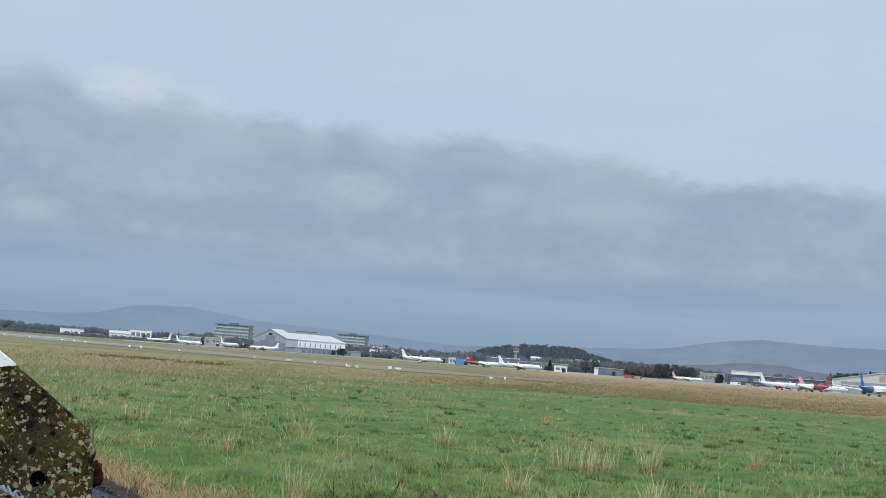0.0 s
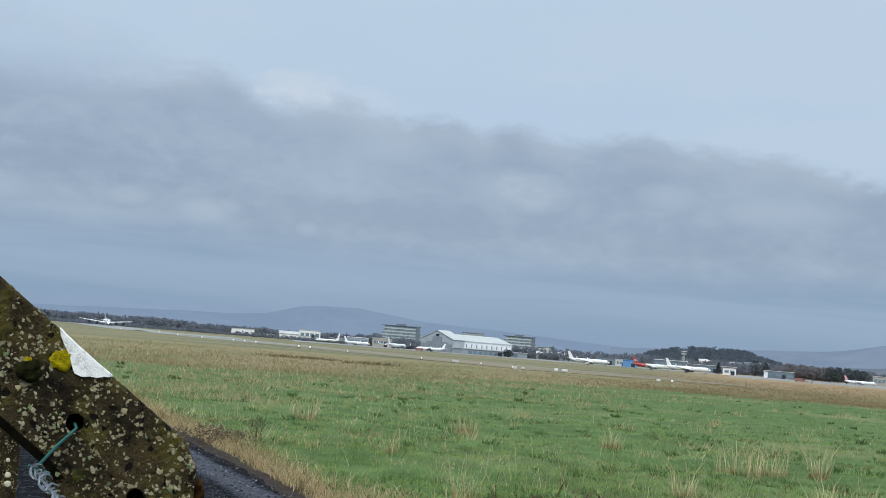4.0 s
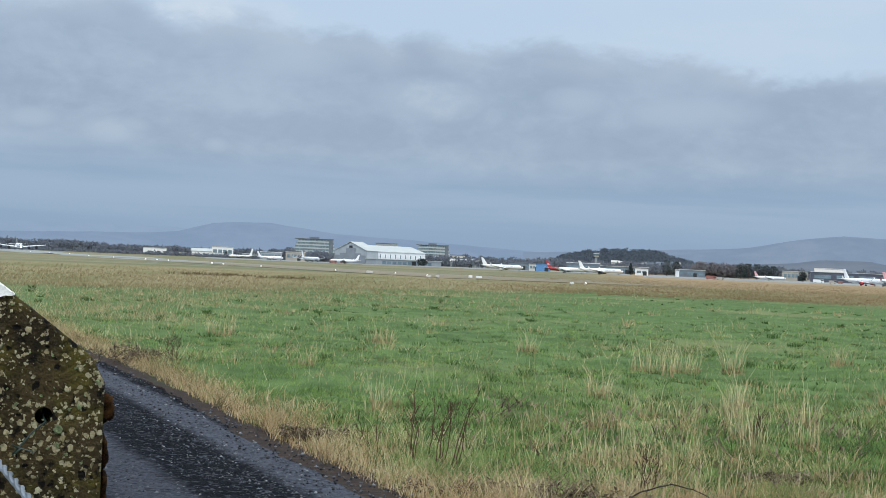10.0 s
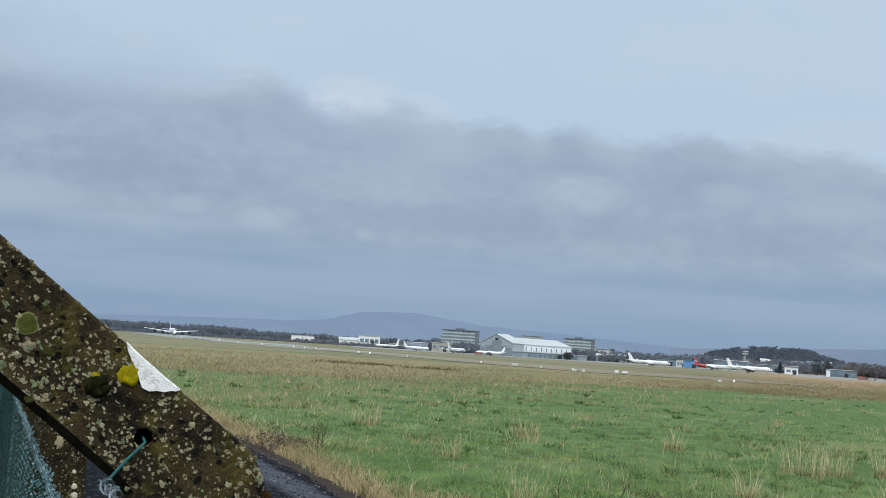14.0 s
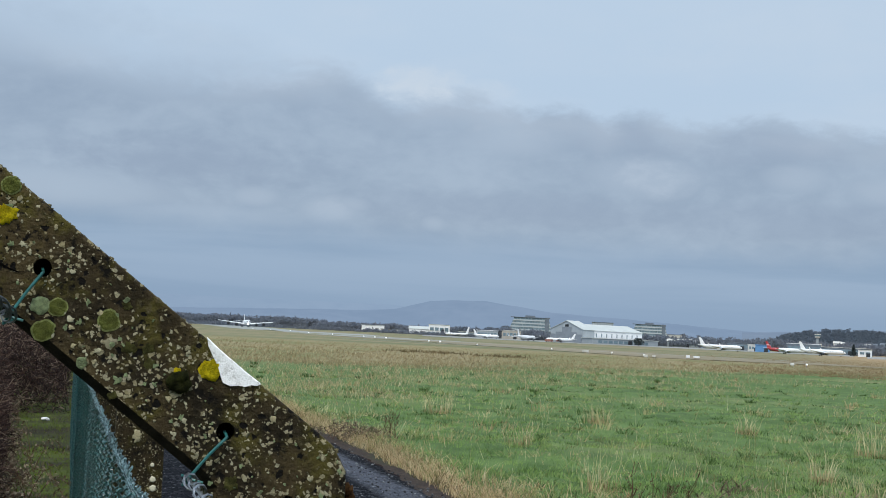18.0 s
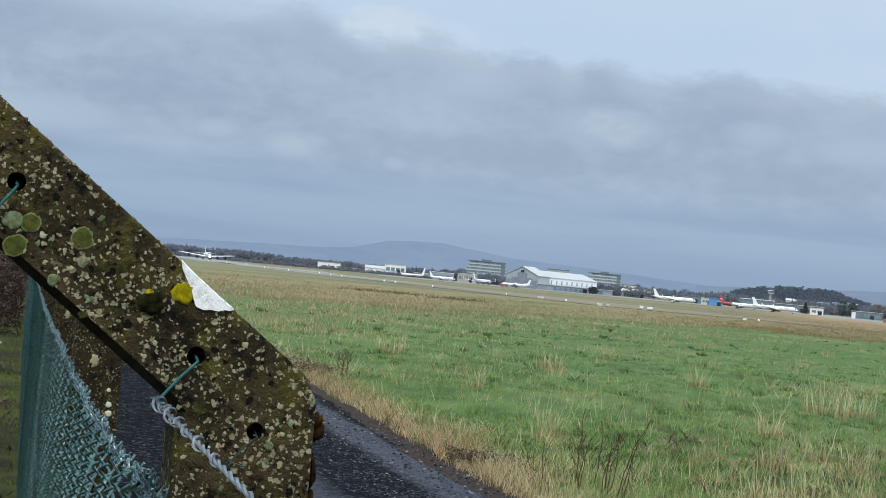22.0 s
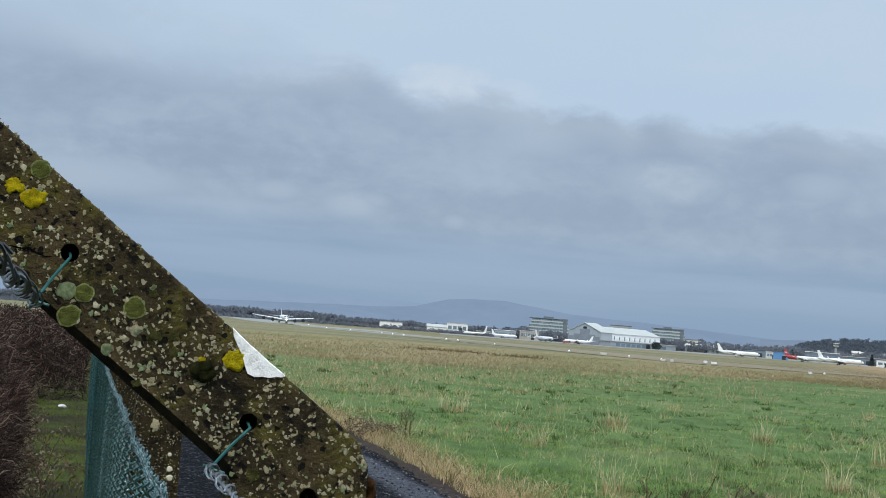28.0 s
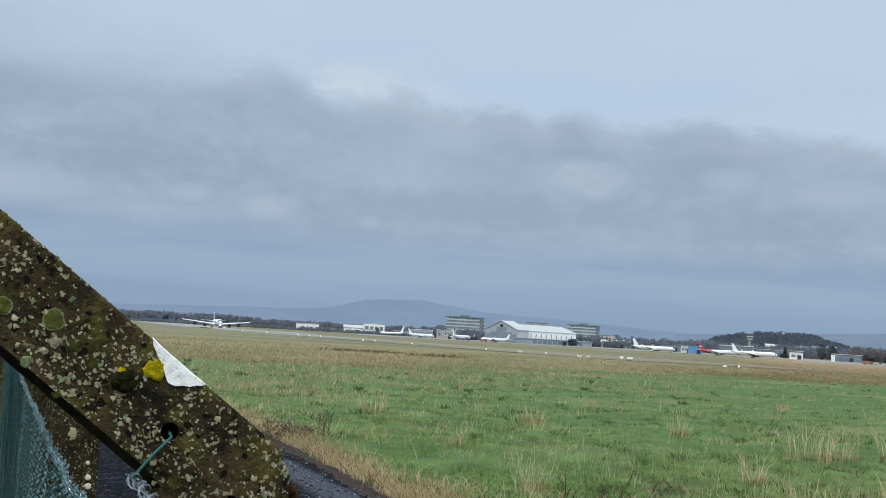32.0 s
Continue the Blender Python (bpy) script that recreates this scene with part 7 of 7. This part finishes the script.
far_tree(2.57, 1620, 10.5, 3.4, M_DARKBUSH, "dark conical evergreen beside a white cabin", 1, cone=True)
far_tree(3.75, 1750, 15.0, 6.0, M_DARKBUSH, "dark round evergreen behind the shelter", 2)
far_tree(4.08, 1760, 14.0, 5.0, M_DARKBUSH, "dark round evergreen behind the shelter", 3)
for k, (az, h) in enumerate([(6.15, 13.5), (6.4, 14.5), (6.68, 14.2), (6.95, 13.6), (7.2, 13.0)]):
    far_tree(az, 1640, h, 5.2, M_DARKBUSH, "dense dark evergreen in an airport windbreak", 10 + k)
far_tree(8.15, 1600, 8.5, 3.6, M_DARKBUSH, "dark evergreen shrub before the tan building", 20)
far_tree(-4.35, 1690, 7.0, 5.0, M_DARKBUSH, "dark shrub beside the hangar annex", 21)
far_tree(-9.3, 1950, 12.0, 4.5, M_FARPINE, "dark round tree near the offices", 22)


def control_tower():
    x, y, z = far_at(1.42, 1950)
    root = thing("control_tower", pose(x, y, z, 0, 0, 0), "pale airport control tower with a glazed cab", "control tower")
    part("shaft", boxed(-1.3, 1.3, -1.3, 1.3, 0, 17), M_CLAD, root)
    bm = bmesh.new()
    rings(bm, [[(r * math.cos(k * 0.785 + 0.39), r * math.sin(k * 0.785 + 0.39), zz) for k in range(8)] for r, zz in ((2.4, 17.02), (3.4, 18.2), (3.4, 18.8))])
    part("cab_base", bm, M_CREAM, root)
    bm = bmesh.new()
    rings(bm, [[(r * math.cos(k * 0.785 + 0.39), r * math.sin(k * 0.785 + 0.39), zz) for k in range(8)] for r, zz in ((3.2, 18.82), (3.7, 20.8))])
    part("cab_glazing", bm, M_GLASS, root)
    bm = bmesh.new()
    rings(bm, [[(r * math.cos(k * 0.785 + 0.39), r * math.sin(k * 0.785 + 0.39), zz) for k in range(8)] for r, zz in ((3.9, 20.82), (3.6, 21.4))])
    part("cab_roof", bm, M_CREAM, root)
    bm = bmesh.new()
    tube(bm, [(0, 0, 21.4), (0, 0, 25)], 0.12, 5)
    part("mast", bm, M_GREYMET, root)
    part("side_tower", boxed(2.6, 5.0, -1.5, 1.5, 0, 11), M_TAN, root)


control_tower()
rng_town = np.random.default_rng(71)
for k in range(26):
    az = 1.9 + 3.6 * rng_town.random()
    lift = 6 + 6.5 * rng_town.random()
    shed(az, 2350 + 120 * rng_town.random(), 5 + 6 * rng_town.random(), 6, 3.6, [M_CREAM, M_WHITE, M_TAN][k % 3], M_SLATE if k % 3 else M_CREAM, "small pale house on the lower slope of the knoll", ridge_h=2.2, n_win=3, name="house", lift=lift)


# ---- runway furniture ----
def edge_light(x, y, label, size=0.55):
    z = ground_z(math.hypot(x, y))
    root = thing("runway_light", pose(x, y, z), label, "runway light", "runway edge lights")
    bm = bmesh.new()
    tube(bm, [(0, 0, -0.05), (0, 0, 0.34)], 0.06, 6)
    part("stem", bm, M_GREYMET, root)
    bm = bmesh.new()
    bmesh.ops.create_uvsphere(bm, u_segments=10, v_segments=7, radius=size, matrix=Matrix.Translation((0, 0, 0.3 + size * 0.9)))
    smooth(part("lamp_head", bm, M_MARKER, root, "lit white lamp head"))


for x, y in [(-180.4, 755), (-166, 715), (-153.5, 681), (-111.7, 560), (-105, 545), (-84.3, 495), (-52.8, 418), (-35.6, 390), (-26, 358), (-350, 1180), (-300, 1055), (-262, 960), (-222, 860), (-400, 1300), (5.8, 300)]:
    edge_light(x, y, "lit white lamp at the edge of the runway", 0.17 if y < 500 else 0.26)


def sign_box(x, y, w, h, label, mat):
    z = ground_z(math.hypot(x, y))
    root = thing("airfield_sign", pose(x, y, z, 0, 0, 6), label, "airfield sign", "airfield marker boxes")
    part("panel", boxed(-w / 2, w / 2, -0.2, 0.2, 0.25, 0.25 + h, 0.03), mat, root)
    for sx in (-0.35, 0.35):
        part("leg", boxed(w * sx - 0.05, w * sx + 0.05, -0.06, 0.06, -0.05, 0.26), M_GREYMET, root)


sign_box(-17.56, 369.6, 0.80, 0.55, "white equipment box on the grass by the runway", M_WHITE)
sign_box(-15.75, 369.7, 1.25, 0.42, "white equipment box on the grass by the runway", M_WHITE)
sign_box(-23.6, 330, 0.8, 0.45, "pale low marker board on the grass", M_CREAM)
sign_box(-22.2, 333, 0.7, 0.45, "pale low marker board on the grass", M_CREAM)
sign_box(-42, 395, 1.5, 0.5, "pale low marker board on the grass", M_CREAM)
sign_box(3.4, 300, 0.62, 0.32, "white equipment box on the grass by the runway", M_WHITE)


def vehicle(az, d, mat, label, length=5.5, h=2.2):
    x, y, z = far_at(az, d)
    root = thing("airport_van", pose(x, y, z + 0.15, 0, 0, -az), label, "vehicle")
    part("body", boxed(-length / 2, length / 2, -1, 1, 0.45, h, 0.15), mat, root)
    part("windscreen", boxed(length * 0.22, length * 0.48, -1.04, 1.04, h * 0.58, h * 0.88), M_DARK, root)
    for wx in (-0.3, 0.3):
        for wy in (-0.9, 0.9):
            bm = bmesh.new()
            rings(bm, [[(length * wx + 0.4 * math.cos(a * 0.524), wy + o, 0.4 + 0.4 * math.sin(a * 0.524)) for a in range(12)] for o in (-0.12, 0.12)])
            part("wheel", bm, M_DARK, root)


vehicle(8.65, 1500, M_WHITE, "white airport van on the apron", 9, 3.0)
vehicle(9.1, 1480, M_TAN, "tan ground support truck beside an airliner", 6, 2.6)
vehicle(9.35, 1490, M_ORANGE, "orange ground support truck beside an airliner", 4, 2.2)
vehicle(5.2, 1330, M_ORANGE, "dull red fire tender on the apron", 8, 2.8)
vehicle(5.5, 1340, M_TAN, "tan ground support truck on the apron", 6, 2.2)
vehicle(-7.3, 1570, M_ORANGE, "orange ground support vehicle by an airliner", 7, 2.6)
vehicle(-1.72, 1470, M_CREAM, "pale steps truck at the white airliner", 3, 2.2)
jet = rolling_jet()


# ---- what moves ----
def motions():
    rows = []
    for t, s in ((0, 1352), (4, 1331), (8, 1309), (12, 1288), (15, 1270), (17, 1254), (19, 1238), (21, 1211), (23, 1177), (25, 1140), (27, 1093), (28, 1066), (29, 1037), (30, 1006), (31, 972), (32, 934)):
        x, y = RUN_P[0] + RUN[0] * s, RUN_P[1] + RUN[1] * s
        rows.append((t, pose(x, y, ground_z(math.hypot(x, y)) + 0.12, 0, 0, math.degrees(math.atan2(-RUN[1], -RUN[0])))))
    walk(jet, rows)


motions()
